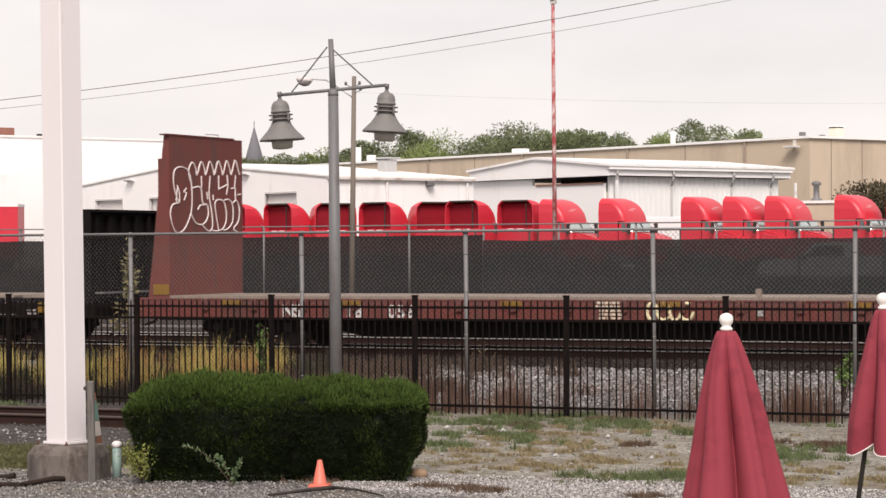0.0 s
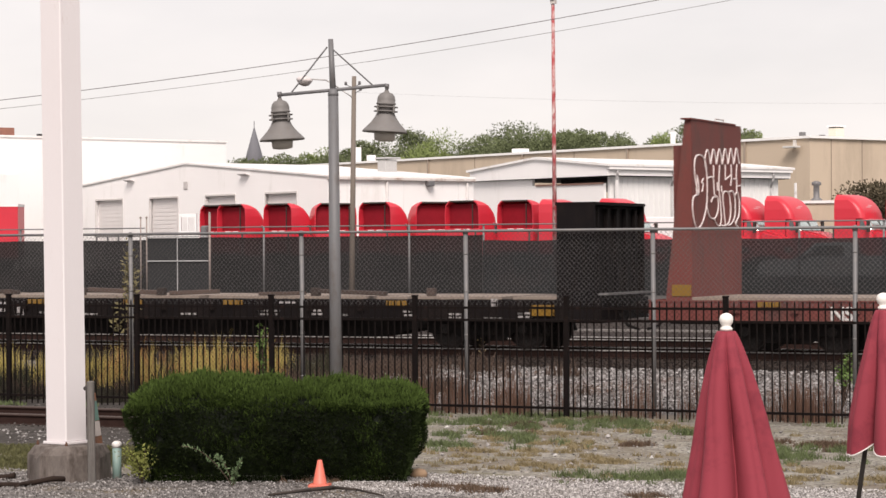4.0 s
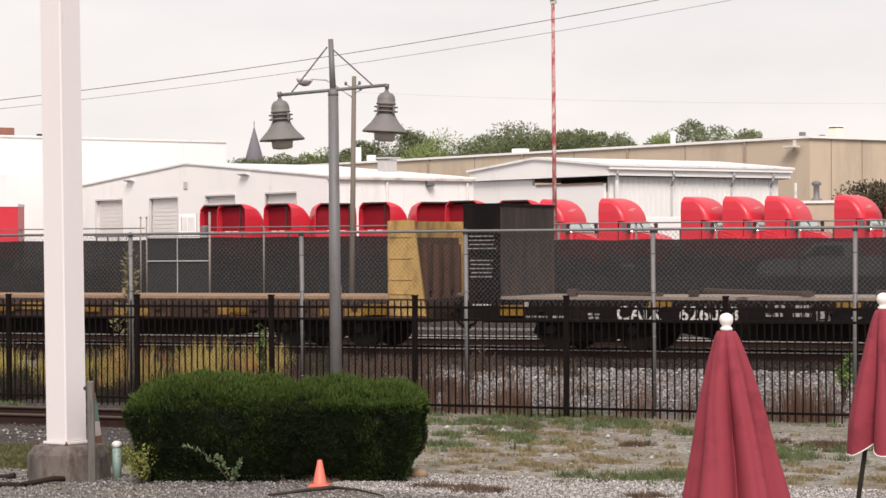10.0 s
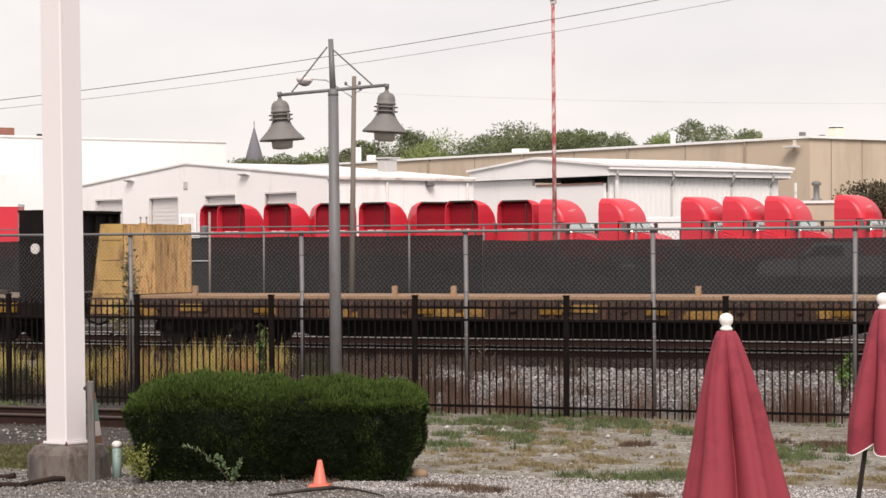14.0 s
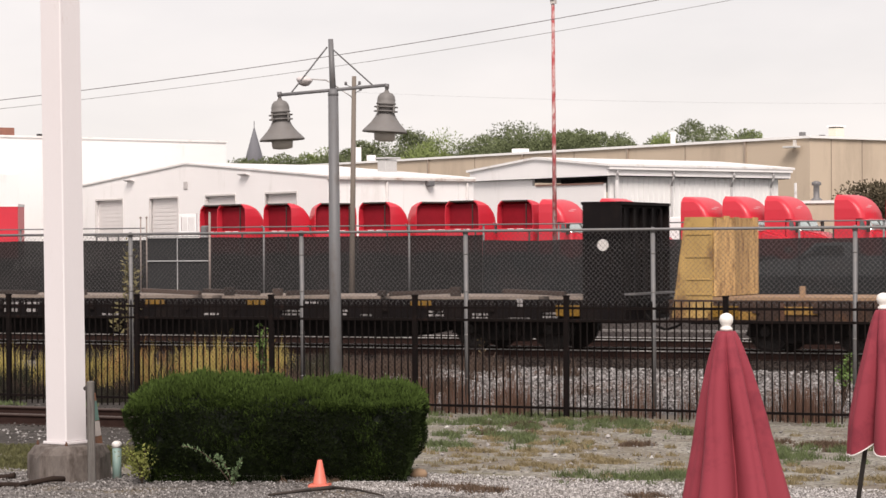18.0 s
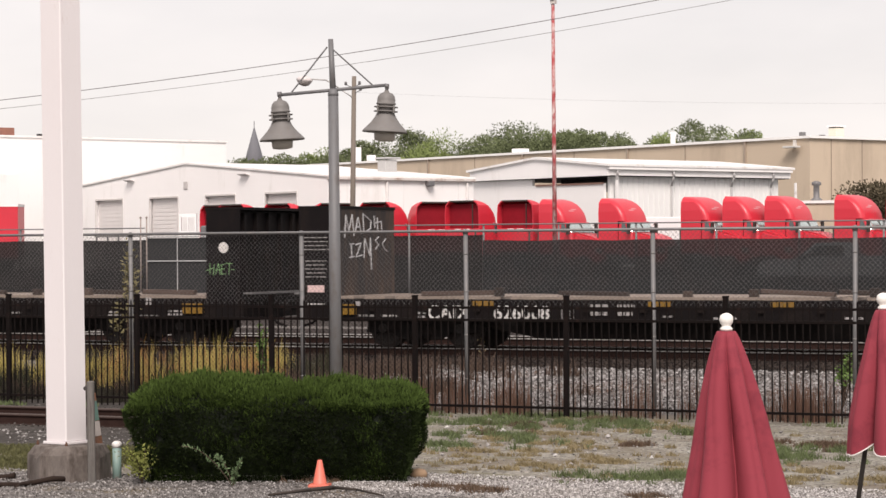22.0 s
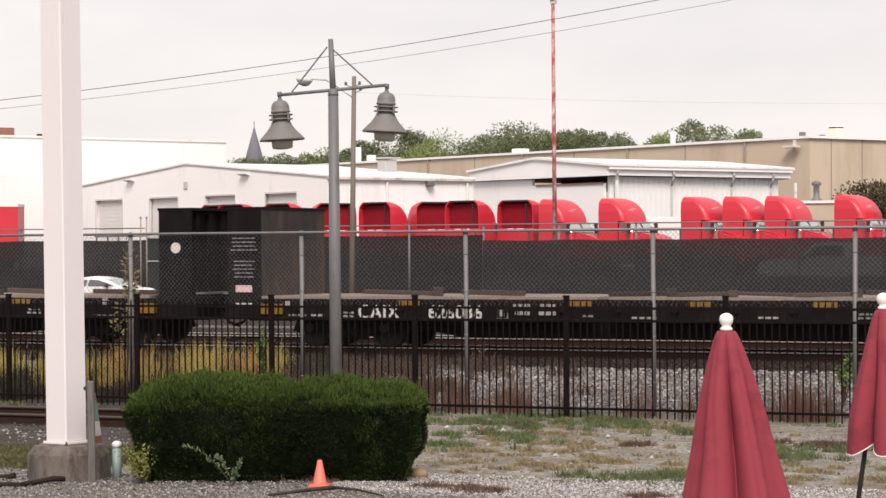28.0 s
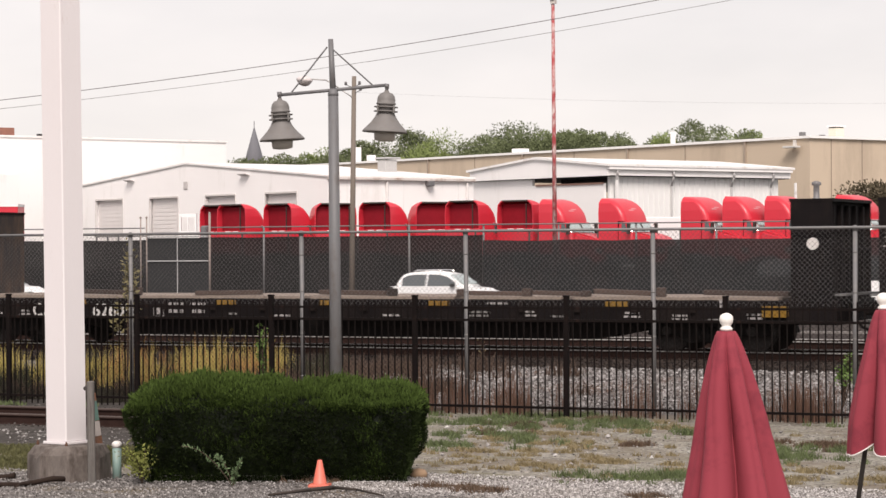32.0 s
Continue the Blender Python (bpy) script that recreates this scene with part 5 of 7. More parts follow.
# ---- far side: poles and wires ----
def build_utility_pole():
    p = thing("utility_pole", "grey wooden utility pole with a street light arm", "utility pole", pose(-36.37, 71.32, 0.3))
    bm = B()
    tube(bm, (0, 0, -0.3), (0.13, 0.05, 8.14), 0.105, 0.075, n=12)
    part("pole", bm, WOODPOLE, p)
    bm = B()
    pts = [(0.1, 0, 7.42), (-0.35, -0.15, 7.75), (-0.75, -0.3, 8.02), (-1.25, -0.52, 8.06)]
    polytube(bm, pts, 0.022, 8)
    part("arm", bm, mat("pale_arm", (0.42, 0.40, 0.39), 0.5, 0.2), p)
    bm = B()
    lathe(bm, [(0.05, 0.14), (0.16, 0.12), (0.28, 0.03), (0.27, -0.02), (0.17, -0.16), (0.05, -0.2)], 16, (0, 0, 0))
    part("lamp_head", bm, mat("pale_lamp_head", (0.60, 0.55, 0.54), 0.5, vary=0.1), p, "pale oval street light head", pose(-1.42, -0.6, 8.02, 0, 8, 20))
    bm = B()
    for x, z in ((-0.16, 7.86), (0.36, 7.86), (0.40, 7.66)):
        tube(bm, (0.12, 0.02, z - 0.1), (x, 0.0, z), 0.014, n=6)
        lathe(bm, [(0.03, 0.0), (0.055, 0.03), (0.04, 0.07), (0.055, 0.09), (0.025, 0.13)], 8, (x, 0, z - 0.02))
    part("insulator_pin", bm, GALV, p)
    r = thing("yard_light_pole", "tall thin pole with peeling red paint", "light pole", pose(-42.56, 104.82, YARD_Z))
    bm = B()
    tube(bm, (0, 0, -0.2), (-0.03, 0, 13.35), 0.115, 0.08, n=10)
    part("pole", bm, POLERED, r)
    part("lamp_head", bevel(boxes((-0.8, 0.1, -0.22, 0.22, -0.05, 0.07)), 0.03), DARKPOLE, r, "dark flat yard floodlight", pose(0, 0, 13.28, 0, 8, 24.8))
    part("bracket", boxes((-0.12, 0.12, -0.12, 0.12, 13.05, 13.22)), mat("pale_bracket", (0.6, 0.55, 0.52), 0.6), r)


def build_wires():
    """Each wire hangs through three places, with a gentle curve between."""
    for a, m, b, rad in (((-37.91, 48.58, 6.14), (-25.14, 54.48, 7.93), (-12.36, 60.38, 10.62), 0.0095), ((-37.91, 48.58, 5.94), (-25.14, 54.48, 7.63), (-12.36, 60.38, 10.20), 0.006),
                         ((-24.0, 55.0, 6.42), (-16.0, 58.7, 6.22), (-8.0, 62.5, 6.30), 0.0016)):
        bm = B()
        A, M, Z = Vector(a), Vector(m), Vector(b)
        pts = []
        for k in range(-8, 49):
            t = k / 40
            pts.append(A * ((1 - t) * (1 - 2 * t)) + M * (4 * t * (1 - t)) + Z * (t * (2 * t - 1)))
        polytube(bm, pts, rad, 5)
        tagged(part("overhead_wire", bm, CABLE), "thin dark overhead wire against the sky", "cable", kind="structure")


build_utility_pole()
build_wires()


# ---- warehouses ----
def siding(bm, x0, x1, z0, z1, y, pitch, depth=0.03):
    """Vertical ribs standing proud of a wall in the x-z plane at y."""
    n = int((x1 - x0) / pitch)
    for i in range(n):
        x = x0 + (i + 0.5) * (x1 - x0) / n
        box(bm, x - pitch * 0.14, x + pitch * 0.14, y - depth, y, z0, z1)


def build_gable_house():
    """White warehouse: gable wall with roller doors, and a long panelled side wall."""
    h = thing("white_warehouse", "long white metal warehouse with gable roof and roller doors", "warehouse", pose(-67.19, 128.69, -0.416, 0, 0, -28.2) @ Matrix.Scale(1.16, 4))
    W, D, E, R, G = 29.0, 9.7, 6.45, 7.55, YARD_Z - 0.1
    doors = [(-25.17, -21.88), (-18.64, -15.4), (-12.33, -9.19), (-6.05, -2.97)]
    mid = -W / 2
    o = [(-W, G)]
    for a, b in doors:
        o += [(a, G), (a, 5.66), (b, 5.66), (b, G)]
    o += [(0.0, G), (0.0, E), (mid, R), (-W, E)]
    bm = B()
    prism(bm, o, 0, 0.25)
    part("gable_wall", bm, WHITEWALL, h)
    for a, b in doors:
        d = part("roller_door", boxes((a, b, 0.20, 0.24, G, 5.66)), WHITEDOOR, h, "closed white roller door")
        bm = B()
        k = G
        while k < 5.6:
            box(bm, a, b, 0.18, 0.2, k, k + 0.17)
            k += 0.235
        part("door_slat", bm, WHITEDOOR, d)
        part("door_frame", boxes((a - 0.06, a, -0.03, 0.2, G, 5.76), (b, b + 0.06, -0.03, 0.2, G, 5.76), (a, b, -0.04, 0.2, 5.66, 5.76)), mat("pale_frame", (0.60, 0.565, 0.55), 0.7, vary=0.08), d)
    bm = boxes((-0.25, 0.0, 0.25, D, G, E - 0.02))
    part("side_wall", bm, WHITEWALL, h)
    for k in range(3):
        part("panel_joint", boxes((0.0, 0.012, 1.2 + k * 3.7, 1.26 + k * 3.7, G, E - 0.2)), GREYCLAD, h)
    part("wall_cap", boxes((-W, -W + 0.25, 0.25, D, G, E - 0.02), (-W + 0.25, -0.25, D - 0.25, D, G, E - 0.02)), WHITEWALL, h)
    bm = B()
    prism(bm, [(-W - 0.2, E), (mid, R + 0.02), (0.12, E), (0.12, E + 0.08), (mid, R + 0.12), (-W - 0.2, E + 0.08)], -0.05, D + 0.1)
    part("roof", bm, ROOFWHITE, h, "low white metal gable roof")
    bm = B()
    prism(bm, [(-W, E - 0.07), (mid, R - 0.05), (0.0, E - 0.07), (0.0, E - 0.02), (mid, R), (-W, E - 0.02)], -0.04, -0.005)
    part("rake_trim", bm, mat("grey_trim", (0.36, 0.345, 0.34), 0.6), h, "thin grey trim under the roof edge")
    part("gutter", bevel(boxes((0.02, 0.22, -0.08, D, E - 0.16, E - 0.01)), 0.02), mat("pale_gutter", (0.62, 0.575, 0.55), 0.5, vary=0.1, scale=1.5, dirt=(0.34, 0.26, 0.21), dirt_amount=0.45, dirt_scale=1.3), h, "pale dirty gutter")
    unit = part("roof_unit", bevel(boxes((-6.45, -5.65, 7.8, 8.6, 6.85, 7.66)), 0.02), mat("pale_galvanised", (0.48, 0.47, 0.46), 0.5, 0.2, vary=0.1), h, "galvanised rooftop ventilator")
    part("cover", bevel(boxes((-6.58, -5.52, 7.72, 8.78, 7.72, 7.82)), 0.02), mat("pale_pipe", (0.42, 0.42, 0.42), 0.6, vary=0.1), unit)
    for y in (3.77, 9.2):
        bm = B()
        tube(bm, (0.1, y, G), (0.1, y, E - 0.2), 0.06, n=8)
        part("downpipe", bm, mat("pale_downpipe", (0.60, 0.575, 0.565), 0.6), h)
    for x, z in ((-20.84, 6.72), (-8.06, 6.72)):
        lamp = part("wall_light", bevel(boxes((-0.42, 0.42, -0.34, -0.02, -0.03, 0.03)), 0.015), mat("wall_light_grey", (0.50, 0.47, 0.46), 0.5), h, at=pose(x, 0, z, -18))
    part("wall_light", bevel(boxes((-0.02, 0.35, -0.2, 0.2, -0.15, 0.15)), 0.04), LAMPGREY, h, at=pose(0.05, 6.56, 6.15))
    part("vent", bevel(boxes((-0.3, 0.1, -0.06, -0.0, -0.22, 0.22)), 0.02), mat("wall_light_grey", (0.33, 0.31, 0.3)), h, at=pose(-14.4, 0, 6.35))


def build_canopy_house():
    """Open canopy building with a gable front and a grey clad end."""
    h = thing("canopy_warehouse", "white gable-roofed loading canopy with grey metal cladding", "warehouse", pose(-57.37, 150.85, -0.390, 0, 0, -28.2) @ Matrix.Scale(1.15, 4))
    W, D, G = 13.3, 15.2, 0.9
    mid, R, E, lo = -W / 2, 8.05, 7.45, 6.88
    bm = B()
    prism(bm, [(-W, lo), (0, lo), (0, E), (mid, R), (-W, E)], 0, 0.2)
    part("gable_fascia", bm, WHITEWALL, h, "white gable fascia")
    part("eave_fascia", boxes((-0.15, 0.0, 0.2, D, 6.9, E)), WHITEWALL, h)
    bm = B()
    prism(bm, [(-W - 0.2, E - 0.02), (mid, R), (0.25, E - 0.02), (0.25, E + 0.12), (mid, R + 0.14), (-W - 0.2, E + 0.12)], -0.15, D + 0.15)
    part("roof", bm, ROOFWHITE, h)
    part("gutter", boxes((0.02, 0.2, 0.0, D, E - 0.2, E - 0.04)), WHITEWALL, h)
    # Soffit coloured near-black to give the shade under the roof.
    part("soffit", boxes((-W, -0.15, 0.2, D, 6.85, 6.9)), SHADEVENT, h)
    # clad side wall, set in from the eave
    part("clad_wall", boxes((-0.7, -0.5, 0.6, D - 0.6, G, 6.85)), GREYCLAD, h)
    rib = mesh_of("cladding_rib", boxes((0, 0.05, -0.06, 0.06, G, 6.85)), GREYCLAD)
    for k in range(33):
        share("cladding_rib", rib, h, pose(-0.5, 0.8 + k * 0.42, 0))
    part("front_wall", boxes((-W - 5, -7.4, 0.32, 0.5, G, 6.86), (-7.4, -0.7, 0.32, 0.5, G, 6.45)), WHITEWALL, h)
    # Added near-black plate paints the shade behind the front opening.
    part("inner_wall", boxes((-7.4, -0.7, 2.6, 2.8, 6.0, 6.85)), SHADEVENT, h, "near-black plate for the shade inside the canopy")
    part("beam", boxes((-7.0, -0.7, 0.24, 0.32, 6.40, 6.50)), mat("rusty_beam", (0.25, 0.14, 0.11), 0.8), h)
    for y in (0.7, 5.2, 10.2, 13.6):
        bm = B()
        polytube(bm, [(0.1, y, 7.2), (0.1, y, 6.9), (-0.38, y + 0.25, 6.35), (-0.38, y + 0.25, G)], 0.07, 8)
        part("downpipe", bm, mat("grey_pipe", (0.42, 0.41, 0.41), 0.6), h)
    part("post", boxes((-0.2, -0.05, 0.75, 0.9, G, 6.9)), WHITE, h)
    part("tall_post", boxes((0.6, 0.72, 14.9, 15.02, G, 6.6)), WHITE, h)


def build_tan_house():
    h = thing("tan_warehouse", "large tan panelled warehouse with a flat white roof edge", "warehouse", pose(-52.99, 184.82, 0, 0, 0, -28.2))
    W, D, T, G = 90.0, 60.0, 11.3, 0.8
    part("long_wall", boxes((-W, 0, 0, 0.3, G, T)), TANWALL, h)
    part("end_wall", boxes((-0.3, 0, 0.3, D, G, T)), TANWALL, h)
    part("back_wall", boxes((-W, -W + 0.3, 0.3, D, G, T), (-W + 0.3, -0.3, D - 0.3, D, G, T)), TANWALL, h)
    part("roof", boxes((-W - 0.15, 0.25, -0.2, D, T, T + 0.20)), mat("bright_roof_edge", (0.88, 0.87, 0.85), 0.5, vary=0.04), h, "white roof edge")
    joint = mat("tan_joint", (0.27, 0.21, 0.165), 0.8)
    for i in range(12):
        x = -7.3 * (i + 1)
        part("panel_joint", boxes((x - 0.04, x + 0.04, -0.02, 0, G, T)), joint, h)
    for i in range(8):
        part("panel_joint", boxes((0, 0.02, 3.6 * i + 2.4, 3.6 * i + 2.48, G, T)), joint, h)
    for i in range(4):
        x = -7.3 * (2 * i + 1)
        part("downpipe", boxes((x - 0.1, x + 0.1, -0.16, -0.02, 6, T)), mat("tan_pipe", (0.36, 0.29, 0.23), 0.7), h)
    bm = boxes((-2.2, -0.8, -0.9, -0.2, 10.55, 10.72), (-1.5, -1.4, -0.4, 0, 10.6, 11.2))
    part("floodlight", bevel(bm, 0.03), mat("pale_lamp", (0.6, 0.58, 0.55), 0.5), h)
    for x, y, w, d, z in ((-44.34, 6, 1.2, 1.2, 0.7), (-19.39, 3, 0.34, 0.34, 1.15), (-70.6, 5, 0.8, 0.8, 1.8), (-67.85, 5, 0.7, 0.7, 0.9)):
        part("roof_unit", bevel(boxes((x - w / 2, x + w / 2, y - d / 2, y + d / 2, T + 0.22, T + 0.22 + z)), 0.03), WHITE, h, "white rooftop unit")
    for x, y in ((-5.7, 5), (-8.27, 10)):
        part("roof_vent", bevel(boxes((x - 0.22, x + 0.22, y - 0.2, y + 0.2, T + 0.22, T + 0.85)), 0.03), GALV, h, "small grey roof vent")
    u = part("roof_unit", bevel(boxes((-10.9, -9.95, 13.5, 14.5, T + 0.22, T + 1.62)), 0.03), mat("cream_unit", (0.7, 0.66, 0.55), 0.6), h, "cream rooftop vent box")
    part("cover", boxes((-11.0, -9.85, 13.4, 14.6, T + 1.72, T + 1.85)), WHITE, u)
    part("grille", boxes((-10.85, -10.0, 13.55, 14.45, T + 1.62, T + 1.72)), SHADEVENT, u)


def build_left_house():
    h = thing("white_block", "tall plain white warehouse block with parapet", "warehouse", pose(-93.21, 161.39, -0.416, 0, 0, -28.2) @ Matrix.Scale(1.16, 4))
    part("side_wall", boxes((-0.3, 0, -46, 0, 0.8, 9.85)), WHITEWALL, h)
    part("end_wall", boxes((-40, -0.3, -0.3, 0, 0.8, 9.85), (-40, -0.3, -46, -45.7, 0.8, 9.85), (-40, -39.7, -45.7, -0.3, 0.8, 9.85)), WHITEWALL, h)
    part("roof", boxes((-40, 0.08, -46.1, 0.08, 9.85, 9.98)), ROOFWHITE, h)
    part("annex", bevel(boxes((0.0, 6.0, -46, -18.5, 0.8, 7.3)), 0.02), WHITEWALL, h, "lower white annex")
    part("chimney", bevel(boxes((-9.75, -8.55, -12.4, -11.4, 9.98, 10.95)), 0.02), mat("brown_brick", (0.25, 0.11, 0.08), 0.9, vary=0.25), h, "brown brick chimney")
    part("roof_vent", boxes((-5.75, -5.5, -11.2, -10.9, 9.98, 10.42)), SHADEVENT, h)


def build_steeple():
    s = thing("church_steeple", "slender grey slate church steeple", "steeple", pose(-157.25, 279.85, 1.5))
    bm = B()
    lathe(bm, [(2.1, 10.5), (1.05, 14.2), (0.05, 17.7)], 8)
    part("spire", bm, SLATE, s)
    bm = B()
    tube(bm, (0, 0, 17.6), (0, 0, 18.5), 0.06, n=6)
    part("cross", bm, SLATE, s)
    part("tower", boxes((-1.7, 1.7, -1.7, 1.7, 0, 10.5)), WHITEWALL, s)


build_gable_house()
build_canopy_house()
build_tan_house()
build_left_house()
build_steeple()


# ---- trucks in the yard ----
def hood_ring(xb, xf, half, r, n=5):
    """Plan outline open at the back: side, rounded front corner, front, corner, side."""
    out = [(xb, -half)]
    for s in (-1, 1):
        arcs = [(xf - r + r * math.sin(k * math.pi / 2 / n), s * (half - r + r * math.cos(k * math.pi / 2 / n))) for k in range(n + 1)]
        out += arcs if s < 0 else arcs[::-1]
    return out + [(xb, half)]


def skin(bm, levels, top=True):
    """Loft over hood_ring outlines, each (z, back, front, half width, corner radius)."""
    rows = [[bm.verts.new((x, y, z)) for x, y in hood_ring(xb, xf, half, r)] for z, xb, xf, half, r in levels]
    for p, q in zip(rows, rows[1:]):
        for i in range(len(p) - 1):
            bm.faces.new((p[i], p[i + 1], q[i + 1], q[i])).smooth = 0 < i < len(p) - 2
    if top:
        bm.faces.new(rows[-1])
    return rows


def build_truck():
    """Sleeper tractor, facing +x, with a hollow-backed roof fairing."""
    t = thing("truck_tractor", "red sleeper-cab truck tractor parked in the yard", "truck", None, "parked red trucks")
    hw = 1.22
    curve = [(2.80, 1.62), (3.05, 1.56), (3.3, 1.44), (3.55, 1.25), (3.75, 1.03), (3.9, 0.79), (3.98, 0.57), (4.02, 0.40)]
    bm = B()
    o = skin(bm, [(z, 0.0, x, hw - 0.10 * max(0, z - 3.3) - 1.9 * max(0, z - 3.75) ** 1.5, 0.30) for z, x in curve])
    n = skin(bm, [(z - (0.05 if z > 2.9 else 0), 0.0, x - 0.07, hw - 0.05 - 0.10 * max(0, z - 3.3) - 1.9 * max(0, z - 3.75) ** 1.5, 0.27) for z, x in curve])
    for p, q in zip(zip(o, n), list(zip(o, n))[1:]):
        for k in (0, -1):
            bm.faces.new((p[0][k], q[0][k], q[1][k], p[1][k]))
    bm.faces.new((o[-1][0], o[-1][-1], n[-1][-1], n[-1][0]))
    part("roof_fairing", bm, TRUCKRED, t, "glossy red curved roof fairing")
    # Back panel in the darkened red stands in for shade in the hollow.
    part("fairing_back", boxes((0.30, 0.34, -hw + 0.14, hw - 0.14, 2.45, 3.82)), TRUCKSHADE, t, "hollow back of the fairing, red darkened for shade")
    part("fairing_rim", boxes((-0.03, 0.08, -0.84, 0.84, 3.94, 4.02), (-0.04, 0.0, -0.80, -0.75, 2.5, 3.85)), DARKPOLE, t)
    part("sleeper_back", bevel(boxes((0.04, 0.58, -hw + 0.06, hw - 0.06, 1.2, 2.5)), 0.02), TRUCKRED, t)
    part("marker_light", boxes((0.0, 0.045, -0.55, -0.12, 2.41, 2.48)), WHITE, t)
    part("marker_light", boxes((0.0, 0.045, 0.1, 0.5, 2.41, 2.48)), WHITE, t)
    for s in (-1, 1):
        part("side_panel", bevel(boxes((0.0, 1.18, *sorted((s * hw, s * (hw - 0.05))), 1.1, 2.80)), 0.015), TRUCKRED, t)
        part("logo_bar", boxes((-0.01, 0.012, s * 0.16 - 0.24, s * 0.16 + 0.24, s * 0.05 - 0.035, s * 0.05 + 0.035)), mat("faded_logo", (0.66, 0.27, 0.29), 0.6), t, at=pose(1.35, 0, 3.42, 0, -37, 0))
    # cab, windows and hood
    bm = B()
    skin(bm, [(0.9, 1.2, 2.05, 1.16, 0.2), (2.2, 1.2, 2.05, 1.16, 0.2), (2.79, 1.2, 1.78, 1.10, 0.2)])
    part("cab", bm, TRUCKRED, t)
    for s in (-1, 1):
        bm = B()
        prism(bm, [(1.40, 2.24), (1.40, 2.66), (1.58, 2.66), (1.74, 2.24)], *sorted((s * 1.12, s * 1.18)))
        part("side_window", bm, GLASS, t)
    bm = B()
    skin(bm, [(2.24, 1.86, 2.075, 1.13, 0.2), (2.74, 1.62, 1.835, 1.08, 0.2)])
    screen = part("windscreen", bm, PALEGLASS, t)
    bm = B()
    prism(bm, [(2.065, 2.24), (2.095, 2.25), (1.86, 2.75), (1.83, 2.74)], -0.02, 0.02)
    part("centre_bar", bm, DARKPOLE, screen)
    bm = B()
    prism(bm, [(2.05, 0.9), (2.05, 2.20), (2.5, 2.16), (3.1, 2.0), (3.55, 1.74), (3.7, 1.4), (3.7, 0.7), (3.3, 0.55)], -0.98, 0.98)
    for v in bm.verts:
        v.co.y *= 1 - 0.12 * max(0, v.co.x - 2.3)
    part("hood", bevel(bm, 0.10, 2), TRUCKRED, t)
    part("grille", boxes((3.66, 3.73, -0.42, 0.42, 0.8, 1.5)), CHROME, t)
    for s in (-1, 1):
        part("headlight", bevel(boxes((3.35, 3.72, s * 0.75 - 0.15, s * 0.75 + 0.15, 1.15, 1.42)), 0.03), CHROME, t)
        bm = boxes((1.9, 2.02, s * 1.40 - 0.09, s * 1.40 + 0.09, 2.12, 2.72))
        box(bm, 1.93, 1.97, min(s * 1.12, s * 1.40), max(s * 1.12, s * 1.40), 2.6, 2.64)
        part("mirror", bm, DARKPOLE, t)
        part("fuel_tank", bevel(boxes((0.5, 1.8, s * 1.0 - 0.2, s * 1.0 + 0.2, 0.55, 1.08)), 0.08), CHROME, t)
        for x in (2.7, -0.5, -1.8):
            bm = B()
            tube(bm, (x, s * 0.78, 0.5), (x, s * 1.12, 0.5), 0.5, n=16)
            wh = part("wheel", bm, TYRE, t)
            bm = B()
            tube(bm, (x, s * 1.10, 0.5), (x, s * 1.14, 0.5), 0.27, n=12)
            part("rim", bm, CHROME, wh)
    part("chassis", boxes((-2.6, 3.4, -0.5, -0.3, 0.6, 0.9), (-2.6, 3.4, 0.3, 0.5, 0.6, 0.9), (-0.4, 0.0, -0.6, 0.6, 0.9, 1.25)), DARKPOLE, t)
    part("exhaust_stack", (lambda b: (tube(b, (-0.12, -1.05, 1.0), (-0.12, -1.05, 2.3), 0.05, n=10), b)[1])(B()), DARKPOLE, t)
    return t


TRUCK_ROWS = [(-69.43, 118.8, 74), (-67.61, 117.6, 72), (-64.50, 117.4, 70), (-61.43, 118.6, 133), (-58.59, 117.8, 74), (-55.47, 119.2, 136), (-53.02, 117.2, 74), (-50.19, 117.9, 76),
              (-48.12, 118.0, -11), (-44.72, 118.0, -11), (-40.02, 117.6, -11), (-37.87, 117.9, -11), (-35.72, 118.2, -11), (-32.02, 118.0, -11), (-29.62, 119.0, -11)]
first = None
for x, y, turn in TRUCK_ROWS:
    m = pose(x, y, YARD_Z, 0, 0, turn)
    if first is None:
        first = build_truck()
        first.matrix_basis = m
    else:
        copy_thing(first, m)


# ---- road vehicles ----
def loft(bm, sections):
    """Skin over cross-sections, each a list of points of equal count, closed round."""
    rings = [[bm.verts.new(p) for p in s] for s in sections]
    n = len(rings[0])
    for a, b in zip(rings, rings[1:]):
        for i in range(n):
            bm.faces.new((a[i], a[(i + 1) % n], b[(i + 1) % n], b[i])).smooth = True
    bm.faces.new(rings[0])
    bm.faces.new(rings[-1][::-1])


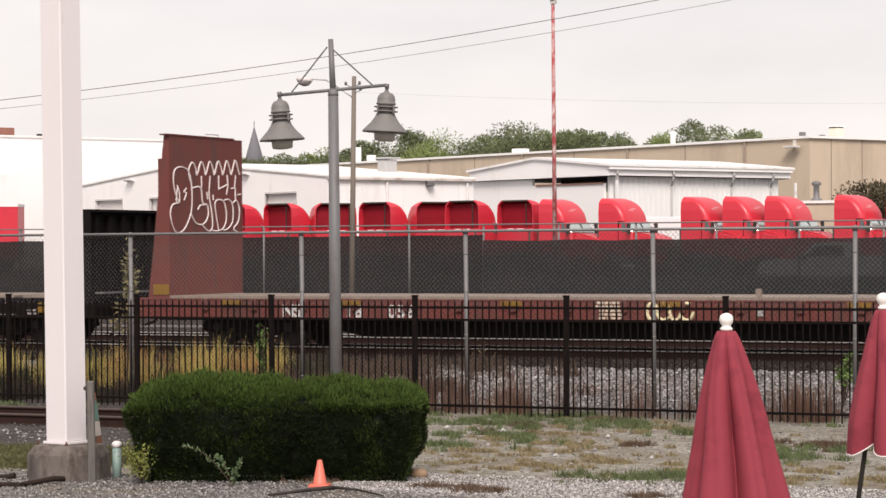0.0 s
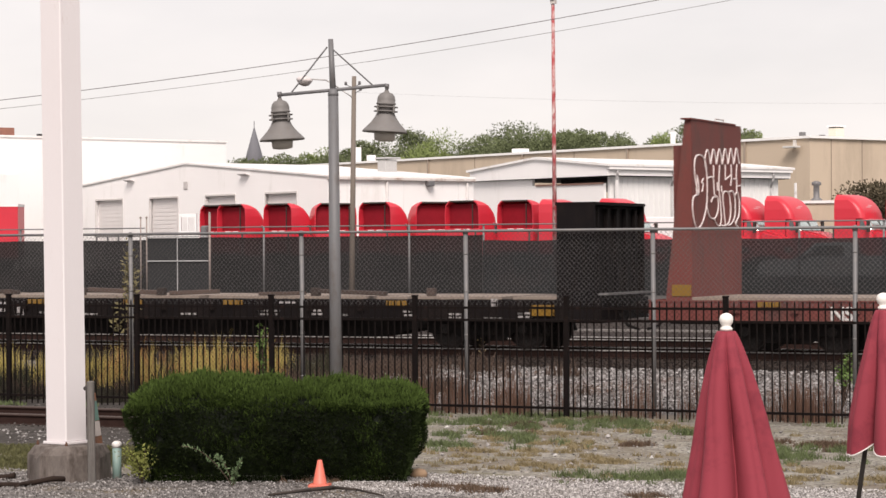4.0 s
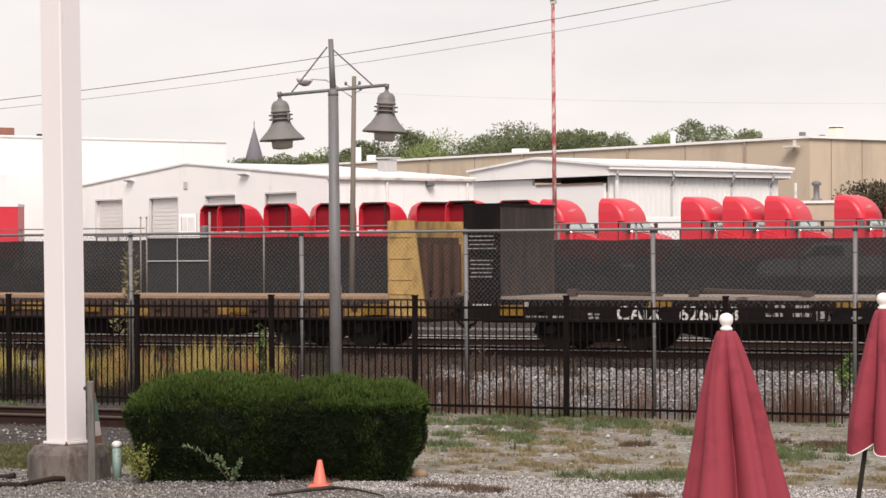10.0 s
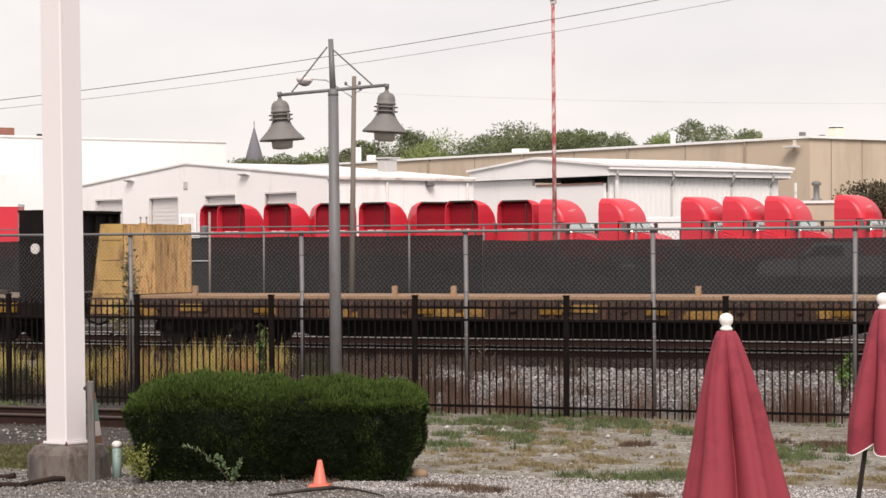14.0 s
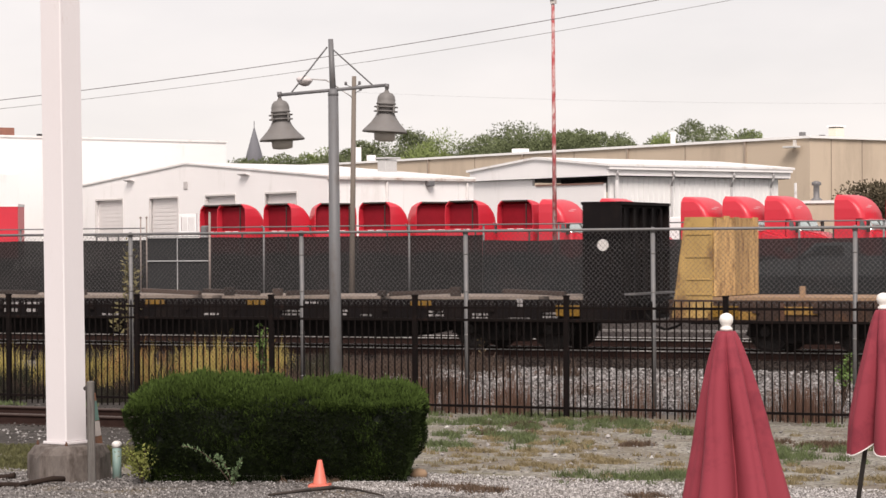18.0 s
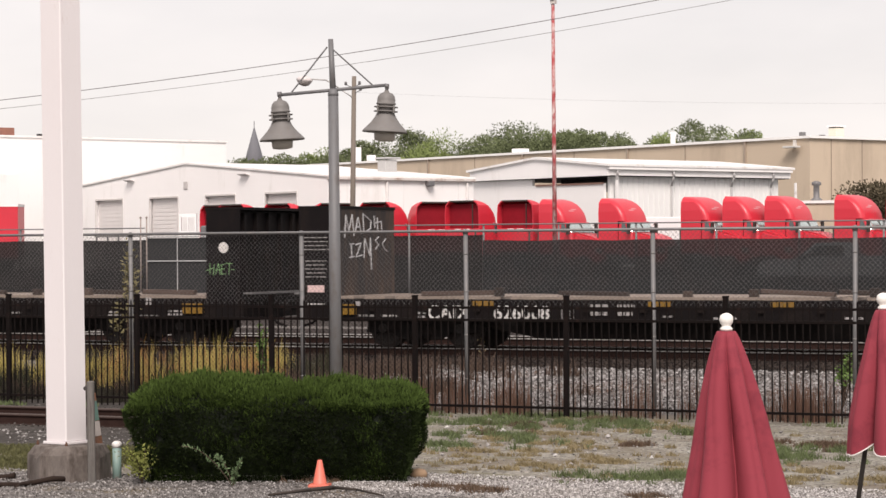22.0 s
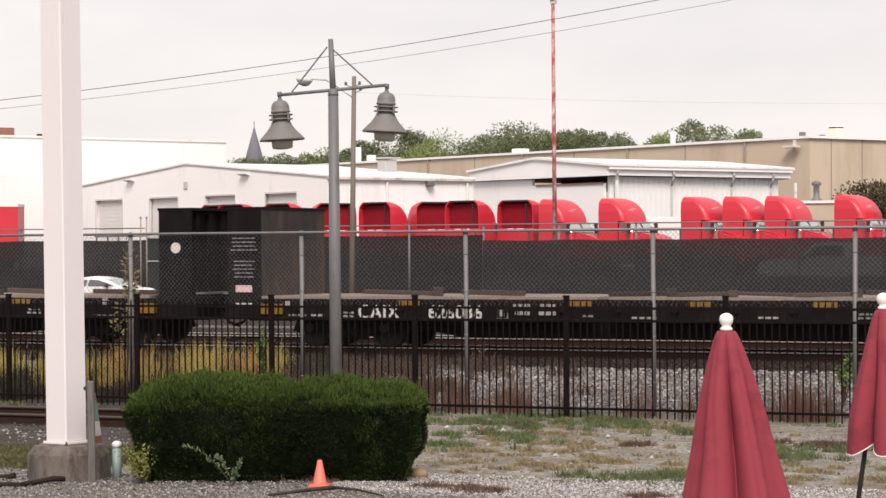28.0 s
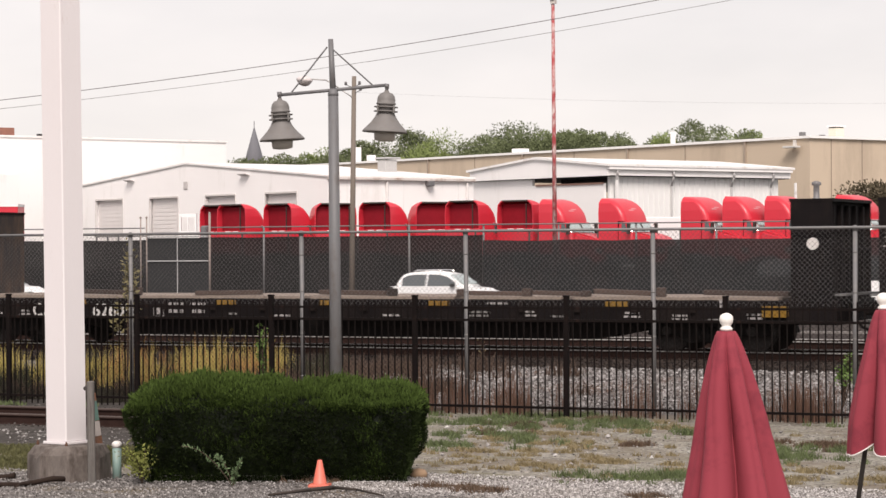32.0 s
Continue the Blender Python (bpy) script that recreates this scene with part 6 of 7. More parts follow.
def build_car(name, label, category, paint, L, shape, roof_rack=False):
    """A passenger car facing +x; shape: belt height, roof height, and x of rear glass foot, roof rear, roof front, windscreen foot as shares of the length."""
    belt, roof, a, b, c, d = shape
    t = thing(name, label, category, None)
    bm = B()
    upper = smooth_line([(0.0, belt - 0.25), (0.03 * L, belt - 0.02), (a * L, belt + 0.03), (d * L, belt - 0.01), (0.88 * L, belt - 0.13), (0.975 * L, belt - 0.28), (L, belt - 0.45)], 4)
    prism(bm, upper + [(L, 0.4), (0.97 * L, 0.26), (0.03 * L, 0.26), (0.0, 0.5)], -0.88, 0.88)
    part("body", bevel(bm, 0.05, 2), paint, t)
    line = smooth_line([(a * L, belt - 0.03), ((a * 0.4 + b * 0.6) * L, belt + (roof - belt) * 0.72), (b * L + 0.25, roof - 0.02), ((b * 0.45 + c * 0.55) * L, roof + 0.02), (c * L, roof - 0.07), ((c * 0.45 + d * 0.55) * L, belt + (roof - belt) * 0.46), (d * L, belt - 0.04)], 4)

    def half_width(z):
        return 0.84 - 0.20 * max(0.0, (z - belt) / (roof - belt)) ** 1.3
    gh = B()
    loft(gh, [[(x, s * half_width(z), z if abs(s) == 1 else z + 0.02) for x, z in line] for s in (-1, 0.0, 1)])
    part("cabin", gh, paint, t)
    # side glass: the cabin outline drawn in, in two panes with a pillar between
    zlo, ztop = belt + 0.04, roof - 0.10
    inner = [(x, z) for x, z in line if z > zlo]
    xs0, xs1 = inner[0][0] + 0.22, inner[-1][0] - 0.20

    def head(x):
        best = ztop
        for (xa, za), (xb, zb) in zip(line, line[1:]):
            if xa <= x <= xb:
                best = za + (zb - za) * (x - xa) / max(1e-6, xb - xa) - 0.09
        return max(zlo + 0.02, min(ztop, best))
    split = xs0 + (xs1 - xs0) * 0.46
    for s in (-1, 1):
        for x0, x1 in ((xs0, split - 0.03), (split + 0.03, xs1)):
            bm = B()
            cols = []
            for k in range(7):
                x = x0 + (x1 - x0) * k / 6
                cols.append([bm.verts.new((x, s * (half_width(z) + o), z)) for z, o in ((zlo, 0.012), (head(x), 0.012), (head(x), -0.01), (zlo, -0.01))])
            for p, q in zip(cols, cols[1:]):
                for i in range(4):
                    bm.faces.new((p[i], q[i], q[(i + 1) % 4], p[(i + 1) % 4]))
            bm.faces.new(cols[0])
            bm.faces.new(cols[-1][::-1])
            part("side_window", bm, GLASS, t)
    def pane(nm, pts, gm, push):
        bm = B()
        cols = []
        for x, z in pts:
            w = half_width(z) - 0.09
            cols.append([bm.verts.new(p) for p in ((x + push, -w, z + 0.03), (x + push, w, z + 0.03), (x, w, z - 0.01), (x, -w, z - 0.01))])
        for p, q in zip(cols, cols[1:]):
            for i in range(4):
                bm.faces.new((p[i], q[i], q[(i + 1) % 4], p[(i + 1) % 4]))
        bm.faces.new(cols[0])
        bm.faces.new(cols[-1][::-1])
        part(nm, bm, gm, t)
    pane("windscreen", [p for p in line if p[0] > c * L + 0.05 and p[1] > belt + 0.02], PALEGLASS, 0.02)
    pane("rear_window", [p for p in line if p[0] < b * L + 0.15 and p[1] > belt + 0.06], GLASS, -0.02)
    finish_car(t, L, belt)
    if roof_rack:
        for s in (-1, 1):
            bm = B()
            polytube(bm, [(b * L + 0.25, s * 0.52, roof), (b * L + 0.35, s * 0.52, roof + 0.07), (c * L - 0.3, s * 0.52, roof + 0.07), (c * L - 0.2, s * 0.52, roof)], 0.02, 6)
            part("roof_rail", bm, CHROME, t)
    return t


def finish_car(t, L, belt):
    for s in (-1, 1):
        part("headlight", bevel(boxes((0.93 * L, 0.985 * L, s * 0.68 - 0.14, s * 0.68 + 0.14, belt - 0.36, belt - 0.22)), 0.02), PALEGLASS, t)
        part("tail_light", bevel(boxes((-0.015, 0.06, s * 0.72 - 0.12, s * 0.72 + 0.12, belt - 0.25, belt - 0.05)), 0.02), CARRED, t)
        part("door_mirror", bevel(boxes((0.62 * L, 0.62 * L + 0.16, s * 0.98 - 0.09, s * 0.98 + 0.09, belt + 0.0, belt + 0.14)), 0.03), TYRE, t)
        for k in (0.18, 0.80):
            bm = B()
            tube(bm, (0, s * 0.70, 0), (0, s * 0.90, 0), 0.33, n=18)
            wh = part("wheel", bm, TYRE, t, at=pose(k * L, 0, 0.33))
            bm = B()
            tube(bm, (0, s * 0.89, 0), (0, s * 0.915, 0), 0.21, n=12)
            part("rim", bm, CHROME, wh)


def build_pickup(name, label, paint, cabs=1):
    t = thing(name, label, "pickup truck", None)
    L = 5.4
    bm = B()
    prism(bm, [(0.0, 0.5), (0.0, 1.18), (0.02, 1.22), (2.1, 1.22), (2.12, 1.15), (3.55, 1.15), (5.1, 1.08), (5.35, 0.95), (5.4, 0.6), (5.3, 0.42), (0.1, 0.42)], -0.95, 0.95)
    part("body", bevel(bm, 0.05, 2), paint, t)
    part("bed", boxes((0.08, 2.05, -0.8, 0.8, 1.19, 1.235)), TYRE, t, "dark open load bed")
    x0 = 2.15 - (0.55 if cabs > 1 else 0)
    gh = B()
    loft(gh, [[(x, s * (0.86 - 0.15 * (z - 1.13) / 0.65), z) for x, z in ((x0, 1.13), (x0 + 0.12, 1.74), (x0 + 0.7, 1.78), (3.05, 1.75), (3.75, 1.12))] for s in (-1, 0.0, 1)])
    part("cabin", gh, paint, t)
    for s in (-1, 1):
        bm = B()
        prism(bm, [(x0 + 0.28, 1.2), (x0 + 0.32, 1.65), (2.98, 1.65), (3.45, 1.2)], s * 0.815 - 0.012, s * 0.815 + 0.012)
        part("side_window", bm, GLASS, t, at=pose(0, s * 0.03, 0, s * 0, 0, 0))
    bm = B()
    v = [bm.verts.new(p) for p in ((3.74, -0.78, 1.16), (3.74, 0.78, 1.16), (3.1, 0.64, 1.72), (3.1, -0.64, 1.72))]
    w = [bm.verts.new((p.co.x + 0.02, p.co.y, p.co.z + 0.02)) for p in v]
    bm.faces.new(v)
    bm.faces.new(w[::-1])
    for i in range(4):
        bm.faces.new((v[i], w[i], w[(i + 1) % 4], v[(i + 1) % 4]))
    part("windscreen", bm, PALEGLASS, t)
    finish_car(t, L, 1.15)
    return t


red_car = build_car("hatchback", "red hatchback driving along the road", "car", CARRED, 4.7, (1.08, 1.66, 0.04, 0.13, 0.52, 0.76))
white_cross = build_car("crossover", "white crossover driving along the road", "car", CARWHITE, 4.6, (1.10, 1.77, 0.04, 0.12, 0.52, 0.74))
white_sedan = build_car("sedan", "white sedan driving along the road", "car", CARWHITE, 4.7, (0.95, 1.36, 0.10, 0.30, 0.56, 0.76))
white_pickup = build_pickup("pickup_truck", "white single-cab pickup truck driving along the road", CARWHITE)
white_suv = build_car("sport_utility", "white sport utility car with roof rails on the road", "car", CARWHITE, 4.05, (0.98, 1.55, 0.04, 0.14, 0.54, 0.74), True)
last_car = build_car("small_car", "white small car driving along the road", "car", CARWHITE, 4.4, (1.0, 1.48, 0.05, 0.14, 0.52, 0.74))
yard_pickup = build_pickup("parked_pickup", "silver crew-cab pickup parked behind the screened fence", CARGREY, 2)
yard_pickup.matrix_basis = pose(-22.9, 92.0, 1.0, 0, 0, 180)


# ---- trees ----
def build_tree(at, height, spread, seed, material, label, density=19000, trunk_share=0.35, leaf_size=0.21):
    t = thing("tree", label, "tree", at, "trees behind the warehouses")
    rs = random.Random(seed)
    bm = B()
    th = height * trunk_share
    tube(bm, (0, 0, -0.5), (0.1, 0.1, th), height * 0.022, height * 0.015, n=8)
    tips = []
    for i in range(9):
        a = rs.uniform(0, 2 * math.pi)
        z = th + rs.uniform(-0.1, 0.25) * height
        e = Vector((math.cos(a) * spread * rs.uniform(0.3, 0.8), math.sin(a) * spread * rs.uniform(0.3, 0.8), min(height * 0.74, z + height * rs.uniform(0.12, 0.4))))
        tube(bm, (0.1, 0.1, min(z, th)), e, height * 0.011, height * 0.003, n=6)
        tips.append(e)
    tips.append(Vector((0, 0, height * 0.8)))
    part("trunk", bm, BARK, t)
    g = np.random.RandomState(seed)
    clumps, each = 40, density // 40
    d = g.normal(0, 1, (clumps, 3))
    d *= (g.uniform(0.3, 1.0, clumps) / np.linalg.norm(d, axis=1))[:, None]
    centre = d * np.array((spread * 0.8, spread * 0.8, height * 0.27)) + np.array((0, 0, height * 0.66))
    size = spread * g.uniform(0.24, 0.46, clumps)
    e = g.normal(0, 1, (clumps, each, 3))
    e /= np.linalg.norm(e, axis=2)[:, :, None]
    spot = centre[:, None] + e * np.array((1, 1, 0.75)) * (size[:, None] * g.uniform(0.15, 1.08, (clumps, each)) ** 0.6)[:, :, None]
    pts = list(zip(spot.reshape(-1, 3), e.reshape(-1, 3)))
    leaf_cloud("crown", pts, leaf_size, material, t, "uneven green leafy crown", 0.2, seed, 1.3)
    return t


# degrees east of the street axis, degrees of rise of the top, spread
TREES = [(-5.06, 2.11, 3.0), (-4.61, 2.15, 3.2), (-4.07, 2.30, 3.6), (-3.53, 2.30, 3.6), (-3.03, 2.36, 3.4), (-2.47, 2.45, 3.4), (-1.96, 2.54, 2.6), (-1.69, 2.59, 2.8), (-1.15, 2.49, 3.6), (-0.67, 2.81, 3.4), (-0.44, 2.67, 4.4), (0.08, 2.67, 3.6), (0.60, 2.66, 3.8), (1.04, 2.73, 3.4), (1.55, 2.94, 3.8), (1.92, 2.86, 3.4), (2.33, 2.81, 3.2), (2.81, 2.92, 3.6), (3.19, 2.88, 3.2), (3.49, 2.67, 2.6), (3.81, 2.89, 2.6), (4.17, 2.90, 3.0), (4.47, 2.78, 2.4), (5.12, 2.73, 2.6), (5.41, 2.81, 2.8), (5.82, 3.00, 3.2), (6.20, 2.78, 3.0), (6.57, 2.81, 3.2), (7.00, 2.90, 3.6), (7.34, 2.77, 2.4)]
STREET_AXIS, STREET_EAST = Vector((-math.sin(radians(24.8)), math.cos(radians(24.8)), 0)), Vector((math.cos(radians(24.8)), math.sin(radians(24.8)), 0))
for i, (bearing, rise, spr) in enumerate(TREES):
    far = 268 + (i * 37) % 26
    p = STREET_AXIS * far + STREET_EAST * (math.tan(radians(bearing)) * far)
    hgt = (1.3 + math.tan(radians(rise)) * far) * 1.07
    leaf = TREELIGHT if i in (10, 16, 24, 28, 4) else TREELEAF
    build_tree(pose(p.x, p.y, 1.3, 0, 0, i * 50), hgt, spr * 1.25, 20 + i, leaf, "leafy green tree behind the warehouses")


# ---- ground cover ----
def scatter_stones(name, label, region, count, size, material, seed):
    """Loose angular stones lying half sunk in the ground, as one object."""
    rs = np.random.RandomState(seed)
    x0, x1, y0, y1 = region
    c = np.empty((count, 3))
    c[:, 0], c[:, 1] = rs.uniform(x0, x1, count), rs.uniform(y0, y1, count)
    c[:, 2] = [ground_height(y) + 0.022 for y in c[:, 1]]
    base = np.array(((1, 0, 0), (-1, 0, 0), (0, 1, 0), (0, -1, 0), (0, 0, 0.8), (0, 0, -0.8)))
    s = size * rs.uniform(0.45, 1.25, count)[:, None, None]
    a = rs.uniform(0, 2 * math.pi, count)
    v = base[None] * (1 + rs.uniform(-0.35, 0.35, (count, 6, 3))) + rs.uniform(-0.25, 0.25, (count, 6, 3))
    ca, sa = np.cos(a)[:, None], np.sin(a)[:, None]
    vx, vy = v[..., 0] * ca - v[..., 1] * sa, v[..., 0] * sa + v[..., 1] * ca
    v = np.stack((vx, vy, v[..., 2]), -1) * s + c[:, None]
    tri = np.array(((0, 2, 4), (2, 1, 4), (1, 3, 4), (3, 0, 4), (2, 0, 5), (1, 2, 5), (3, 1, 5), (0, 3, 5)))
    faces = (tri[None] + (np.arange(count) * 6)[:, None, None]).reshape(-1, 3)
    me = bpy.data.meshes.new(name)
    me.from_pydata(v.reshape(-1, 3).tolist(), [], faces.tolist())
    me.materials.append(material)
    return tagged(new(name, me), label, "stones", kind="stuff")


def grass(name, label, clumps, height, material, seed, blades=260, width=0.009, lean=0.5, kind="stuff", category="grass"):
    """Blades in clumps; clumps: rows of x, y, radius."""
    rs = np.random.RandomState(seed)
    V, F = [], []
    for x, y, r in clumps:
        n = max(12, int(blades * r * r / 0.09))
        rad = r * np.sqrt(rs.rand(n)) * rs.uniform(0.6, 1.15, n)
        a = rs.uniform(0, 2 * math.pi, n)
        h = height * rs.uniform(0.35, 1.1, n) * (1.15 - 0.6 * rad / max(r, 1e-6))
        px, py = x + rad * np.cos(a) * 1.5, y + rad * np.sin(a)
        la, ll = rs.uniform(0, 2 * math.pi, n), rs.uniform(0, lean, n)
        w = width * rs.uniform(0.6, 1.3, n)
        wa = rs.uniform(0, math.pi, n)
        for k in range(n):
            z = ground_height(py[k])
            dx, dy = math.cos(la[k]) * ll[k] * h[k], math.sin(la[k]) * ll[k] * h[k]
            ox, oy = math.cos(wa[k]) * w[k], math.sin(wa[k]) * w[k]
            i = len(V)
            V += [(px[k] - ox, py[k] - oy, z), (px[k] + ox, py[k] + oy, z), (px[k] + dx * 0.4 + ox * 0.7, py[k] + dy * 0.4 + oy * 0.7, z + h[k] * 0.6), (px[k] + dx * 0.4 - ox * 0.7, py[k] + dy * 0.4 - oy * 0.7, z + h[k] * 0.6), (px[k] + dx, py[k] + dy, z + h[k])]
            F += [(i, i + 1, i + 2, i + 3), (i + 3, i + 2, i + 4)]
    me = bpy.data.meshes.new(name)
    me.from_pydata(V, [], F)
    me.materials.append(material)
    return tagged(new(name, me), label, category, kind=kind)


def around(rows, seed, extra=2, spread=0.5):
    """The given clumps and some smaller ones about each."""
    rr = random.Random(seed)
    out = list(rows)
    for x, y, r in rows:
        for i in range(extra):
            out.append((x + rr.gauss(0, spread * 1.5), y + rr.gauss(0, spread), r * rr.uniform(0.25, 0.7)))
    return out


scatter_stones("ballast_stones", "pale angular ballast stones on the slope", (-25, -5, 35.0, 42.6), 26000, 0.030, PALESTONE, 1)
scatter_stones("track_stones", "dark brown ballast stones round the ties", (-36, -8, 42.4, 46.0), 9000, 0.045, DARKSTONE, 2)
scatter_stones("path_stones", "grey crushed path stones", (-18, -4, 19.5, 23.45), 26000, 0.0125, PATHSTONE, 3)
scatter_stones("pale_stones", "pale crushed stones at the edge of the dirt", (-12.1, -4, 22.7, 24.75), 13000, 0.013, PALEPATH, 8)
scatter_stones("loose_pebbles", "single pale pebbles on the dirt", (-16, -6, 24.8, 33.4), 70, 0.035, PALEPATH, 9)
scatter_stones("dirt_stones", "small scattered stones on the dirt", (-19, -4, 23.4, 33.4), 5000, 0.013, PATHSTONE, 4)
scatter_stones("pale_siding_stones", "loose pale stones beside the siding rail", (-20.5, -18.7, 27.3, 28.6), 90, 0.024, PALEPATH, 22)
scatter_stones("siding_stones", "grey stones along the siding", (-30, -15, 28.4, 33.4), 2600, 0.020, stone_mat("siding_stone", ((0.03, 0.025, 0.022), (0.07, 0.062, 0.056), (0.16, 0.148, 0.14))), 5)
GREEN_AT = [(-13.81, 29.95, 0.3), (-12.92, 28.48, 0.22), (-14.31, 32.26, 0.3), (-13.97, 32.63, 0.35), (-13.22, 31.49, 0.3), (-13.69, 33.74, 0.35), (-13.05, 32.48, 0.3), (-12.19, 32.8, 0.35), (-11.7, 32.05, 0.25), (-10.76, 31.3, 0.25), (-9.06, 25.27, 0.3), (-9.29, 24.97, 0.25), (-8.86, 25.49, 0.25), (-8.16, 28.31, 0.3), (-7.97, 29.42, 0.25), (-8.7, 29.14, 0.2), (-15.08, 32.22, 0.3), (-13.24, 28.36, 0.25), (-12.84, 30.0, 0.35), (-12.29, 29.19, 0.25)]
DRY_AT = [(-12.98, 29.64, 0.25), (-12.32, 27.77, 0.3), (-11.71, 28.0, 0.3), (-12.45, 30.67, 0.3), (-11.49, 29.01, 0.25), (-10.17, 26.88, 0.35), (-10.5, 27.17, 0.25), (-13.34, 33.23, 0.2), (-7.69, 26.67, 0.25), (-7.53, 25.66, 0.3), (-6.71, 25.97, 0.25), (-10.8, 26.16, 0.2), (-11.01, 25.62, 0.2), (-11.36, 32.17, 0.3), (-10.83, 32.14, 0.3), (-11.06, 28.71, 0.2), (-11.8, 26.26, 0.2)]
BROWN_AT = [(-13.46, 31.98, 0.2), (-12.79, 33.43, 0.25), (-13.44, 30.52, 0.15), (-8.31, 30.12, 0.3), (-8.55, 29.93, 0.2), (-12.54, 33.15, 0.2), (-10.8, 29.27, 0.15)]
grass("green_weeds", "low green weeds on the dirt", around([(x, y, r * 0.55) for x, y, r in GREEN_AT], 3, 11, 0.34), 0.12, GREENGRASS, 11, 700, 0.006, 1.2)
grass("dry_tufts", "low tufts of dry straw-coloured grass", around([(x, y, r * 0.6) for x, y, r in DRY_AT], 4, 9, 0.5), 0.075, DRYGRASS, 12, 1100, 0.005, 1.6)
grass("brown_tufts", "low dead brown weeds on the dirt", around(BROWN_AT + [(-12.5, 23.4, 0.12), (-10.9, 23.3, 0.22), (-10.4, 23.2, 0.2), (-8.4, 23.2, 0.2)], 6, 3, 0.25), 0.10, mat("brown_tuft", (0.115, 0.072, 0.045), 0.9, vary=0.35), 19, 900, 0.006, 1.3)
grass("lawn_strip", "dry mixed grass beside the footing", around([(-17.9, 25.6, 0.9), (-16.8, 24.2, 0.8), (-16.4, 26.1, 0.7), (-18.6, 24.0, 0.8), (-15.9, 25.0, 0.7)], 5, 3, 0.7), 0.10, mat("mixed_grass", (0.098, 0.096, 0.036), 0.9, vary=0.35), 13, 420, 0.007, 1.0)
rr = random.Random(5)
grass("fence_line_weeds", "uneven weeds along the foot of the iron fence", [(rr.uniform(-24, -6), 33.5 + rr.gauss(0, 0.12), rr.uniform(0.06, 0.18)) for i in range(36)], 0.12, GREENGRASS, 14, 200, 0.011, 0.7)
grass("dry_stalks", "tall rusty dry stalks behind the iron fence", [(x + rr.gauss(0, 0.2), 34.25 + rr.gauss(0, 0.15), rr.uniform(0.12, 0.3)) for x in (-14.9, -14.6, -14.05, -12.65, -11.55, -10.2, -9.8, -9.4, -15.6, -16.3) for i in range(2)], 0.8, mat("rusty_stalks", (0.155, 0.085, 0.058), 0.9, vary=0.35), 15, 150, 0.006, 0.3)
PATCHES = [(-24.2, 36.2), (-23.7, 37.4), (-22.9, 36.0), (-22.2, 36.8), (-21.6, 38.5), (-25.6, 36.4), (-26.4, 37.5), (-23.3, 39.2)]
grass("yellow_weeds", "tall yellow-green weeds between the fences and the track", [(px + rr.gauss(0, 0.22), py + rr.gauss(0, 0.5), rr.uniform(0.10, 0.34)) for px, py in PATCHES for i in range(8)], 0.82, YELLOWWEED, 16, 150, 0.008, 0.5, category="weeds")
grass("orange_weeds", "dry orange-brown weeds among the yellow ones", [(rr.uniform(-24.2, -21.0), rr.uniform(35.4, 39.5), rr.uniform(0.1, 0.28)) for i in range(26)], 0.85, mat("orange_stalks", (0.36, 0.20, 0.07), 0.9, vary=0.3), 21, 110, 0.009, 0.35, category="weeds")
grass("green_undergrowth", "green undergrowth between the fences and the track", [(rr.uniform(-27.5, -20.4), rr.uniform(35.2, 41.5), rr.uniform(0.15, 0.4)) for i in range(60)], 0.55, mat("undergrowth", (0.034, 0.034, 0.016), 0.9, vary=0.35), 17, 150, 0.012, 0.5, category="weeds")
grass("fence_foot_weeds", "dark tangled undergrowth at the foot of the fences", [(rr.uniform(-28, -18.6), rr.uniform(34.2, 35.5), rr.uniform(0.15, 0.35)) for i in range(46)], 0.34, mat("dark_undergrowth", (0.030, 0.026, 0.015), 0.9, vary=0.4), 23, 150, 0.012, 0.6, category="weeds")
grass("brown_weeds", "dead brown weeds on the slope", [(-20.5 + rr.gauss(0, 2.4), rr.uniform(35.0, 42.0), rr.uniform(0.15, 0.4)) for i in range(95)], 0.42, BROWNWEED, 18, 110, 0.010, 0.5, category="weeds")


def leafy(name, label, category, at, spread, tall, count, size, material, seed, stem=0.01, bare=0.25):
    """A small leafy plant: a few stems and loose leaves."""
    rs = random.Random(seed)
    t = thing(name, label, category, at)
    pts = []
    for i in range(7):
        a, k = rs.uniform(0, 6.28), rs.uniform(0.2, 1.0)
        e = Vector((math.cos(a) * spread * k, math.sin(a) * spread * k, tall * rs.uniform(0.55, 1.0)))
        bm = B()
        mid = e * 0.5 + Vector((0, 0, tall * 0.12))
        polytube(bm, [(0, 0, 0), mid, e], stem, 5)
        part("stem", bm, BROWNWEED, t)
        for q in range(count // 7):
            u = rs.uniform(bare, 1.05)
            p = (mid * (2 * u) if u < 0.5 else mid.lerp(e, 2 * u - 1)) + Vector((rs.gauss(0, spread * 0.16), rs.gauss(0, spread * 0.16), rs.gauss(0, tall * 0.06)))
            pts.append((p, (rs.gauss(0, 1), rs.gauss(0, 1), 0.4)))
    leaf_cloud("foliage", pts, size, material, t, "", 0.2, seed, 1.5)
    return t


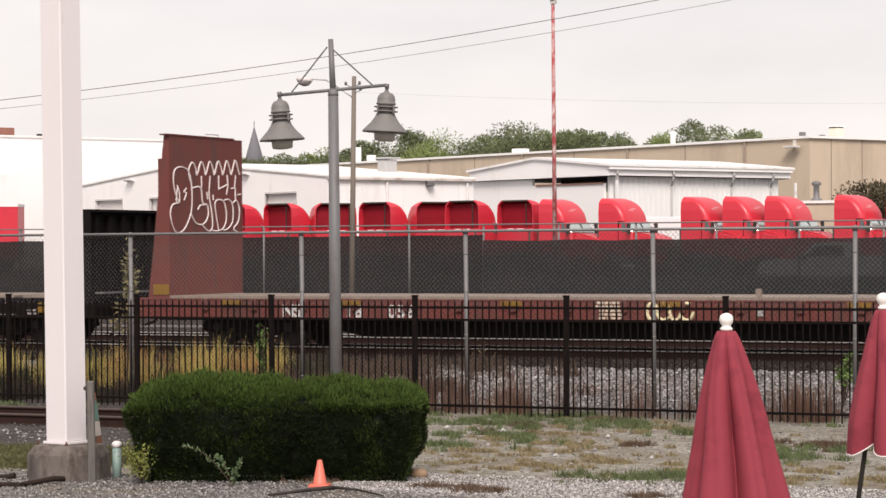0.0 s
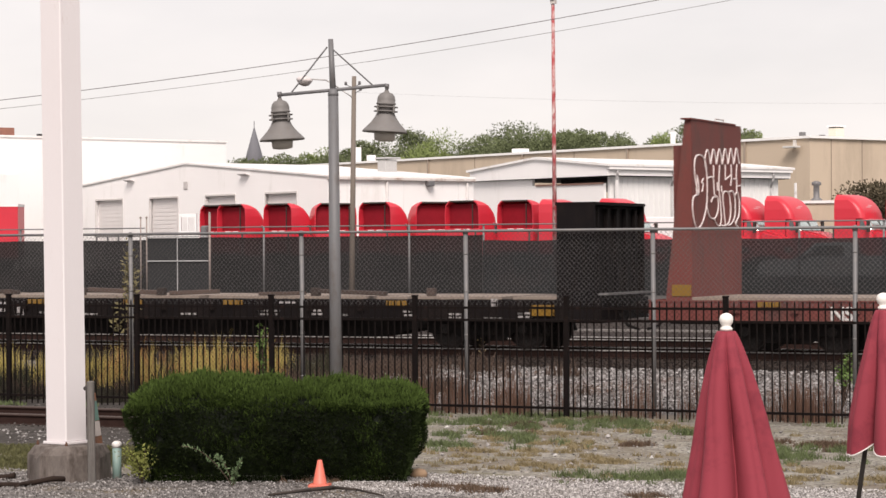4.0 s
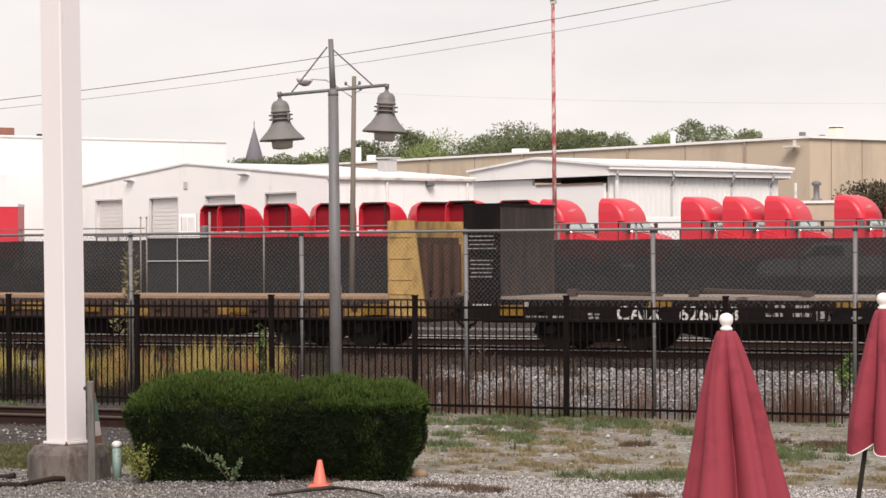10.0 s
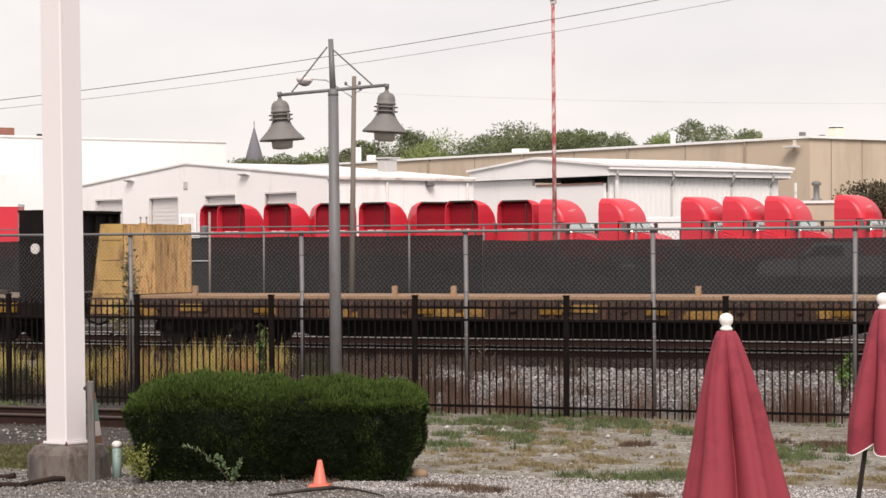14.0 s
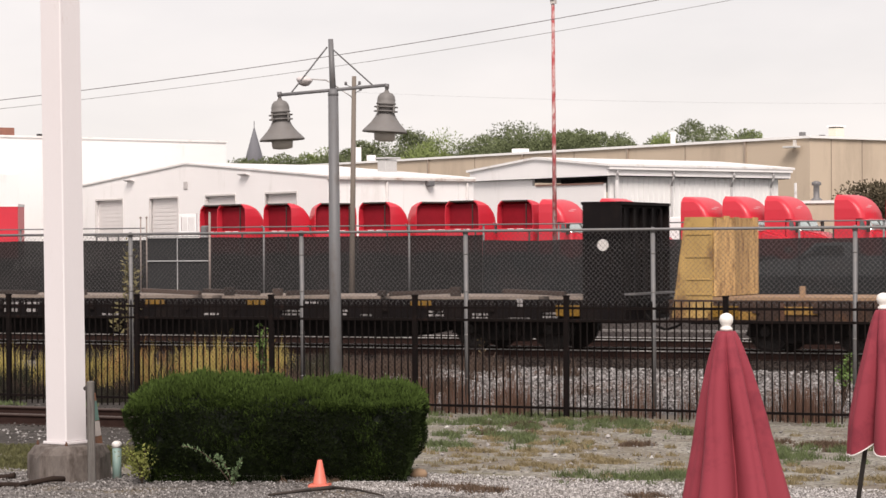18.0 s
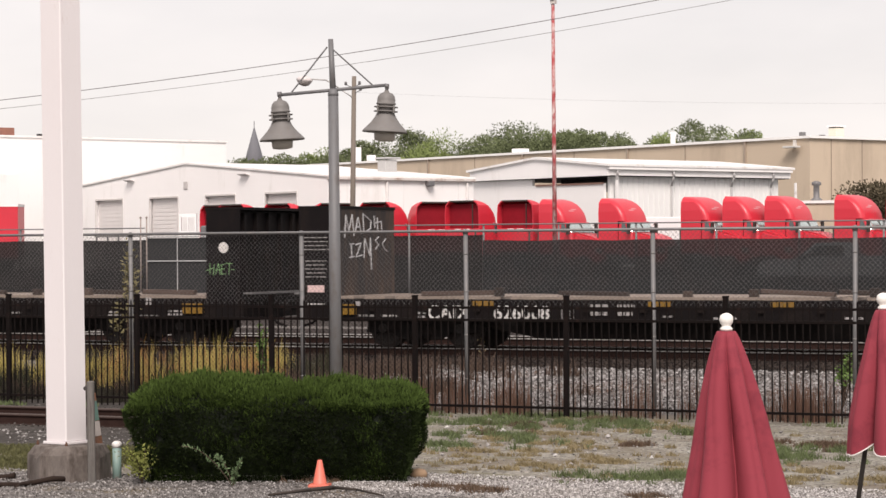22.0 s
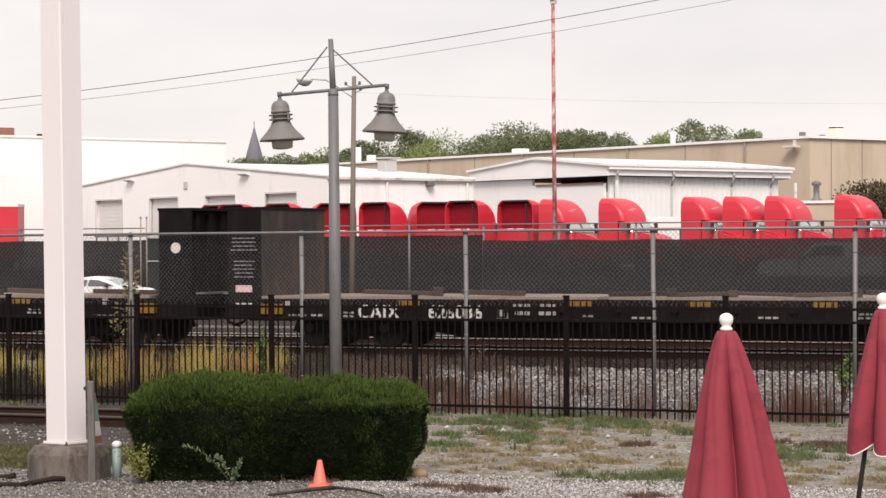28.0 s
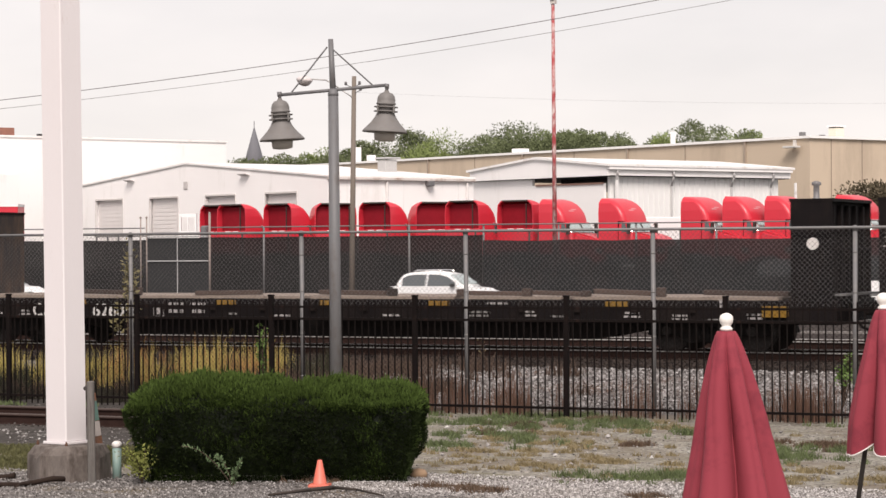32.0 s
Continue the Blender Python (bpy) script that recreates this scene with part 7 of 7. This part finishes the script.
def build_litter():
    b = thing("fallen_branch", "long thin dark branch lying across the gravel", "branch", pose(0, 0, 0.02))
    bm = B()
    for p0, p1, r0, r1 in (((-12.08, 21.75, 0.02), (-11.86, 22.25, 0.035), 0.013, 0.02), ((-11.86, 22.25, 0.035), (-11.76, 22.62, 0.03), 0.02, 0.024)):
        tube(bm, p0, p1, r0, r1, n=7)
    part("limb", bm, BARK, b)
    bm = B()
    for p0, p1, r0, r1 in (((-11.76, 22.62, 0.03), (-11.42, 22.50, 0.03), 0.018, 0.014), ((-11.42, 22.50, 0.03), (-10.95, 22.18, 0.015), 0.014, 0.008)):
        tube(bm, p0, p1, r0, r1, n=7)
    part("limb", bm, BARK, b)
    bm = B()
    lathe(bm, [(0.03, 0.0), (0.10, 0.02), (0.12, 0.06), (0.08, 0.10), (0.02, 0.115)], 9)
    for v in bm.verts:
        v.co += Vector((noise.noise(v.co * 9), noise.noise(v.co * 9 + Vector((3, 1, 2))), 0)) * 0.03
    tagged(part("rock", bm, mat("tan_rock", (0.36, 0.24, 0.15), 0.9, vary=0.2), at=pose(-11.55, 24.3, 0, 0, 0, 30)), "small tan rock beside the hedge", "rock")


build_litter()
SPRIG = mat("pale_sprig", (0.11, 0.17, 0.075), 0.8, vary=0.25)
leafy("vine", "olive-leaved vine climbing the chain-link post", "vine", pose(-22.05, 34.72, 0.05), 0.26, 2.5, 330, 0.07, mat("olive_leaves", (0.21, 0.18, 0.085), 0.8, vary=0.4), 3, 0.006, 0.82)
leafy("shrub", "small bright green shrub behind the iron fence", "shrub", pose(-9.95, 36.5, 0.06), 0.22, 0.82, 300, 0.05, mat("bright_leaves", (0.13, 0.22, 0.05), 0.8, vary=0.3), 4, 0.01, 0.6)
leafy("tall_weed", "tall thin green weed beside the fence post", "weed", pose(-19.8, 35.5, 0.03), 0.10, 1.3, 260, 0.06, mat("bright_leaves", (0.13, 0.22, 0.05)), 5)
leafy("hedge_sapling", "yellow-green sapling growing out of the hedge foot", "shrub", pose(-14.06, 22.46, 0.0), 0.28, 0.42, 560, 0.032, mat("yellow_leaves", (0.20, 0.22, 0.05), 0.8, vary=0.3), 6, 0.005)


def build_sprig():
    """Arching stems with paired leaflets, growing at the hedge foot."""
    t = thing("sprig", "pale leafy sprig arching before the hedge", "weed", pose(-13.00, 22.62, 0.0, 0, 0, 24.8))
    rs = random.Random(8)
    for tip, lift in (((-0.56, -0.05, 0.46), 0.12), ((-0.20, 0.0, 0.34), 0.10), ((0.10, -0.04, 0.30), 0.06), ((0.02, -0.08, 0.20), 0.03)):
        e = Vector(tip)
        pts = [Vector((0, 0, 0)).lerp(e, k / 8) + Vector((0, 0, lift * 4 * (k / 8) * (1 - k / 8))) for k in range(9)]
        bm = B()
        polytube(bm, pts, 0.004, 5)
        part("stem", bm, BROWNWEED, t)
        leaves = []
        for k in range(8, 40):
            u = k / 40 * 8
            p = pts[int(u)].lerp(pts[min(8, int(u) + 1)], u % 1)
            for s in (-1, 1):
                leaves.append((p, (rs.gauss(0, 0.5) - 0.2, rs.gauss(0, 0.5), s * 0.8 + rs.gauss(0, 0.3))))
        leaf_cloud("foliage", leaves, 0.026, SPRIG, t, "", 0.1, 9, 1.7)


build_sprig()
leafy("dry_seedling", "thin dry seedling by the track", "weed", pose(-18.6, 42.0, 0.3), 0.15, 0.6, 40, 0.03, DRYGRASS, 8, 0.006)


# ---- yard clutter ----
def build_yard_clutter():
    v = thing("vent_stack", "galvanised vent stack with a conical cap on a low tan block", "vent", pose(-35.94, 126.6, YARD_Z))
    part("block", bevel(boxes((-1.3, 2.2, -1.5, 1.5, 0, 3.75)), 0.03), TANWALL, v, "low tan plant room")
    part("roof_slab", boxes((-1.4, 2.3, -1.6, 1.6, 3.75, 3.9)), ROOFWHITE, v)
    bm = B()
    lathe(bm, [(0.34, 3.9), (0.32, 3.98), (0.17, 4.1), (0.16, 4.75), (0.26, 4.77), (0.26, 4.92), (0.1, 5.0)], 16)
    part("stack", bm, GALV, v)
    w = thing("box_truck", "white box truck parked behind the red trucks", "truck", pose(-42.9, 122.5, YARD_Z, 0, 0, 20))
    part("cargo_box", bevel(boxes((-1.6, 1.5, -1.2, 1.2, 0.9, 3.05)), 0.04), CARWHITE, w)
    part("cab", bevel(boxes((1.6, 3.0, -1.05, 1.05, 0.6, 2.4)), 0.15, 2), CARWHITE, w)
    for x in (-0.8, 2.4):
        for s in (-1, 1):
            bm = B()
            tube(bm, (x, s * 0.85, 0.45), (x, s * 1.1, 0.45), 0.45, n=14)
            part("wheel", bm, TYRE, w)
    f = thing("lift_mast", "white fork-lift mast standing by the roller doors", "forklift", pose(-66.5, 111.0, YARD_Z, 0, 0, 20))
    for x in (-0.42, 0.42):
        part("mast", boxes((x - 0.05, x + 0.05, -0.1, 0.1, 0, 3.4)), CARWHITE, f)
    part("mast", boxes((-0.03, 0.03, -0.06, 0.06, 0, 3.3)), CARWHITE, f)
    part("cross_bar", boxes((-0.42, 0.42, -0.05, 0.05, 3.2, 3.4)), CARWHITE, f)
    part("cross_bar", boxes((-0.42, 0.42, -0.05, 0.05, 2.3, 2.45)), CARWHITE, f)
    part("counterweight", bevel(boxes((0.62, 0.95, 0.2, 1.6, 0.2, 2.75)), 0.08), LAMPGREY, f)
    k = thing("pipe_rack", "low white pipe rack behind the screened fence", "rack", pose(-60.4, 94.5, YARD_Z))
    for x in (-1.2, -0.6, 0.0, 0.6, 1.2, 1.6):
        part("upright", boxes((x - 0.03, x + 0.03, -0.03, 0.03, 0, 2.05)), LAMPGREY, k)
    for z in (1.75, 2.05):
        part("rail", boxes((-1.3, 1.7, -0.04, 0.04, z, z + 0.06)), GALV, k)




def build_trailer():
    """Red box trailer whose rear end stands at the edge of the yard."""
    t = thing("box_trailer", "red box trailer with a pale top rail parked in the yard", "trailer", pose(-81.55, 117.0, YARD_Z, 0, 0, 26))
    part("cargo_box", bevel(boxes((-9.0, 0.0, -1.25, 1.25, 1.0, 4.12)), 0.03), TRUCKRED, t)
    part("top_rail", boxes((-9.0, 0.02, -1.28, -1.25, 4.04, 4.2), (0.0, 0.02, -1.25, 1.25, 4.04, 4.2)), WHITE, t, "pale aluminium top rail")
    part("chassis", boxes((-8.6, -0.2, -0.5, 0.5, 0.8, 1.0)), DARKPOLE, t)
    for x in (-2.4, -1.1):
        for sy in (-1, 1):
            bm = B()
            tube(bm, (x, sy * 0.8, 0.5), (x, sy * 1.15, 0.5), 0.5, n=16)
            part("wheel", bm, TYRE, t)
    for sy in (-0.4, 0.4):
        part("landing_leg", boxes((-7.2, -7.05, sy - 0.08, sy + 0.08, 0.0, 0.8)), GALV, t)


build_yard_clutter()
build_trailer()
build_tree(pose(-36.0, 139.5, 1.2), 5.2, 2.6, 91, REDBUSH, "dark reddish leafy tree beside the tan warehouse", 16000, leaf_size=0.15)

# ---- what moves ----
def motions():
    for c, mid in CARS:
        walk(c, [(t, pose(mid + run(t), TRACK_Y, RAIL_Z)) for t in range(33)])
    # wheels of the train roll without slipping
    for w in WHEELSETS:
        rest = w.matrix_basis.translation.copy()
        walk(w, [(k * 0.16, Matrix.Translation(rest) @ Matrix.Rotation(run(k * 0.16) / 0.42, 4, "Y")) for k in range(201)])
    # road vehicles: time and place of the rear bumper, and speed
    for v, t0, x0, speed in ((red_car, 23.0, -52.05, 14.5), (white_cross, 25.5, -52.7, 14.2), (white_sedan, 29.5, -33.75, 14.2), (white_pickup, 30.5, -41.3, 13.3), (white_suv, 31.0, -52.42, 13.0), (last_car, 32.0, -60.2, 13.5)):
        walk(v, [(t, pose(x0 + (t - t0) * speed, ROAD_Y, 0.19)) for t in (0, 8, 16, 24, 32)])


motions()
